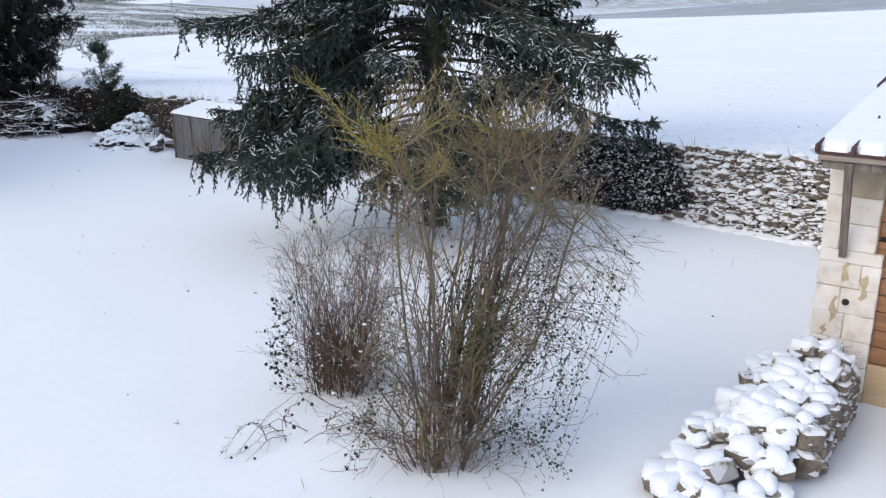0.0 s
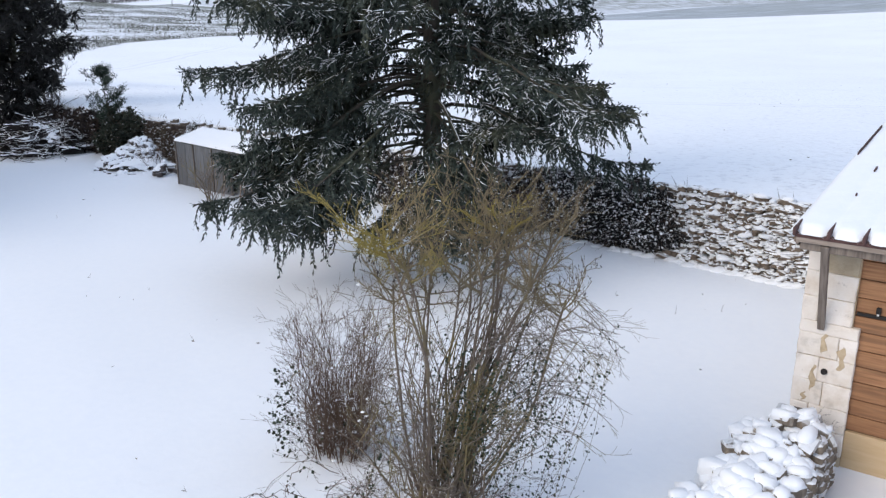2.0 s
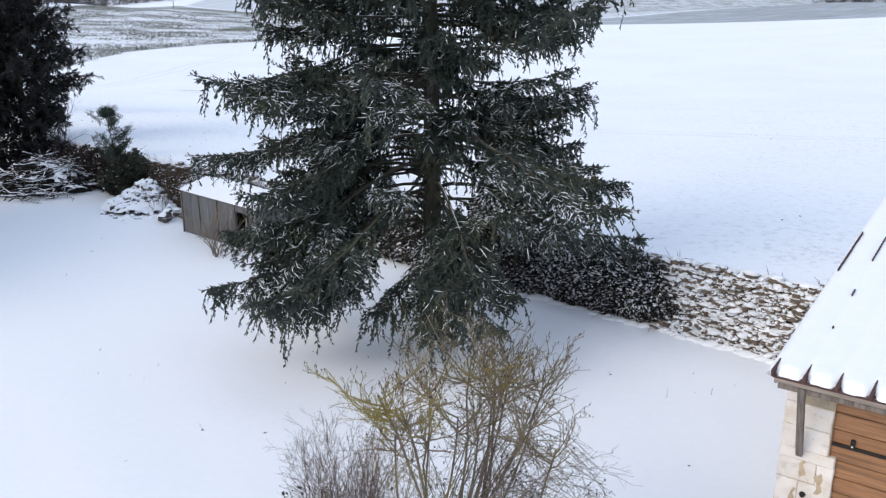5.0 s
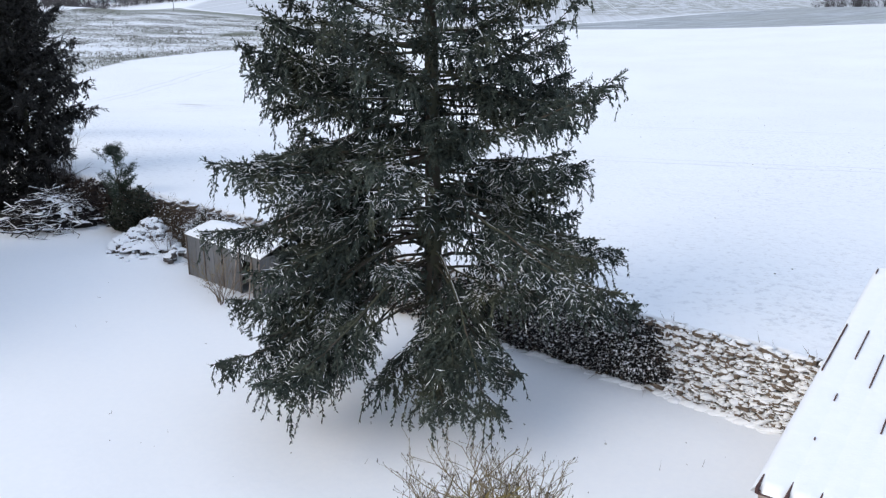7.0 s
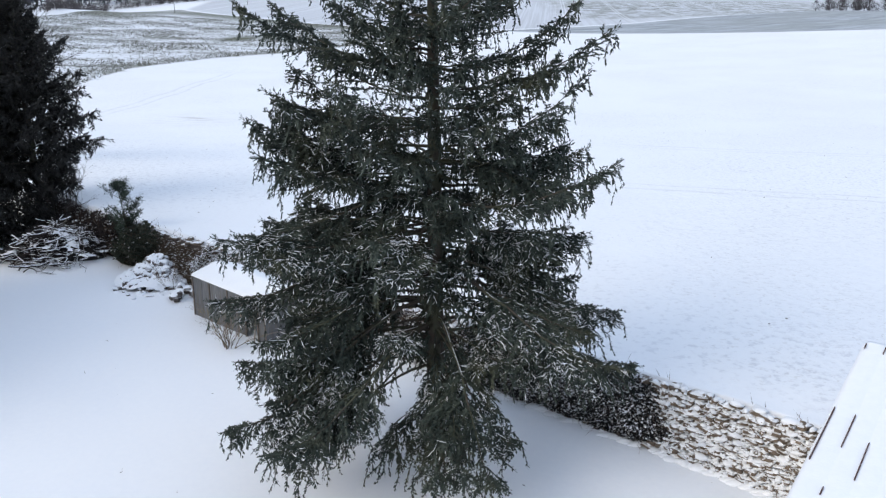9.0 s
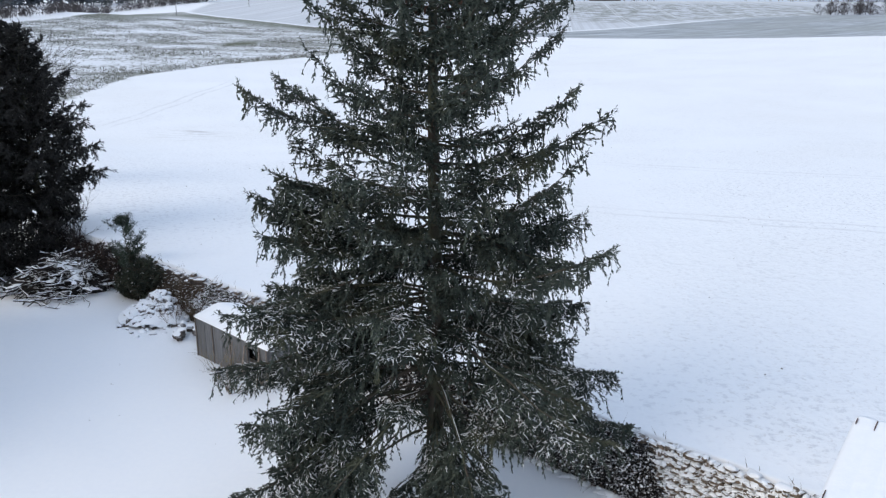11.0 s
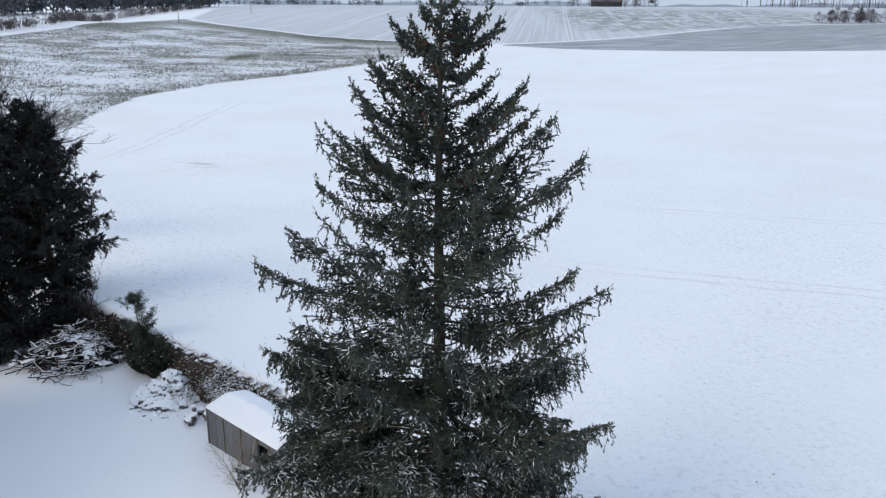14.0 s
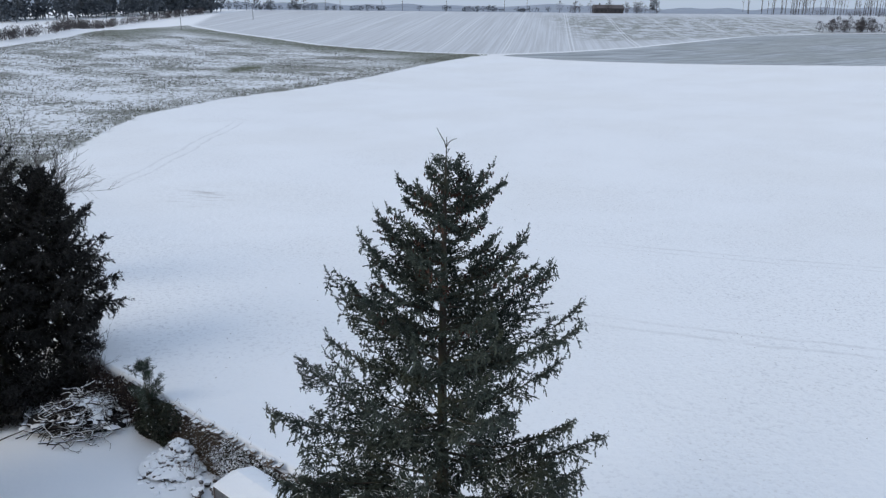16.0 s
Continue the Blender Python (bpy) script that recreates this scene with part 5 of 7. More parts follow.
bare_plant("shrub", -8.5, 29.1, 2.1, 18, 2.4, 0.018, "thin leafless sapling in front of the shed", "shrub", M["twig"], 51, 0.25, (7, 4))
bare_plant("bare_tree", -22.6, 46.2, 4.4, 12, 1.5, 0.045, "leafless grey tree among the evergreens", "tree", M["fartree"], 52, 0.5, (9, 6))
bare_plant("bare_tree", -34.6, 62.0, 15.0, 24, 4.2, 0.09, "tall leafless tree behind the evergreens", "tree", M["fartree"], 53, 0.5, (12, 9))
for tx, ty, th, ts in ((-26.2, 45.2, 2.6, 57), (-23.6, 44.6, 2.0, 58), (-28.4, 44.0, 2.8, 59), (-30.5, 45.5, 3.2, 60)):
    bare_plant("thicket", tx, ty, th, 26, 1.5, 0.022, "dark leafless undergrowth beneath the evergreens", "thicket", M["brush"], ts, 0.8, (7, 4))
bare_plant("shrub", -13.2, 36.8, 1.5, 22, 0.7, 0.012, "brown leafless shrub beside the rubble heap", "shrub", M["redtwig"], 54, 0.35)


# ---------- stone walls and hedges ----------
def wall_point(a, s, z):
    x, y = from_wall(a, s)
    return np.stack([x, y, z], -1)


WALL_TURN = math.degrees(math.atan2(WU[1], WU[0]))


def garden_wall():
    g = np.random.default_rng(61)
    wall = empty("garden_wall", WO[0], WO[1], 0, "dry-stone retaining wall of rough stones capped with snow", "wall", kind="structure")
    inv = Matrix.Translation((-WO[0], -WO[1], 0))
    meshes = [shared("stone", s, M["drystone"]) for s in STONES]
    caps = [shared("snow_cap", s, M["snow"], True) for s in PADS_WILD]
    joined, joined_caps = Bag(), Bag()
    count = 0
    a0 = -4.2
    cells = []
    z = 0.0
    row = 0
    while z < 1.85:
        h = g.uniform(0.075, 0.15)
        a = a0 + g.uniform(0, 0.3)
        while a < 36.5:
            w = g.uniform(0.10, 0.25) if g.random() < 0.65 else g.uniform(0.25, 0.42)
            cells.append((a + w / 2, z + h / 2, w, h))
            a += w + 0.012
        z += h * 0.95
        row += 1
    for a, zr, w, h in cells:
        x, y = from_wall(a, -0.3)
        foot = float(garden_level(np.array(x), np.array(y)))
        top = float(field_level(*(np.array(v) for v in from_wall(a, 0.1)))) + 0.12
        z = foot - 0.05 + zr * (top - foot) / 1.9
        if a > 32 and zr > 1.5:
            continue
        s = -0.60 + 0.55 * (zr / 1.9) + g.uniform(-0.09, 0.05)
        turn = pose(0, 0, 0, g.normal() * 6, g.normal() * 7, WALL_TURN + g.normal() * 12)
        px, py = from_wall(a, s)
        size = (w * 0.52, g.uniform(0.10, 0.19), h * g.uniform(0.42, 0.62))
        z += g.normal() * 0.034
        cap = zr > 1.62 or g.random() < 0.84 + 0.25 * math.sin(a * 2.7 + zr * 3.1) * math.sin(a * 1.3 - zr * 4.0 + 1.0)
        cs = (w * g.uniform(0.30, 0.56), g.uniform(0.09, 0.17), h * g.uniform(0.38, 0.72))
        grow_by = math.exp(g.normal() * 0.28)
        cs = (cs[0] * grow_by, cs[1] * grow_by, cs[2] * math.sqrt(grow_by))
        cx, cy = from_wall(a + g.normal() * 0.03, s - g.uniform(0.03, 0.08))
        if -1.3 < a < 2.5 and count < 300:
            count += 1
            m = inv @ Matrix.Translation((px, py, z)) @ turn @ Matrix.Diagonal((*size, 1))
            child("stone", meshes[int(g.integers(len(meshes)))], wall, m=m)
            if cap:
                m = inv @ Matrix.Translation((cx, cy, z + h * 0.46)) @ pose(0, 0, 0, 8 * math.sin(a * 7), 9 * math.sin(a * 11 + zr * 9), WALL_TURN + 14 * math.sin(a * 5 + zr * 7)) @ Matrix.Diagonal((*cs, 1))
                child("snow_cap", caps[int(g.integers(len(caps)))], wall, m=m)
        else:
            if 3.3 <= a <= 36 and g.random() < (0.55 if a < 14 else 0.75):
                continue
            bv, bt = STONES[int(g.integers(len(STONES)))]
            mm = np.array(inv @ Matrix.Translation((px, py, z)) @ turn @ Matrix.Diagonal((*size, 1)))
            joined.add(bv @ mm[:3, :3].T + mm[:3, 3], bt)
            if cap and g.random() < (0.8 if a < 2.9 else 0.0 if a < 7 else 0.45 if a < 14 else 0.0):
                bv, bt = PADS_WILD[int(g.integers(8))]
                mm = np.array(inv @ Matrix.Translation((cx, cy, z + h * 0.46)) @ pose(0, 0, 0, 8 * math.sin(a * 7), 9 * math.sin(a * 11 + zr * 9), WALL_TURN + 14 * math.sin(a * 5 + zr * 7)) @ Matrix.Diagonal((*cs, 1)))
                joined_caps.add(bv @ mm[:3, :3].T + mm[:3, 3], bt)
    child("stone_courses", joined.mesh("stone_courses", M["drystone"]), wall, "rough brown stones", kind="stuff")
    child("snow_caps", joined_caps.mesh("snow_caps", M["snow"], True), wall, "snow on the stones", kind="stuff")
    # loose snow caught on the face
    k = 2600
    fa, fz = g.uniform(-3.5, 2.7, k), g.uniform(0.02, 1.85, k)
    fx, fy = from_wall(fa, -0.60 + 0.55 * fz / 1.9 - g.uniform(0.04, 0.20, k))
    bits = Bag()
    bits.blobs(np.stack([fx - WO[0], fy - WO[1], fz - 0.1], -1), np.stack([g.uniform(0.02, 0.10, k), g.uniform(0.02, 0.08, k), g.uniform(0.010, 0.045, k)], -1), PADS_WILD[1])
    # small drifts against the foot
    k = 130
    fa = g.uniform(-4, 9, k)
    fx, fy = from_wall(fa, -0.66 - g.uniform(0.0, 0.22, k))
    fz = garden_level(fx, fy)
    bits.blobs(np.stack([fx - WO[0], fy - WO[1], fz - 0.01], -1), np.stack([g.uniform(0.10, 0.38, k), g.uniform(0.08, 0.22, k), g.uniform(0.03, 0.13, k)], -1), PADS[3])
    child("loose_snow", bits.mesh("loose_snow", M["snow"], True), wall, "loose snow caught on the stones", kind="stuff")
    # earth core behind the stones
    part("core", box(-36.5, -0.12, -1.3, 4.2, 0.12, 1.25, 0.02), M["rubble"], wall, "dark earth behind the stones", m=pose(0, 0, 0, 0, 0, WALL_TURN + 180))
    # dead stalks along the crest
    n = 90
    a = g.uniform(-2, 34, n)
    s = g.uniform(-0.1, 0.5, n)
    base = wall_point(a, s, field_level(*from_wall(a, np.abs(s) + 0.1)) + 0.03) - np.array([WO[0], WO[1], 0])
    b = Bag()
    b.spindles(base, np.stack([g.normal(0, 0.12, n), g.normal(0, 0.12, n), g.uniform(0.08, 0.38, n)], -1), np.full(n, 0.010), 0.2)
    child("stalk_fringe", b.mesh("stalk_fringe", M["redtwig"]), wall, "dead brown stalks", kind="stuff")


def leaf_bank(name, label, category, a_lo, a_hi, s_of, z_lo, z_hi, n, leaf, mat, snow_n, seed, twigs=0, depth=0.3, rise=None, ragged=0.12):
    """A bank of leaves over the wall between two places along it."""
    g = np.random.default_rng(seed)
    mid = (a_lo + a_hi) / 2
    ox, oy = from_wall(mid, -0.4)
    oz = float(garden_level(np.array(ox), np.array(oy)))
    thing = empty(name, ox, oy, oz, label, category)
    o = np.array([ox, oy, oz])

    def points(k, outer):
        a = g.uniform(a_lo, a_hi, k)
        f = g.random(k)
        edge = np.minimum(1, np.minimum(a - a_lo, a_hi - a) / 0.7) ** 0.5
        wob = 0.5 + 0.5 * np.sin(a * 2.3 + f * 5) * np.cos(a * 1.1 + 2)
        top = (z_hi if rise is None else rise(a)) * (0.80 + 0.2 * edge) + ragged * (wob + 0.5 * np.sin(a * 5.1) - 0.3)
        z = z_lo + (top - z_lo) * f + 0.10 * np.clip(np.sin(a * 3.7 + 1) + np.sin(a * 9.1), 0, 2) * (1 - f)
        a = a + g.normal(size=k) * 0.16 + 0.28 * np.sin(z * 3.3 + a_lo) + 0.12 * np.sin(z * 8.0)
        belly = np.sin(np.clip(f, 0, 1) * 2.6 + 0.35)
        s = s_of(f) - depth * belly * edge * (0.65 + 0.5 * wob) * (outer + (1 - outer) * g.random(k))
        return wall_point(a, s, oz + z) - o

    p = points(n, 0.55)
    d = unit(g.normal(size=p.shape) + np.array([-WN[0] * 0.6, -WN[1] * 0.6, -0.35])) * leaf * g.uniform(0.6, 1.3, (n, 1))
    b = Bag()
    b.leaves(p, d, np.linalg.norm(d, axis=1) * 0.40)
    child("leaves", b.mesh("leaves", mat), thing, kind="stuff")
    if twigs:
        p = points(twigs, 0.3)
        d = unit(g.normal(size=p.shape) * 0.7 + np.array([-WN[0] * 0.5, -WN[1] * 0.5, 0.5]))
        l = g.uniform(0.25, 0.7, (twigs, 1))
        q = np.linspace(0, 1, 4)[:, None]
        t = p[:, None] + (d * l)[:, None] * q + (g.normal(size=p.shape) * 0.1)[:, None] * q ** 2
        b = Bag()
        b.tubes(t, np.full((twigs, 4), 0.007) * np.array([1, 0.8, 0.6, 0.3]), 3)
        child("twig_mass", b.mesh("twig_mass", M["redtwig"]), thing, kind="stuff")
    if snow_n:
        p = points(snow_n, 0.9)
        d = unit(g.normal(size=p.shape) * np.array([1, 1, 0.35]) + np.array([-WN[0] * 0.4, -WN[1] * 0.4, 0])) * g.uniform(0.03, 0.11, (snow_n, 1)) * leaf / 0.075
        b = Bag()
        b.leaves(p + np.array([0, 0, 0.03]) - np.array([WN[0], WN[1], 0]) * 0.02, d, np.linalg.norm(d, axis=1) * g.uniform(0.2, 0.42, snow_n))
        b.leaves(p + np.array([0.02, 0, 0.035]), d[::-1] * 0.8, np.linalg.norm(d[::-1], axis=1) * 0.3)
        child("snow", b.mesh("snow_on_leaves", M["snow"]), thing, "clots of snow on the leaves", kind="stuff")


garden_wall()
leaf_bank("ivy_bank", "dark ivy covering the stone wall, flecked with snow", "ivy", 2.5, 7.6, lambda f: -0.66 + 0.48 * f, 0.0, 1.95, 24000, 0.07, M["ivy_wall"], 2600, 71, 260, 0.38)
leaf_bank("ivy_bank", "dark ivy and dead twigs on the wall behind the spruce", "ivy", 6.3, 19.0, lambda f: -0.62 + 0.46 * f, 0.0, 1.75, 16000, 0.085, M["ivy_wall"], 2000, 72, 900, 0.40)
leaf_bank("hedge", "grey-green leafy hedge dusted with snow along the wall", "hedge", 17.5, 26.8, lambda f: -0.82 + 0.52 * f, 0.0, 1.65, 12000, 0.085, M["bush"], 6500, 73, 1900, 0.5, ragged=0.35)
leaf_bank("hedge", "dry brown creeper hanging on the stone wall", "creeper", 26.3, 31.2, lambda f: -0.82 + 0.5 * f, 0.0, 1.65, 13000, 0.085, M["brownleaf"], 420, 74, 700, 0.22)
leaf_bank("evergreen_bush", "dark green bush at the end of the wall", "bush", 30.5, 34.0, lambda f: -0.75 + 0.4 * f, 0.0, 1.95, 10000, 0.13, M["bush"], 40, 75, 420, 1.0, ragged=0.8)
leaf_bank("hedge", "low dark hedge with snow on top beyond the brush pile", "hedge", 33.4, 44.0, lambda f: -0.5 + 0.4 * f, 0.0, 1.9, 12000, 0.13, M["redleaf"], 260, 76, 1200, 0.7, ragged=0.4)


def young_pine():
    g = np.random.default_rng(81)
    x, y = -17.0, 41.1
    z0 = float(garden_level(np.array(x), np.array(y)))
    tree = empty("young_pine", x, y, z0, "slender young pine with a loose green crown by the wall", "tree")
    t = np.linspace(0, 1, 10)
    axis = np.stack([0.15 * np.sin(t * 4), 0.1 * t, -0.2 + t * 4.5], -1)
    b = Bag()
    b.tubes(axis[None], (0.06 * (1 - t * 0.85))[None], 7)
    n = 46
    h = g.uniform(0.32, 0.98, n)
    base = np.stack([np.interp(h, t, axis[:, i]) for i in range(3)], -1)
    az = g.uniform(0, 6.28, n)
    l = np.interp(h, [0.3, 0.55, 0.8, 1], [0.9, 1.2, 0.95, 0.4]) * g.uniform(0.5, 1.1, n)
    d = np.stack([np.cos(az) * 0.85, np.sin(az) * 0.85, np.full(n, 0.5)], -1)
    q = np.linspace(0, 1, 5)[:, None]
    P = base[:, None] + (d * l[:, None])[:, None] * q + np.array([0, 0, 0.2]) * (l[:, None, None] * q ** 2)
    b.tubes(P, np.full((n, 5), 0.014) * np.linspace(1, 0.3, 5), 4)
    child("trunk", b.mesh("trunk", M["bark"], True), tree)
    b = Bag()
    for i in (2, 3, 4):
        c = np.repeat(P[:, i], 34, 0) + g.normal(size=(n * 34, 3)) * 0.07
        dd = unit(g.normal(size=c.shape) + np.array([0, 0, 0.6])) * g.uniform(0.12, 0.24, (len(c), 1))
        b.spindles(c, dd, np.full(len(c), 0.014))
    child("crown", b.mesh("crown", M["pine"]), tree, "loose tufts of needles", kind="stuff")


young_pine()


def dark_bush(x, y, r, h, seed):
    g = np.random.default_rng(seed)
    z0 = float(garden_level(np.array(x), np.array(y)))
    thing = empty("evergreen_bush", x, y, z0, "dark evergreen undergrowth behind the brush pile", "bush")
    n = 5200
    d = unit(g.normal(size=(n, 3)))
    lump = 0.75 + 0.25 * np.sin(d[:, 0] * 5 + seed) * np.sin(d[:, 1] * 4 + 1) + 0.15 * np.sin(d[:, 2] * 9)
    p = d * (lump * g.random(n) ** 0.25)[:, None] * np.array([r, r, h * 0.55]) + np.array([0, 0, h * 0.45])
    p[:, 2] = np.maximum(p[:, 2], 0.03)
    l = unit(d + g.normal(size=(n, 3)) * 0.8) * g.uniform(0.08, 0.2, (n, 1))
    b = Bag()
    b.leaves(p, l, np.linalg.norm(l, axis=1) * 0.35)
    child("leaves", b.mesh("leaves", M["cypress"]), thing, kind="stuff")
    q = g.uniform(0, 6.28, 14)
    tip = np.stack([np.cos(q) * r * 0.7, np.sin(q) * r * 0.7, h * g.uniform(0.5, 0.95, 14)], -1)
    t = np.linspace(0, 1, 5)[:, None]
    b = Bag()
    b.tubes(tip[:, None] * t ** np.array([1.5, 1.5, 1.0]), np.full((14, 5), 0.02) * np.linspace(1, 0.4, 5), 4)
    child("stems", b.mesh("stems", M["bark"]), thing, kind="stuff")


for bx, by, br, bh, bs in ((-23.6, 45.6, 1.5, 2.4, 84), (-25.6, 42.2, 1.4, 2.2, 88), (-25.0, 44.6, 2.0, 3.6, 85), (-27.6, 43.0, 2.2, 4.0, 86), (-30.2, 42.0, 2.2, 4.2, 87)):
    dark_bush(bx, by, br, bh, bs)


# ---------- brush pile, rubble and rocks ----------
def brush_pile():
    g = np.random.default_rng(91)
    x, y = -21.4, 41.9
    z0 = float(garden_level(np.array(x), np.array(y)))
    pile = empty("brush_pile", x, y, z0, "tangled pile of cut branches covered in snow", "brush pile")
    n = 330
    c = np.stack([g.normal(0.2, 1.4, n), g.normal(0.6, 1.0, n), np.zeros(n)], -1)
    c[:, :2] = c[:, 0:1] * np.array([0.82, 0.10]) + c[:, 1:2] * np.array([0.35, 0.9])
    c[:, 2] = 1.8 * np.exp(-(c[:, 0] / 2.5) ** 2 - ((c[:, 1] - 0.6) / 1.9) ** 2) * g.uniform(0.1, 1.0, n) + 0.05
    az = g.uniform(0, 6.28, n)
    d = np.stack([np.cos(az), np.sin(az), g.normal(0, 0.22, n) - 0.1], -1)
    l = g.uniform(0.5, 1.9, n)[:, None]
    q = np.linspace(-0.5, 0.5, 6)[:, None]
    P = c[:, None] + (d * l)[:, None] * q + (g.normal(size=(n, 3)) * 0.5)[:, None] * (q ** 2 * 2)
    P[:, :, 2] = np.maximum(P[:, :, 2], 0.02)
    R = g.uniform(0.016, 0.045, (n, 1)) * np.linspace(1, 0.55, 6)
    b = Bag()
    b.tubes(P, R, 5)
    C1, R1 = grow(P, R, 2, (0.2, 1.0), 0.4, 0.8, 0.1, g, bend=0.5)
    C1[:, :, 2] = np.maximum(C1[:, :, 2], 0.02)
    b.tubes(C1, np.maximum(R1, 0.008), 4)
    child("branch_tangle", b.mesh("branch_tangle", M["brush"]), pile, "dark cut branches", kind="stuff")
    # near-black filler bodies: shade under the tangle put into colour
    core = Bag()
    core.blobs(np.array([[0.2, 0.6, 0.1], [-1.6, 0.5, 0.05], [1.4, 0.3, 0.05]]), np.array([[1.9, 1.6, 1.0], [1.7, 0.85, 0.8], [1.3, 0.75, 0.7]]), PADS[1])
    child("core", core.mesh("core", M["dark"]), pile, "near-black bodies standing for the shade deep in the pile")
    snow = Bag()
    lie = (g.random(n) < 0.14) & (c[:, 0] > -2.8)
    up = P[lie]
    snow.tubes(up + np.array([0, 0, 1.0]) * (R[lie] * 0.9)[..., None], R[lie] * 0.70, 4)
    # long bent boughs on top, white along their upper side
    k = 120
    bc = np.stack([g.normal(0.2, 1.3, k), g.normal(0.3, 1.0, k), np.zeros(k)], -1)
    bc[:, 2] = 1.65 * g.uniform(0.3, 1.12, k) * np.exp(-(bc[:, 0] / 2.3) ** 2 - ((bc[:, 1] - 0.6) / 1.9) ** 2) + 0.10
    az = g.uniform(-1.5, 1.6, k)
    bd = np.stack([np.cos(az), np.sin(az), g.normal(0, 0.15, k)], -1)
    bl = g.uniform(0.9, 2.7, (k, 1))
    qb = np.linspace(-0.5, 0.5, 10)[:, None]
    bend = np.stack([-np.sin(az), np.cos(az), g.uniform(-0.2, 0.6, k)], -1) * g.choice([-1, 1], (k, 1)) * g.uniform(0.2, 0.7, (k, 1))
    BP = bc[:, None] + (bd * bl)[:, None] * qb + bend[:, None] * (np.sin(qb * 7.5 + g.uniform(0, 3, (k, 1, 1))) * 0.34) * bl[:, None] + g.normal(size=(k, 10, 3)) * 0.02
    BP[:, :, 2] = np.maximum(BP[:, :, 2], 0.05)
    BR = g.uniform(0.024, 0.060, (k, 1)) * np.linspace(1, 0.45, 10)
    boughs = Bag()
    boughs.tubes(BP, BR, 6)
    BC, BCR = grow(BP, BR, 4, (0.2, 1.0), 0.40, 0.8, 0.2, g, bend=0.6)
    boughs.tubes(BC, np.maximum(BCR, 0.010), 4)
    child("bough_tangle", boughs.mesh("bough_tangle", M["brush"], True), pile, "long bent boughs", kind="stuff")
    white = g.random(k) < 0.95
    snow.tubes(BP[white] + np.array([0, 0, 1.0]) * (BR[white] * 0.8)[..., None], BR[white] * g.uniform(0.5, 1.0, (int(white.sum()), 10)), 5)
    half = g.random(len(BC)) < 0.3
    snow.tubes(BC[half] + np.array([0, 0, 1.0]) * (np.maximum(BCR[half], 0.010) * 0.9)[..., None], np.maximum(BCR[half], 0.010) * 0.7, 4)
    child("snow", snow.mesh("snow_on_brush", M["snow"], True), pile, "snow lying along the branches", kind="stuff")
    # slabs of snow bridging the branches
    slabs = []
    for i in range(125):
        if i < 100:
            sx, sy = g.normal(0.9, 0.85), g.normal(1.1, 0.7)
        else:
            sx, sy = g.uniform(-3.2, 2.4), -0.55 - 0.35 * g.random()
        top = 1.45 * math.exp(-(sx / 2.3) ** 2 - ((sy - 0.6) / 1.9) ** 2)
        rr = g.uniform(0.12, 0.30)
        slabs.append((sx + x, sy + y, z0 + top * 1.02 + 0.02, rr, 0.12 + rr * 0.25))
    q = snow_blanket(slabs, 0.05, ground_level)
    q.v[0] = q.v[0] - np.array([x, y, z0])
    child("snow", q.mesh("snow_slabs", M["snow"], True), pile, "slabs of snow bridging the branches")


def snow_blanket(domes, step, floor_of, settle=3):
    """A quilt of snow: the upper envelope of many small domes (x, y, foot height, radius, height), open where none reaches."""
    d = np.array(domes)
    x0, x1 = (d[:, 0] - d[:, 3]).min(), (d[:, 0] + d[:, 3]).max()
    y0, y1 = (d[:, 1] - d[:, 3]).min(), (d[:, 1] + d[:, 3]).max()
    xs, ys = np.arange(x0, x1 + step, step), np.arange(y0, y1 + step, step)
    X, Y = np.meshgrid(xs, ys, indexing="ij")
    wx, wy = X + 0.03 * waves(X, Y, 0.35, 17), Y + 0.03 * waves(X, Y, 0.33, 18)
    Z = np.full(X.shape, -9.0)
    shape = np.random.default_rng(len(domes))
    for cx, cy, cz, r, h in domes:
        # each dome is a squarish, tilted pillow of its own
        a, p, wide = shape.uniform(0, 3.14), shape.uniform(1.4, 3.4), shape.uniform(0.75, 1.3) if r < 0.6 else 1.0
        u, v = (wx - cx) * math.cos(a) + (wy - cy) * math.sin(a), (wy - cy) * math.cos(a) - (wx - cx) * math.sin(a)
        q = 1 - (np.abs(u / (r * wide)) ** p + np.abs(v / r * wide) ** p)
        tilt = (u * shape.uniform(-0.3, 0.3) + v * shape.uniform(-0.3, 0.3)) if r < 0.22 else 0.0
        Z = np.maximum(Z, np.where(q > 0, cz + h * np.clip(q, 0, 1) ** 0.42 + tilt, -9))
    Z = np.where(Z > -8, Z + 0.012 * waves(X, Y, 0.16, 19), Z)
    ok = Z > -8
    # let the snow settle: soften the steps between pillows
    for _ in range(settle):
        W = np.pad(ok.astype(float), 1)
        S = np.pad(np.where(ok, Z, 0.0), 1)
        near_sum = sum(S[1 + i:S.shape[0] - 1 + i, 1 + j:S.shape[1] - 1 + j] for i in (-1, 0, 1) for j in (-1, 0, 1))
        near_n = sum(W[1 + i:W.shape[0] - 1 + i, 1 + j:W.shape[1] - 1 + j] for i in (-1, 0, 1) for j in (-1, 0, 1))
        Z = np.where(ok, near_sum / np.maximum(near_n, 1), Z)
    idx = np.arange(X.size).reshape(X.shape)
    q = np.stack([idx[:-1, :-1], idx[1:, :-1], idx[1:, 1:], idx[:-1, 1:]], -1)
    near = (ok[:-1, :-1].astype(int) + ok[1:, :-1] + ok[1:, 1:] + ok[:-1, 1:])
    Z = np.where(ok, Z, floor_of(X, Y) - 0.05)
    b = Bag()
    b.add(np.stack([X, Y, Z], -1), None, q[near == 4])
    return b


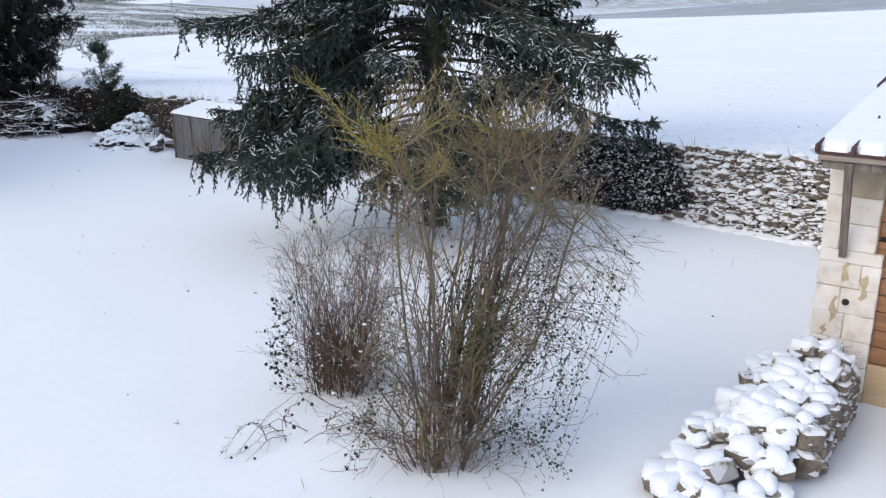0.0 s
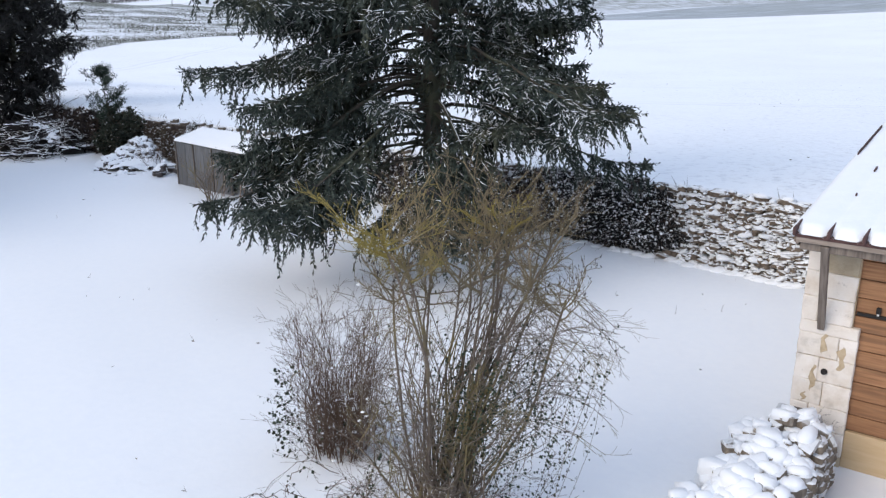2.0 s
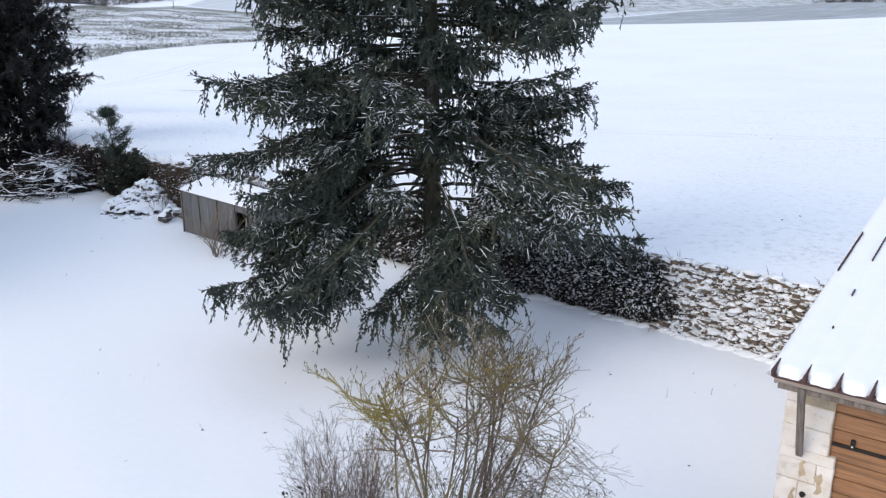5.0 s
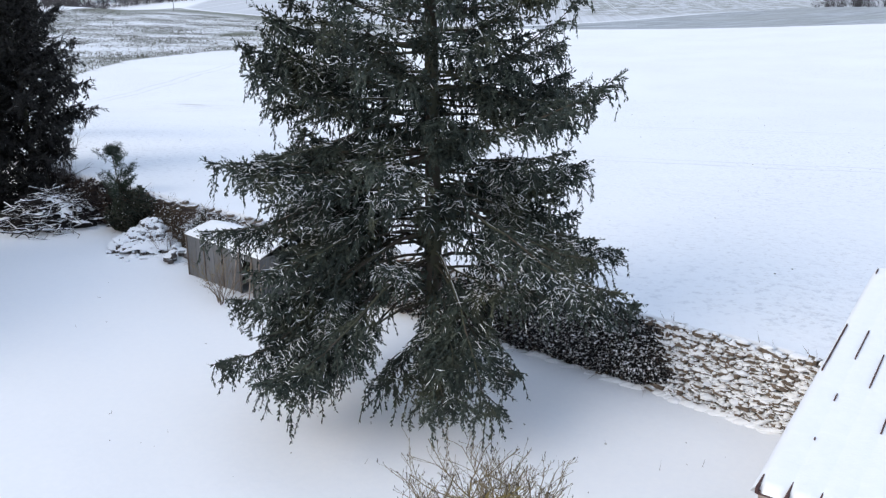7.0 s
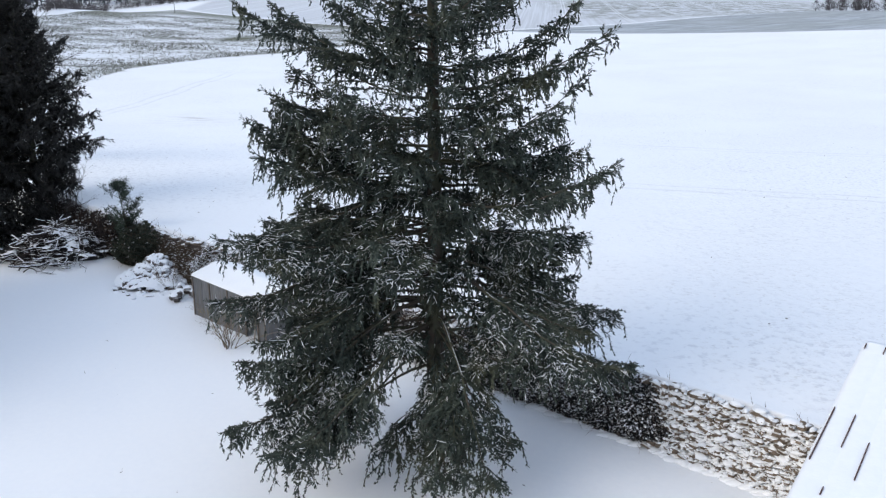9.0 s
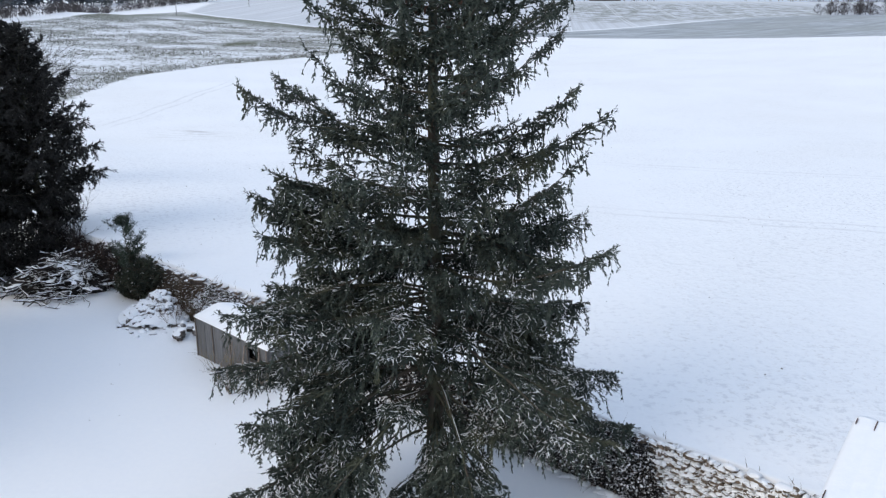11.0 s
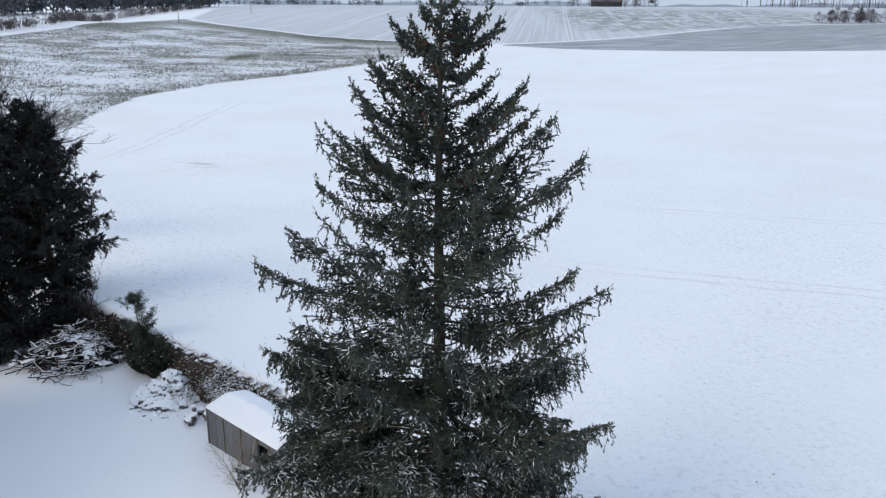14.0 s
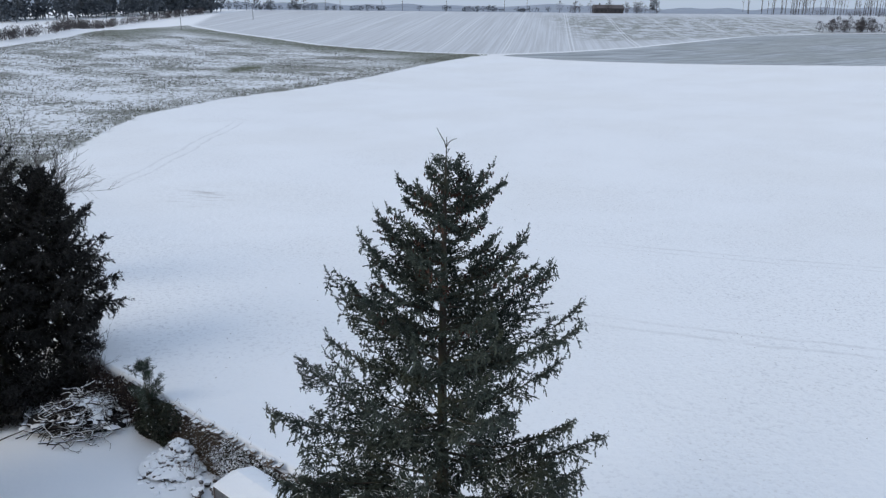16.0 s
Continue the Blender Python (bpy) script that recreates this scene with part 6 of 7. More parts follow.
def rock_heap(name, label, category, spots, domes, seed, stone_mat, size, step, ox, oy, settle=3):
    """Rocks half buried under one quilt of snow."""
    g = np.random.default_rng(seed)
    oz = float(ground_level(np.array(ox), np.array(oy)))
    heap = empty(name, ox, oy, oz, label, category)
    stones = [shared("rock", s, stone_mat) for s in STONES]
    for x, y, z in spots:
        r = g.uniform(*size)
        sz = (r * g.uniform(0.85, 1.35), r * g.uniform(0.7, 1.0), r * g.uniform(0.5, 0.85))
        rot = pose(0, 0, 0, g.normal() * 12, g.normal() * 12, g.uniform(0, 360))
        child("rock", stones[int(g.integers(7))], heap, m=Matrix.Translation((x - ox, y - oy, z - oz)) @ rot @ Matrix.Diagonal((*sz, 1)))
    b = snow_blanket(domes, step, ground_level, settle)
    b.v[0] = b.v[0] - np.array([ox, oy, oz])
    child("snow", b.mesh("snow_quilt", M["snow"], True), heap, "pillows of snow over the rocks")
    return heap


def rock_layer(heap, ox, oy, oz, stone, g, puff=1.0):
    """Gives a function that lays one rock with its top at z, and the pillow of snow on it."""
    rocks = [shared("rock", v, stone) for v in STONES]
    caps = [shared("snow_cap", v, M["snow"], True) for v in (*PADS_LUMPY, STONES[0], STONES[3])]

    def rock(x, y, z, r, bare):
        wide, deep, tall, turn = r * g.uniform(0.9, 1.4), r * g.uniform(0.75, 1.1), r * g.uniform(0.6, 0.9), g.uniform(0, 360)
        lean = pose(0, 0, 0, g.normal() * 14, g.normal() * 14, turn)
        child("rock", rocks[int(g.integers(7))], heap, m=Matrix.Translation((x - ox, y - oy, z - tall - oz)) @ lean @ Matrix.Diagonal((wide, deep, tall, 1)))
        if not bare:
            at = Matrix.Translation((x - ox - 0.12 * r, y - oy + 0.25 * r, z - oz - 0.02))
            child("snow_cap", caps[int(g.integers(len(caps)))], heap, m=at @ lean @ Matrix.Diagonal((wide * g.uniform(0.95, 1.25), deep * g.uniform(0.95, 1.3), r * g.uniform(0.40, 0.66) * puff, 1)))
    return rock


brush_pile()

HEAP_RNG = np.random.default_rng(95)
HEAP_Z = float(garden_level(np.array(-14.35), np.array(36.9)))
MOUND = [(-14.4, 37.8, 1.75, 0.70), (-14.3, 37.9, 1.3, 1.05), (-14.25, 38.05, 0.85, 1.34), (-14.9, 37.3, 1.0, 0.70), (-13.75, 37.3, 1.0, 0.70)]
domes = [(mx, my, HEAP_Z - 0.15, mr, mh) for mx, my, mr, mh in MOUND]
heap = rock_heap("rubble_heap", "heap of rubble buried in thick snow", "rubble heap", [], domes, 96, M["rubble"], (0.08, 0.16), 0.05, -14.4, 37.7)
lay_rock = rock_layer(heap, -14.4, 37.7, float(ground_level(np.array(-14.4), np.array(37.7))), M["rubble"], HEAP_RNG, 1.5)
for i in range(210):
    hx, hy = -14.4 + HEAP_RNG.normal(0, 0.72), 37.5 + HEAP_RNG.normal(-0.1, 0.85)
    lie = max([HEAP_Z - 0.02] + [HEAP_Z - 0.15 + mh * max(0.0, 1 - ((hx - mx) ** 2 + (hy - my) ** 2) / mr ** 2) ** 0.42 for mx, my, mr, mh in MOUND])
    lay_rock(hx, hy, lie + HEAP_RNG.uniform(-0.02, 0.09), HEAP_RNG.uniform(0.07, 0.17), i % 14 == 0)
spots, domes = [], []
for i in range(15):
    hx, hy = -11.75 + HEAP_RNG.normal(0, 0.35), 35.3 + HEAP_RNG.normal(0, 0.5)
    z = float(garden_level(np.array(hx), np.array(hy))) + HEAP_RNG.uniform(0.02, 0.4)
    spots.append((hx, hy, z))
    if i % 5:
        domes.append((hx, hy + 0.03, z + 0.04, HEAP_RNG.uniform(0.14, 0.28), 0.22))
rock_heap("rubble_heap", "small pile of snow-capped stones beside the shed", "rubble heap", spots, domes, 97, M["rubble"], (0.11, 0.20), 0.035, -11.75, 35.3)

# the ruined stone wall at the barn's corner, snow-covered, its end tumbled over the ground
PILE_A, PILE_B, PILE_W = Vector((5.08, 10.42)), Vector((3.97, 8.95)), 0.58


def pile_spot(f, w):
    p = PILE_A.lerp(PILE_B, f)
    return p.x + w * PILE_W * 0.80, p.y - w * PILE_W * 0.60


def stone_pile():
    g = HEAP_RNG
    heap = empty("stone_pile", 4.3, 9.0, float(ground_level(np.array(4.3), np.array(9.0))), "ruined dry-stone wall of tan rocks under pillows of snow", "stone pile")
    zero = float(ground_level(np.array(4.3), np.array(9.0)))
    rock = rock_layer(heap, 4.3, 9.0, zero, M["pilestone"], g, 1.5)
    for i in range(150):
        f, w = g.random(), g.uniform(-1.05, 0.9)
        x, y = pile_spot(f, w)
        top = (0.84 * (1 - f) + 0.50 * f) * (1 - 0.55 * max(0.0, -w) ** 2) + 0.05 * math.sin(f * 17 + w * 5) + g.normal() * 0.05
        rock(x, y, top, g.uniform(0.065, 0.15), i % 10 == 0)
    # the broken end, run out over the ground
    for i in range(66):
        f, w = 1.0 + 0.8 * g.random() ** 1.2, g.uniform(-1.35, 0.5)
        x, y = pile_spot(f, w * (1 + 0.3 * (f - 1)))
        top = max(0.06, 0.46 * (1.9 - f) / 0.9 * (1 - 0.35 * w * w)) + g.normal() * 0.04
        rock(x, y, top, g.uniform(0.075, 0.17), i % 9 == 0)
    # snow drifted between them
    domes = []
    for i in range(60):
        f, w = g.uniform(0.0, 1.95), g.uniform(-1.25, 0.7)
        x, y = pile_spot(f, w)
        top = (0.84 * (1 - f) + 0.50 * f) * (1 - 0.55 * max(0.0, -w) ** 2) if f < 1 else 0.46 * (1.9 - f) / 0.9 * (1 - 0.35 * w * w)
        domes.append((x, y, max(-0.04, top - 0.21), g.uniform(0.16, 0.30), 0.13))
    q = snow_blanket(domes, 0.03, ground_level, 2)
    q.v[0] = q.v[0] - np.array([4.3, 9.0, zero])
    child("snow", q.mesh("snow_quilt", M["snow"], True), heap, "snow drifted between the rocks")
    oz = float(ground_level(np.array(4.3), np.array(9.0)))
    stones = [shared("rock", s, M["pilestone"]) for s in STONES]
    turn = math.degrees(math.atan2(PILE_B.y - PILE_A.y, PILE_B.x - PILE_A.x))
    # upright face on the house side and the broken end, laid in courses
    for face in ("side", "end"):
        z = 0.02
        while z < 0.74:
            h = g.uniform(0.09, 0.15)
            u = 0.0
            ln = 1.85 if face == "side" else 0.42
            while u < ln:
                w = g.uniform(0.12, 0.27)
                f, ww = ((u + w / 2) / 1.85, 0.92) if face == "side" else (1.02, 0.95 - (u + w / 2) / PILE_W)
                if z < (0.86 * (1 - f) + 0.52 * f) - 0.14:
                    x, y = pile_spot(f, ww + g.normal() * 0.03)
                    m = Matrix.Translation((x - 4.3, y - 9.0, z + h / 2 - oz - 0.04)) @ pose(0, 0, 0, g.normal() * 5, g.normal() * 5, turn + (0 if face == "side" else 90) + g.normal() * 8)
                    child("rock", stones[int(g.integers(7))], heap, m=m @ Matrix.Diagonal((w * 0.54, 0.13, h * 0.54, 1)))
                u += w
            z += h
    # big tan blocks at the broken corner
    for f, w, z, l, h in ((0.98, 0.74, 0.42, 0.20, 0.13), (1.06, 0.80, 0.18, 0.17, 0.12), (1.05, 0.35, 0.40, 0.16, 0.11), (1.1, 0.05, 0.26, 0.15, 0.10), (0.45, -0.95, 0.46, 0.13, 0.12), (0.92, 0.35, 0.50, 0.12, 0.09)):
        x, y = pile_spot(f, w)
        m = Matrix.Translation((x - 4.3, y - 9.0, z - oz)) @ pose(0, 0, 0, g.normal() * 6, g.normal() * 6, turn + 35 + g.normal() * 15)
        child("rock", stones[int(g.integers(7))], heap, m=m @ Matrix.Diagonal((l, l * 0.7, h, 1)))
    part("plank", box(-0.20, -0.03, -0.05, 0.20, 0.03, 0.05, 0.008, 0.004, 2), M["oldwood"], heap, "weathered board end lying on the rocks", m=Matrix.Translation((5.2 - 4.3, 10.45 - 9.0, 0.88 - oz)) @ pose(0, 0, 0, 8, 11, -8))
    # dark rubble filling behind the face
    core = Bag()
    for f in np.linspace(0.08, 0.92, 7):
        x, y = pile_spot(float(f), 0.1)
        core.blobs(np.array([[x - 4.3, y - 9.0, 0.0 - oz]]), np.array([[0.46, 0.46, (0.86 * (1 - f) + 0.52 * f) - 0.16]]), PADS[2])
    child("core", core.mesh("core", M["rubble"]), heap, "dark rubble between the rocks")


stone_pile()
bare_plant("bramble", 5.25, 10.35, 0.35, 9, 0.55, 0.005, "thin dead bramble over the stone pile", "bramble", M["redtwig"], 55, 0.15, (3, 2), base=0.62)


# ---------- shed ----------
def sheet_shed():
    x, y, z0 = -10.88, 32.95, -0.30
    shed = empty("shed", x, y, z0, "low grey sheet-clad shed with a snow-covered roof", "shed", rz=-42.5)
    L, D, H = 5.3, 2.15, 1.62
    g = np.random.default_rng(101)
    # cladding sheets on the long side, a gap near the end left as a doorway
    xs = [0.0, 0.66, 1.32, 2.0, 2.66, 3.3, 3.92]
    for i in range(len(xs) - 1):
        part("sheet", box(xs[i] + 0.006, -0.03 + 0.014 * (i % 2), -0.35, xs[i + 1] + 0.03, 0.01 + 0.014 * (i % 2), H + g.uniform(-0.03, 0.02), 0.006, 0.008, 3), M["tarp"], shed)
    part("sheet", box(4.78, -0.03, -0.35, L, 0.01, H - 0.02, 0.006, 0.006, 3), M["tarp"], shed)
    part("lintel", box(3.9, -0.02, H - 0.28, 4.8, 0.02, H - 0.03, 0.006), M["tarp"], shed)
    part("sheet", box(-0.03, 0.012, -0.35, 0.02, D, H, 0.006, 0.006, 3), M["tarp"], shed)
    part("sheet", box(-0.03, D, -0.35, L, D + 0.04, H, 0.006, 0.0, 2), M["tarp"], shed)
    part("sheet", box(L - 0.04, 0.012, -0.35, L, D, H, 0.006, 0.0, 2), M["tarp"], shed)
    # added near-black sheet paints the doorway's shade
    part("interior", box(0.05, 1.3, -0.3, L - 0.08, 1.35, H - 0.05, 0), M["dark"], shed, "near-black panel standing for the shade inside the shed")
    for px in (0.0, 1.32, 2.66, 3.90, 4.74, L - 0.06):
        part("post", box(px, -0.085, -0.35, px + 0.055, -0.035, H - 0.02, 0.008), M["oldwood"], shed)
    # bleached poles and canes leaning against the front
    for px, lean, ln, r in ((2.75, 0.20, 1.55, 0.014), (3.2, -0.18, 1.3, 0.012), (3.5, 0.35, 1.5, 0.013), (3.72, 0.06, 1.7, 0.02), (4.82, -0.03, 1.7, 0.022), (1.9, 0.9, 1.9, 0.010)):
        part("stick", box(-r, -r, 0, r, r, ln, 0.004, 0.003), M["fascia"], shed, "pale leaning stick", m=pose(px, -0.34, -0.30, -9, lean * 35, 0))

    # a low ridged roof; the snow on it sags between the rafters
    def ridged(z_eave, rise, out, thick):
        bm = bmesh.new()
        nx, ny = 110, 36
        grid = []
        for i in range(nx + 1):
            for j in range(ny + 1):
                u, v = i / nx, j / ny
                px, py = -out + u * (L + 2 * out), -out + v * (D + 2 * out)
                up = max(0.0, 1 - abs(py - D / 2) / (D / 2 + out))
                hip = min(1.0, 0.25 + (px + out) / 0.55) if px < 0.5 else 1.0
                zz = z_eave + rise * up ** 0.9 * (0.45 + 0.55 * hip)
                edge = min(u, 1 - u, v, 1 - v)
                if thick and edge > 0:
                    rafters = sum(math.exp(-((px - k) / 0.06) ** 2) for k in (0.9, 1.75, 2.6, 3.45, 4.3))
                    ridge = math.exp(-((py - D / 2 - 0.05) / 0.06) ** 2)
                    zz += thick * (0.75 - 0.35 * rafters * (py > D * 0.42) - 0.30 * ridge + 0.12 * math.sin(px * 1.9 + py * 2.2) + 0.08 * math.sin(px * 5.1 - py * 3))
                else:
                    zz += thick * 0.05
                grid.append(bm.verts.new((px, py, zz)))
        for i in range(nx):
            for j in range(ny):
                q = i * (ny + 1) + j
                bm.faces.new((grid[q], grid[q + ny + 1], grid[q + ny + 2], grid[q + 1]))
        return bm
    part("roof", ridged(H - 0.05, 0.42, 0.05, 0.0), M["tarp"], shed, "grey sheet roof")
    part("roof_snow", ridged(H - 0.01, 0.43, 0.07, 0.10), M["roof_snow"], shed, "smooth snow on the roof", True)


sheet_shed()


# ---------- barn ----------
BARN_TURN = -36.3
barn = empty("barn", 5.33, 11.01, 0, "barn corner of pale stone and orange boards under a snowy roof", "barn", rz=BARN_TURN)


def barn_walls():
    g = random.Random(111)
    # stone pier at the corner: courses of pale blocks on a mortar core
    part("pier_core", box(0.015, 0.015, -0.4, 0.70, 0.5, 3.55, 0.0), M["mortar"], barn, "ochre lime mortar")
    levels = [-0.35, 0.05, 0.42, 0.80, 1.18, 1.56, 1.92, 2.10, 2.48, 2.86, 3.22, 3.55]
    for i in range(len(levels) - 1):
        z0, z1 = levels[i], levels[i + 1]
        wide = 0.80 if z1 <= 2.11 else 0.69
        cut = (0.30, 0.52, 0.26, 0.42, 0.33, 0.56)[i % 6] if z1 <= 2.11 else 0.225
        if i == 6:
            cut = 0.9
        spans = [(0.0, wide)] if cut > wide else [(0.0, cut), (cut, wide)]
        for j, (a, b) in enumerate(spans):
            tan = (i == 9 and j == 1) or (i == 0)
            part("block", box(a + 0.006, -0.012 + g.uniform(-0.006, 0.006), z0 + 0.003, b - 0.002, 0.30, z1 - 0.003, 0.012, 0.007, 2), M["tanstone" if tan else "ashlar"], barn)
        # return face round the corner
        for a, b in ((0.31, 0.75), (0.76, 1.3)):
            part("block", box(-0.008, a, z0 + 0.006, 0.26, b, z1 - 0.005, 0.014, 0.005, 1), M["ashlar"], barn)
    part("gable_wall", box(0.02, 1.3, -0.4, 0.30, 8.3, 3.6, 0.02), M["ashlar"], barn, "pale stone gable wall")
    # mortar smears on the pier
    for x, z, w, h in ((0.36, 1.78, 0.05, 0.16), (0.62, 1.60, 0.06, 0.20), (0.27, 1.22, 0.05, 0.22), (0.18, 0.90, 0.04, 0.08)):
        bm = bmesh.new()
        bmesh.ops.create_icosphere(bm, subdivisions=2, radius=1)
        for v in bm.verts:
            v.co = Vector((v.co.x * w * (0.8 + 0.5 * math.sin(v.co.z * 5 + x * 9)) + 0.02 * math.sin(v.co.z * 9), v.co.y * 0.006, v.co.z * h))
        part("mortar_smear", bm, M["mortar"], barn, "ochre mortar smear", m=pose(x, -0.014, z))
    # round iron plate of a tie rod
    bm = bmesh.new()
    bmesh.ops.create_cone(bm, cap_ends=True, segments=20, radius1=0.05, radius2=0.04, depth=0.05)
    part("tie_plate", bm, M["iron"], barn, "round black iron tie plate", m=pose(0.42, -0.03, 1.36, 90, 0, 0))
    # ledge stone near the foot
    part("ledge", box(-0.16, -0.16, 0.52, 0.42, 0.10, 0.64, 0.03, 0.014, 1), M["rubble"], barn, "rough ledge stone")
    # board wall, recessed behind the pier
    z = 0.50
    while z < 3.25:
        h = g.uniform(0.235, 0.285)
        x1 = 0.82
        part("plank", box(0.66, 0.075 + g.uniform(-0.006, 0.006), z + 0.006, 7.2, 0.115, z + h - 0.005, 0.008), M["timber"], barn)
        z += h
    part("backing", box(0.6, 0.125, -0.3, 7.2, 0.3, 3.5, 0.0), M["dark"], barn, "dark wall behind the boards")
    part("plinth", box(0.80, 0.03, -0.4, 7.2, 0.12, 0.49, 0.01), M["plinth"], barn, "ochre base board")
    part("strap", box(0.72, 0.045, 2.29, 4.2, 0.07, 2.345, 0.006), M["iron"], barn, "black iron sliding rail")
    latch = part("latch", box(0.96, 0.02, 2.36, 1.02, 0.075, 2.46, 0.008), M["iron"], barn, "small black latch")
    part("latch_knob", box(0.975, 0.005, 2.345, 1.005, 0.035, 2.375, 0.006), M["white"], latch, "white knob")
    # far sides, closed
    part("back_wall", box(0.30, 8.0, -0.4, 7.2, 8.3, 4.2, 0.02), M["ashlar"], barn, "pale stone back wall")
    part("side_wall", box(7.2, 0.0, -0.4, 7.45, 8.3, 3.6, 0.02), M["ashlar"], barn, "pale stone side wall")


def roof_height(b):
    return 3.57 + 0.108 * (b + 0.82)


def barn_roof():
    g = random.Random(121)
    lo, hi, x0, x1 = -0.82, 8.45, -0.05, 7.6
    rr = math.degrees(math.atan(0.108))
    ln = (hi - lo) / math.cos(radians(rr))
    lay = pose(0, lo, roof_height(lo), rr, 0, 0)
    part("roof_sheet", box(x0, 0, -0.05, x1, ln, 0.0, 0.004), M["rib"], barn, "brown sheet-metal roof", m=lay)
    part("fascia", box(x0 + 0.02, 0.015, -0.125, x1, 0.05, -0.052, 0.006), M["fascia"], barn, "weathered pale eave board", m=lay)
    part("barge_board", box(x0 + 0.01, 0.06, -0.17, x0 + 0.05, ln - 0.02, -0.055, 0.006), M["fascia"], barn, "weathered verge board", m=lay)
    for i in range(9):
        xx = 0.28 + i * 0.84
        part("rafter", box(xx, 0.06, -0.17, xx + 0.09, 1.6, -0.056, 0.006), M["oldwood"], barn, m=lay)
    # snow quilt: slightly hollow over each rib
    nx, ny = 130, 96
    ribs = [-0.05 + 0.425 * i for i in range(18)]
    b = Bag()
    xs, ys = np.linspace(x0 - 0.08, x1, nx), np.linspace(0.0, ln + 0.18, ny)
    X, Y = np.meshgrid(xs, ys, indexing="ij")
    d = np.min(np.abs(X[..., None] - np.array(ribs)), -1)
    edge = np.minimum(np.minimum((X - x0 + 0.08), Y) / 0.10, 1)
    notch = np.exp(-(d / 0.045) ** 2) * np.exp(-(Y / 0.28) ** 2)
    Z = 0.015 + 0.10 * np.sqrt(np.clip(edge, 0, 1)) - 0.022 * np.exp(-(d / 0.06) ** 2) + 0.010 * waves(X, Y, 0.9, 8) - 0.085 * notch
    Y2 = Y + 0.10 * notch - 0.03 * (Y < 0.01) * (1 + waves(X, X, 0.3, 9))
    top = np.stack([X, Y2, Z], -1)
    idx = np.arange(nx * ny).reshape(nx, ny)
    quads = np.stack([idx[:-1, :-1], idx[1:, :-1], idx[1:, 1:], idx[:-1, 1:]], -1).reshape(-1, 4)
    b.add(top, None, quads)
    rim = np.concatenate([idx[:, 0], idx[-1, 1:], idx[-2::-1, -1], idx[0, -2::-1]])
    low = top.reshape(-1, 3)[rim].copy()
    low[:, 2] = 0.003
    n = len(rim)
    base = b.n
    b.v.append(low)
    b.n += n
    r = np.arange(n)
    b.q.append(np.stack([rim[r], base + r, base + (r + 1) % n, rim[(r + 1) % n]], -1))
    child("roof_snow", b.mesh("roof_snow", M["roof_snow"], True), barn, "thick smooth snow on the roof", m=lay)
    # ribs of the sheet where they show
    shows = [(0, 3.85, 5.95), (0, 8.95, 9.2), (1, 8.85, 9.3), (2, 8.6, 9.05), (1, 4.55, 5.85), (1, 2.85, 3.1), (1, 1.5, 1.56), (2, 3.6, 4.95), (3, 2.2, 2.75), (3, 8.5, 9.0), (4, 3.0, 4.4), (5, 2.6, 3.1), (5, 5.2, 6.0), (6, 4.0, 5.0)]
    for i, xx in enumerate(ribs):
        part("roof_rib", box(xx - 0.022, -0.02, 0.002, xx + 0.022, ln, 0.045, 0.008), M["rib"], barn, m=lay)
        bm = box(xx - 0.020, -0.035, -0.02, xx + 0.020, 0.36 + 0.1 * g.random(), 0.088, 0.008)
        for v in bm.verts:
            if v.co.y > 0.2:
                v.co.x = xx + (v.co.x - xx) * 0.5
        part("roof_rib", bm, M["rib"], barn, m=lay)
    for i, s0, s1 in shows:
        part("roof_rib", box(ribs[i] - 0.011, s0 + 0.12, 0.04, ribs[i] + 0.011, s1 + 0.12, 0.135, 0.008), M["rib"], barn, m=lay)
    # diagonal brace from the pier to the eave
    a, c = Vector((0.30, -0.03, 2.02)), Vector((0.34, -0.74, 3.44))
    v = c - a
    bm = box(-0.05, -0.045, 0, 0.05, 0.045, v.length, 0.01, 0.004)
    part("brace", bm, M["oldwood"], barn, "weathered grey wooden brace", m=Matrix.Translation(a) @ v.to_track_quat("Z", "Y").to_matrix().to_4x4())
    # corner plate beam along the eave
    part("eave_beam", box(x0 + 0.06, -0.72, 3.33, 7.4, -0.60, 3.45, 0.012), M["oldwood"], barn, "weathered eave beam")


barn_walls()
barn_roof()


# ---------- far distance ----------
def clumps(bag, cx, cy, z, h, w, g, n=60, leaf=1.0, pointed=False, bare=False):
    """A far tree: a cloud of small leaf clumps round a stem."""
    f = g.random(n)
    if pointed:
        rad = w * (1.02 - f) * np.sqrt(g.random(n))
        zz = h * (0.08 + 0.92 * f)
    else:
        rad = w * np.sin(np.clip(f * 2.6 + 0.35, 0, 3.1)) * np.sqrt(g.random(n))
        zz = h * (0.18 + 0.82 * f)
    a = g.uniform(0, 6.28, n)
    p = np.stack([cx + rad * np.cos(a), cy + rad * np.sin(a), z + zz], -1)
    d = unit(g.normal(size=(n, 3)) + np.array([0, 0, 0.9])) * leaf * g.uniform(0.6, 1.4, (n, 1))
    if bare:
        out = np.stack([np.cos(a), np.sin(a), np.zeros(n)], -1) * (rad / max(w, 0.1))[:, None]
        d = unit(out * 0.9 + np.array([0, 0, 1.0]) + g.normal(size=(n, 3)) * 0.35) * h * 0.28 * g.uniform(0.5, 1.2, (n, 1))
        bag.spindles(p - d * 0.4, d, np.full(n, leaf * 0.075), 0.15)
        return
    bag.spindles(p, d, np.full(n, leaf * 0.28))


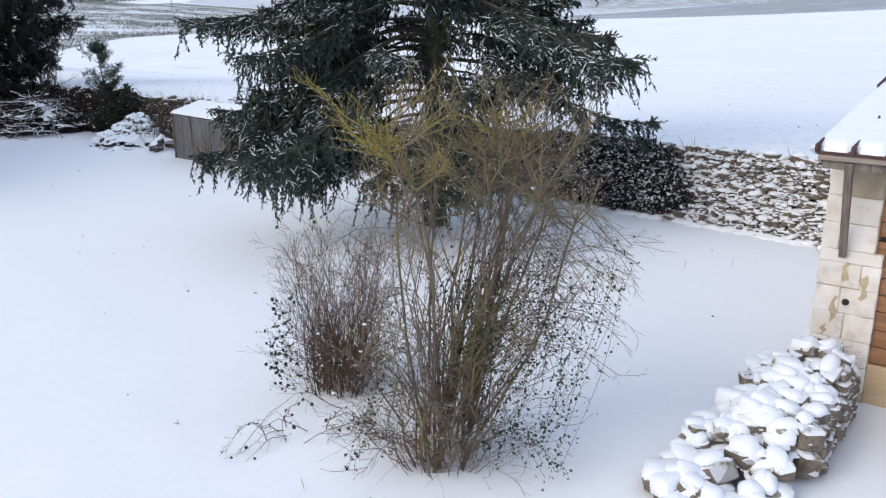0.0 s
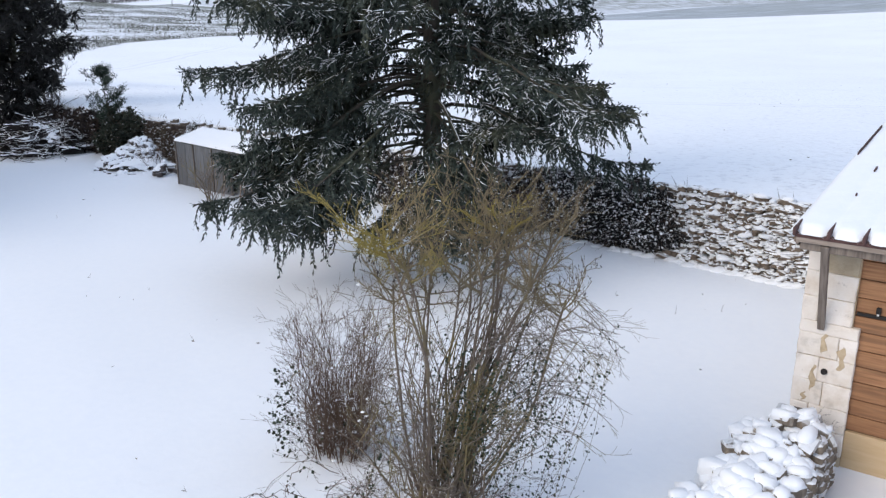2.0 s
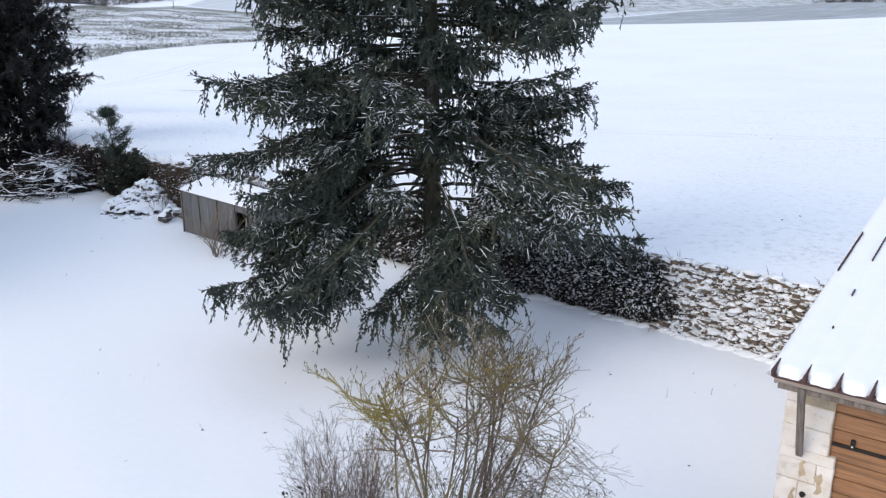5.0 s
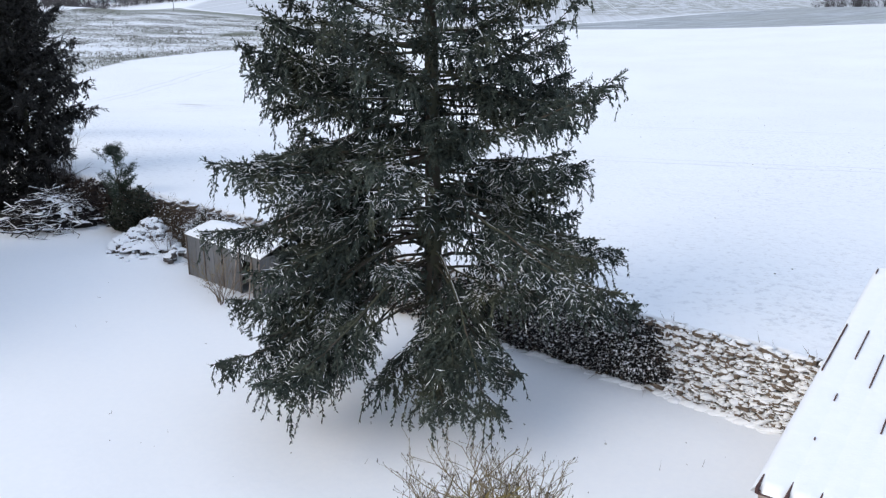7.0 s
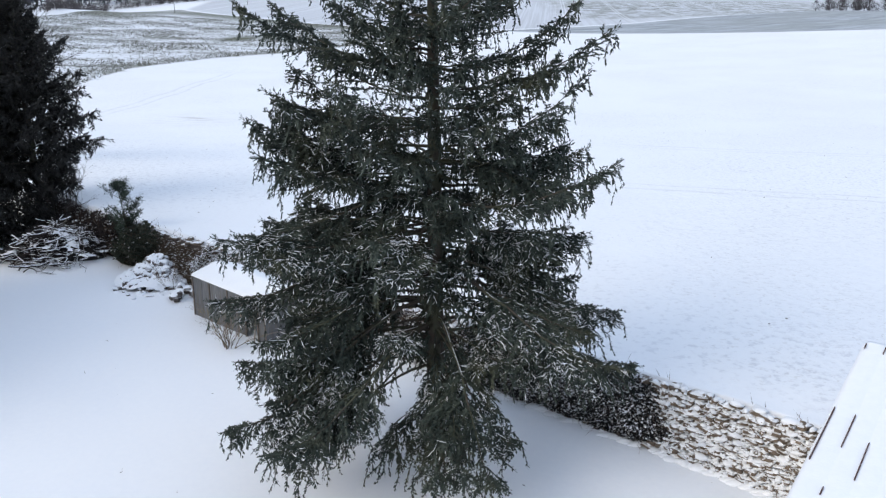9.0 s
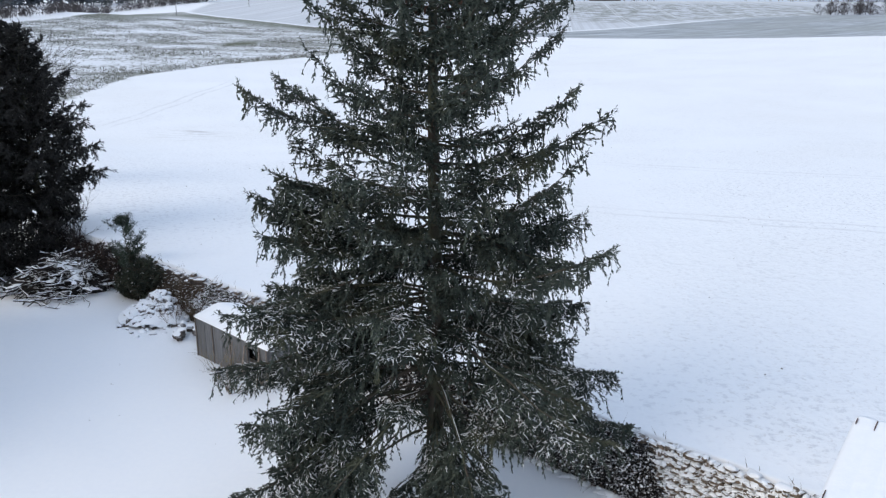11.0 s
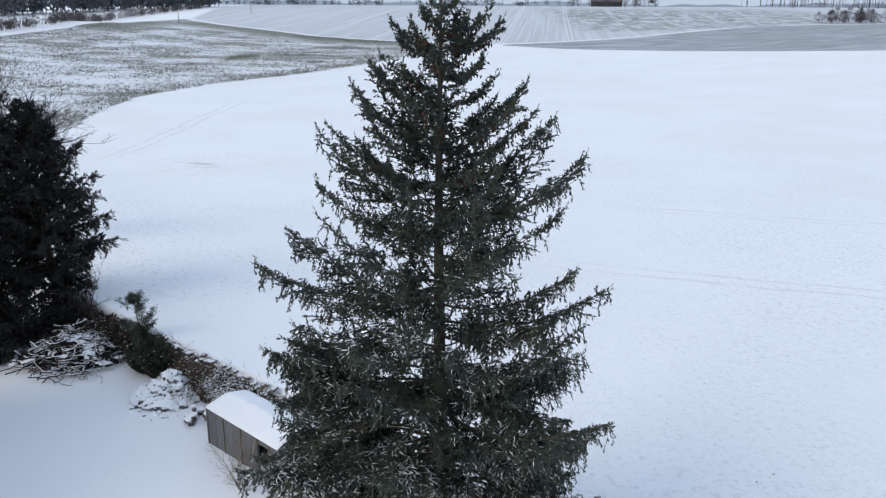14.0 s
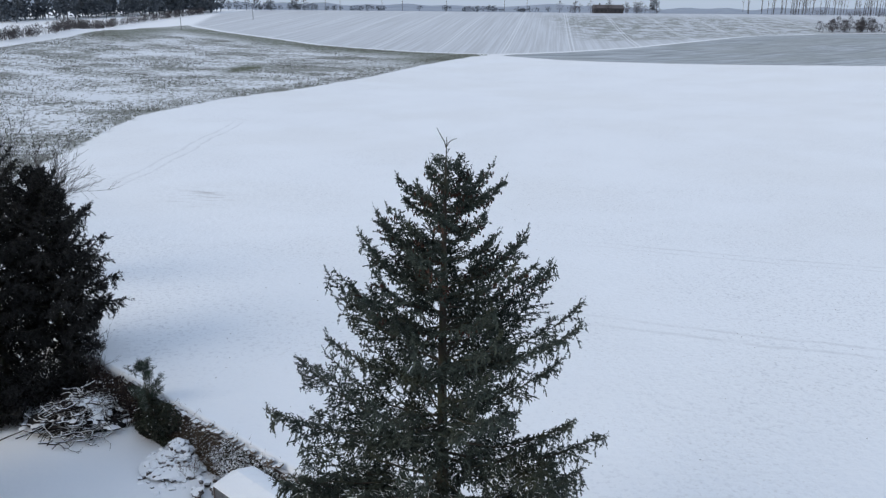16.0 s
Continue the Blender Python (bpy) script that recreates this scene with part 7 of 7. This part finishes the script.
def far_row(name, label, pts, count, h, w, mat, seed, n=50, leaf=1.0, category="woods", pointed=0.0, scatter=4.0, stem=True):
    g = np.random.default_rng(seed)
    pts = np.array(pts, float)
    seg = np.concatenate([[0], np.cumsum(np.linalg.norm(np.diff(pts, axis=0), axis=1))])
    b = Bag()
    for i in range(count):
        u = g.uniform(0, seg[-1])
        x, y = np.interp(u, seg, pts[:, 0]) + g.normal() * scatter, np.interp(u, seg, pts[:, 1]) + g.normal() * scatter
        z = float(ground_level(np.array(x), np.array(y)))
        hh = h * g.uniform(0.6, 1.15)
        clumps(b, x, y, z, hh, w * g.uniform(0.7, 1.2), g, n, leaf, g.random() < pointed, mat is M["farbrush"])
        if stem:
            b.spindles(np.array([[x, y, z - 0.5]]), np.array([[0, 0, hh * 0.95]]), np.array([w * 0.06]), 0.1)
    return tagged(new(name, b.mesh(name, mat)), label, category, kind="stuff")


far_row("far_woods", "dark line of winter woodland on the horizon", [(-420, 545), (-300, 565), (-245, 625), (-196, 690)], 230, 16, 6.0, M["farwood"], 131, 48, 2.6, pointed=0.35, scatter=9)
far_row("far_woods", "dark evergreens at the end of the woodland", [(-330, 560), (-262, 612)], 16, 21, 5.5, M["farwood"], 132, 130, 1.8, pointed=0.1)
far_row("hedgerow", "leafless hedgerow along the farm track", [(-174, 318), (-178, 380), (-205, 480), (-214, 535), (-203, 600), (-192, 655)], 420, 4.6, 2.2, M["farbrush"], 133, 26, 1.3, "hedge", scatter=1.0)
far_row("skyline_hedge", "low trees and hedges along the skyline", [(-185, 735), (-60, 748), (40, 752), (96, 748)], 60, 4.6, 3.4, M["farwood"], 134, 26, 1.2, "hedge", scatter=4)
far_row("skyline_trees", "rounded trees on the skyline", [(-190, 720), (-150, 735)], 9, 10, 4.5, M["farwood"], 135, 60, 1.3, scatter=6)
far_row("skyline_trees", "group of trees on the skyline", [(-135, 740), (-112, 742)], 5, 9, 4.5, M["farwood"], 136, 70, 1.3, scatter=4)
far_row("farm_trees", "bare trees round the farmhouse", [(98, 735), (128, 732), (178, 732)], 24, 10, 3.6, M["farbrush"], 137, 60, 1.2, scatter=5)
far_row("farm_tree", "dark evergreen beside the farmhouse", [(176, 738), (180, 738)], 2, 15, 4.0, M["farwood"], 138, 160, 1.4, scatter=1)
far_row("ridge_trees", "low brush beneath the trees on the ridge", [(300, 735), (360, 722), (440, 690)], 60, 4.5, 3.0, M["farbrush"], 139, 40, 1.0, scatter=5)
far_row("field_thicket", "leafless thicket at the field's corner", [(236, 540), (262, 543), (300, 548)], 30, 8.5, 4.2, M["farbrush"], 140, 130, 1.1, "thicket", scatter=3)
far_row("field_thicket", "brushwood along the ditch", [(236, 536), (340, 548)], 30, 3.2, 2.6, M["farbrush"], 141, 60, 0.7, "thicket", scatter=2)


def ridge_wood():
    """A stand of tall bare trunks: each a stem with steep thin branches."""
    g = np.random.default_rng(142)
    b = Bag()
    n = 150
    x = np.concatenate([g.uniform(278, 432, n - 26), g.uniform(432, 470, 20), [262, 264, 266, 268, 360, 372]])
    y = 742 - (x - 272) * 0.27 + g.uniform(-6, 22, n)
    z = ground_level(x, y)
    h = g.uniform(15, 24, n)
    lean = g.normal(size=(n, 2)) * 0.5
    foot = np.stack([x, y, z - 0.3], -1)
    way = np.stack([lean[:, 0], lean[:, 1], h], -1)
    b.spindles(foot, way, g.uniform(0.14, 0.30, n), 0.12, 4)
    k = 12
    f = g.uniform(0.35, 0.95, (n, k))
    base = (foot[:, None] + way[:, None] * f[..., None]).reshape(-1, 3)
    a = g.uniform(0, 6.28, n * k)
    d = np.stack([np.cos(a) * 0.5, np.sin(a) * 0.5, np.full(n * k, 0.9)], -1) * (np.repeat(h, k) * 0.24 * (1.25 - f.ravel()))[:, None] * g.uniform(0.6, 1.3, (n * k, 1))
    b.spindles(base, d, np.full(n * k, 0.075), 0.15)
    tagged(new("ridge_wood", b.mesh("ridge_wood", M["fartree"])), "stand of tall leafless trees along the ridge", "woods", kind="stuff")


ridge_wood()


def farmhouse():
    x, y = 138.0, 742.0
    z0 = float(ground_level(np.array(x), np.array(y))) - 0.3
    house = empty("farmhouse", x, y, z0, "long brick farmhouse on the far ridge", "house", rz=4)
    part("wall", box(-13, -4, 0, 13, 4, 4.4, 0.05), M["wall_paint"], house, "brown brick walls")
    bm = bmesh.new()
    pts = [(-13.5, -4.6, 4.3), (13.5, -4.6, 4.3), (13.5, 4.6, 4.3), (-13.5, 4.6, 4.3), (-13.5, 0, 7.4), (13.5, 0, 7.4)]
    vs = [bm.verts.new(p) for p in pts]
    for f in ((0, 1, 5, 4), (2, 3, 4, 5), (0, 4, 3), (1, 2, 5), (0, 3, 2, 1)):
        bm.faces.new([vs[i] for i in f])
    roof = part("roof", bm, M["far_roof"], house, "grey roof dusted with snow")
    part("chimney", box(-8, -0.5, 6.4, -6.9, 0.5, 8.6, 0.03), M["wall_paint"], roof)
    for i in range(6):
        part("window", box(-11 + i * 4.0, -4.08, 1.4, -9.6 + i * 4.0, -3.96, 3.0, 0.02), M["glass"], house)


farmhouse()


def pole(x, y, h, label):
    z0 = float(ground_level(np.array(x), np.array(y)))
    ob = empty("utility_pole", x, y, z0, label, "pole", "poles along the track")
    b = Bag()
    b.tubes(np.array([[[0, 0, -0.5], [0, 0, h * 0.5], [0, 0, h]]]), np.array([[0.17, 0.15, 0.12]]), 8)
    child("mast", b.mesh("mast", M["fartree"], True), ob)
    part("crossarm", box(-0.8, -0.08, h - 0.5, 0.8, 0.08, h - 0.35, 0.02), M["fartree"], ob)


for px, py in ((-172, 316), (-190, 430), (-160, 500), (-140, 600)):
    pole(px, py, 8.5, "wooden utility pole beside the snowy field")
for px in (-110, -97, -60, -42, -3, 48, 68):
    pole(px, 748, 15.0, "tall utility pole on the skyline")


def far_hills():
    g = np.random.default_rng(151)
    b = Bag()
    for dist, h, base in ((1900, 22, 6), (2700, 40, 8)):
        n = 240
        a = np.linspace(-1.2, 1.2, n)
        top = base + h * (0.5 + 0.5 * waves(a * 900 + dist, a * 0, 260, int(dist)) + 0.25 * waves(a * 900, a * 0, 70, int(dist) + 1))
        top = np.where(a < -0.1, top + 14 * ease(-0.1, -0.5, a), top)
        rows = []
        for k, (dd, f) in enumerate(((0, -0.3), (60, 0.6), (160, 1.0), (700, 0.2))):
            rows.append(np.stack([np.sin(a) * (dist + dd), np.cos(a) * (dist + dd), np.where(f < 0, -30, top * f)], -1))
        V = np.stack(rows, 1)
        idx = np.arange(n * 4).reshape(n, 4)
        b.add(V, None, np.stack([idx[:-1, :-1], idx[:-1, 1:], idx[1:, 1:], idx[1:, :-1]], -1).reshape(-1, 4))
    tagged(new("backdrop", b.mesh("backdrop", M["hills"], True)), "hills far beyond the fields, blue haze put into their colour", "hills", kind="structure")


far_hills()


# ---------- small litter on the snow ----------
def stubble_tufts():
    g = np.random.default_rng(171)
    n = 260000
    x, y = g.uniform(-170, 20, n), g.uniform(95, 420, n)
    edge = inside(STUBBLE, x, y)
    patch = waves(x * 0.5, y, 26, 31) + 0.8 * waves(x * 0.5, y, 9, 32) + 0.5 * waves(x, y, 60, 33)
    rim = (edge > 0) & (edge < 9)
    keep = (edge > 0) & (g.random(n) < np.clip(0.20 + 0.60 * patch, 0.03, 0.8) + 0.30 * rim) & (g.random(n) < np.clip(260 / y, 0.4, 1))
    x, y = x[keep][:62000], y[keep][:62000]
    k = len(x)
    p = np.stack([x, y, ground_level(x, y) - 0.02], -1)
    d = np.stack([g.normal(0, 0.12, k), g.normal(0, 0.12, k), g.uniform(0.16, 0.5, k)], -1)
    b = Bag()
    b.leaves(p, d, g.uniform(0.05, 0.14, k))
    tagged(new("stubble", b.mesh("stubble", M["straw"])), "straw-coloured stubble tufts standing out of thin snow", "stubble", kind="stuff")


stubble_tufts()


def litter():
    g = np.random.default_rng(161)
    b = Bag()
    spots = []
    for lo_x, hi_x, lo_y, hi_y, n in ((-7, 7, 7.5, 20, 40), (-14, 4, 14, 32, 34), (6, 9.5, 16, 20, 12)):
        spots.append(np.stack([g.uniform(lo_x, hi_x, n), g.uniform(lo_y, hi_y, n)], -1))
    s = np.concatenate(spots)
    z = ground_level(s[:, 0], s[:, 1])
    p = np.concatenate([s, z[:, None] + 0.02], 1)
    d = np.stack([g.normal(0, 0.05, len(p)), g.normal(0, 0.05, len(p)), g.uniform(0.0, 0.03, len(p))], -1)
    b.leaves(p, d, np.full(len(p), 0.016))
    t = g.random(len(p)) < 0.3
    b.spindles(p[t] - np.array([0, 0, 0.02]), np.stack([g.normal(0, 0.05, t.sum()), g.normal(0, 0.05, t.sum()), g.uniform(0.06, 0.28, t.sum())], -1), np.full(t.sum(), 0.005))
    # clods in the ploughed field
    n = 220
    a, q = g.uniform(-60, 60, n), 3 + 70 * g.random(n) ** 1.5
    x, y = from_wall(a, q)
    b.blobs(np.stack([x, y, ground_level(x, y) + 0.02], -1), g.uniform(0.02, 0.055, (n, 3)) * np.array([1, 1, 0.5]), PADS_LOW[0])
    tagged(new("litter", b.mesh("litter", M["brownleaf"])), "dead leaves, stalks and clods poking out of the snow", "litter", kind="stuff")


litter()
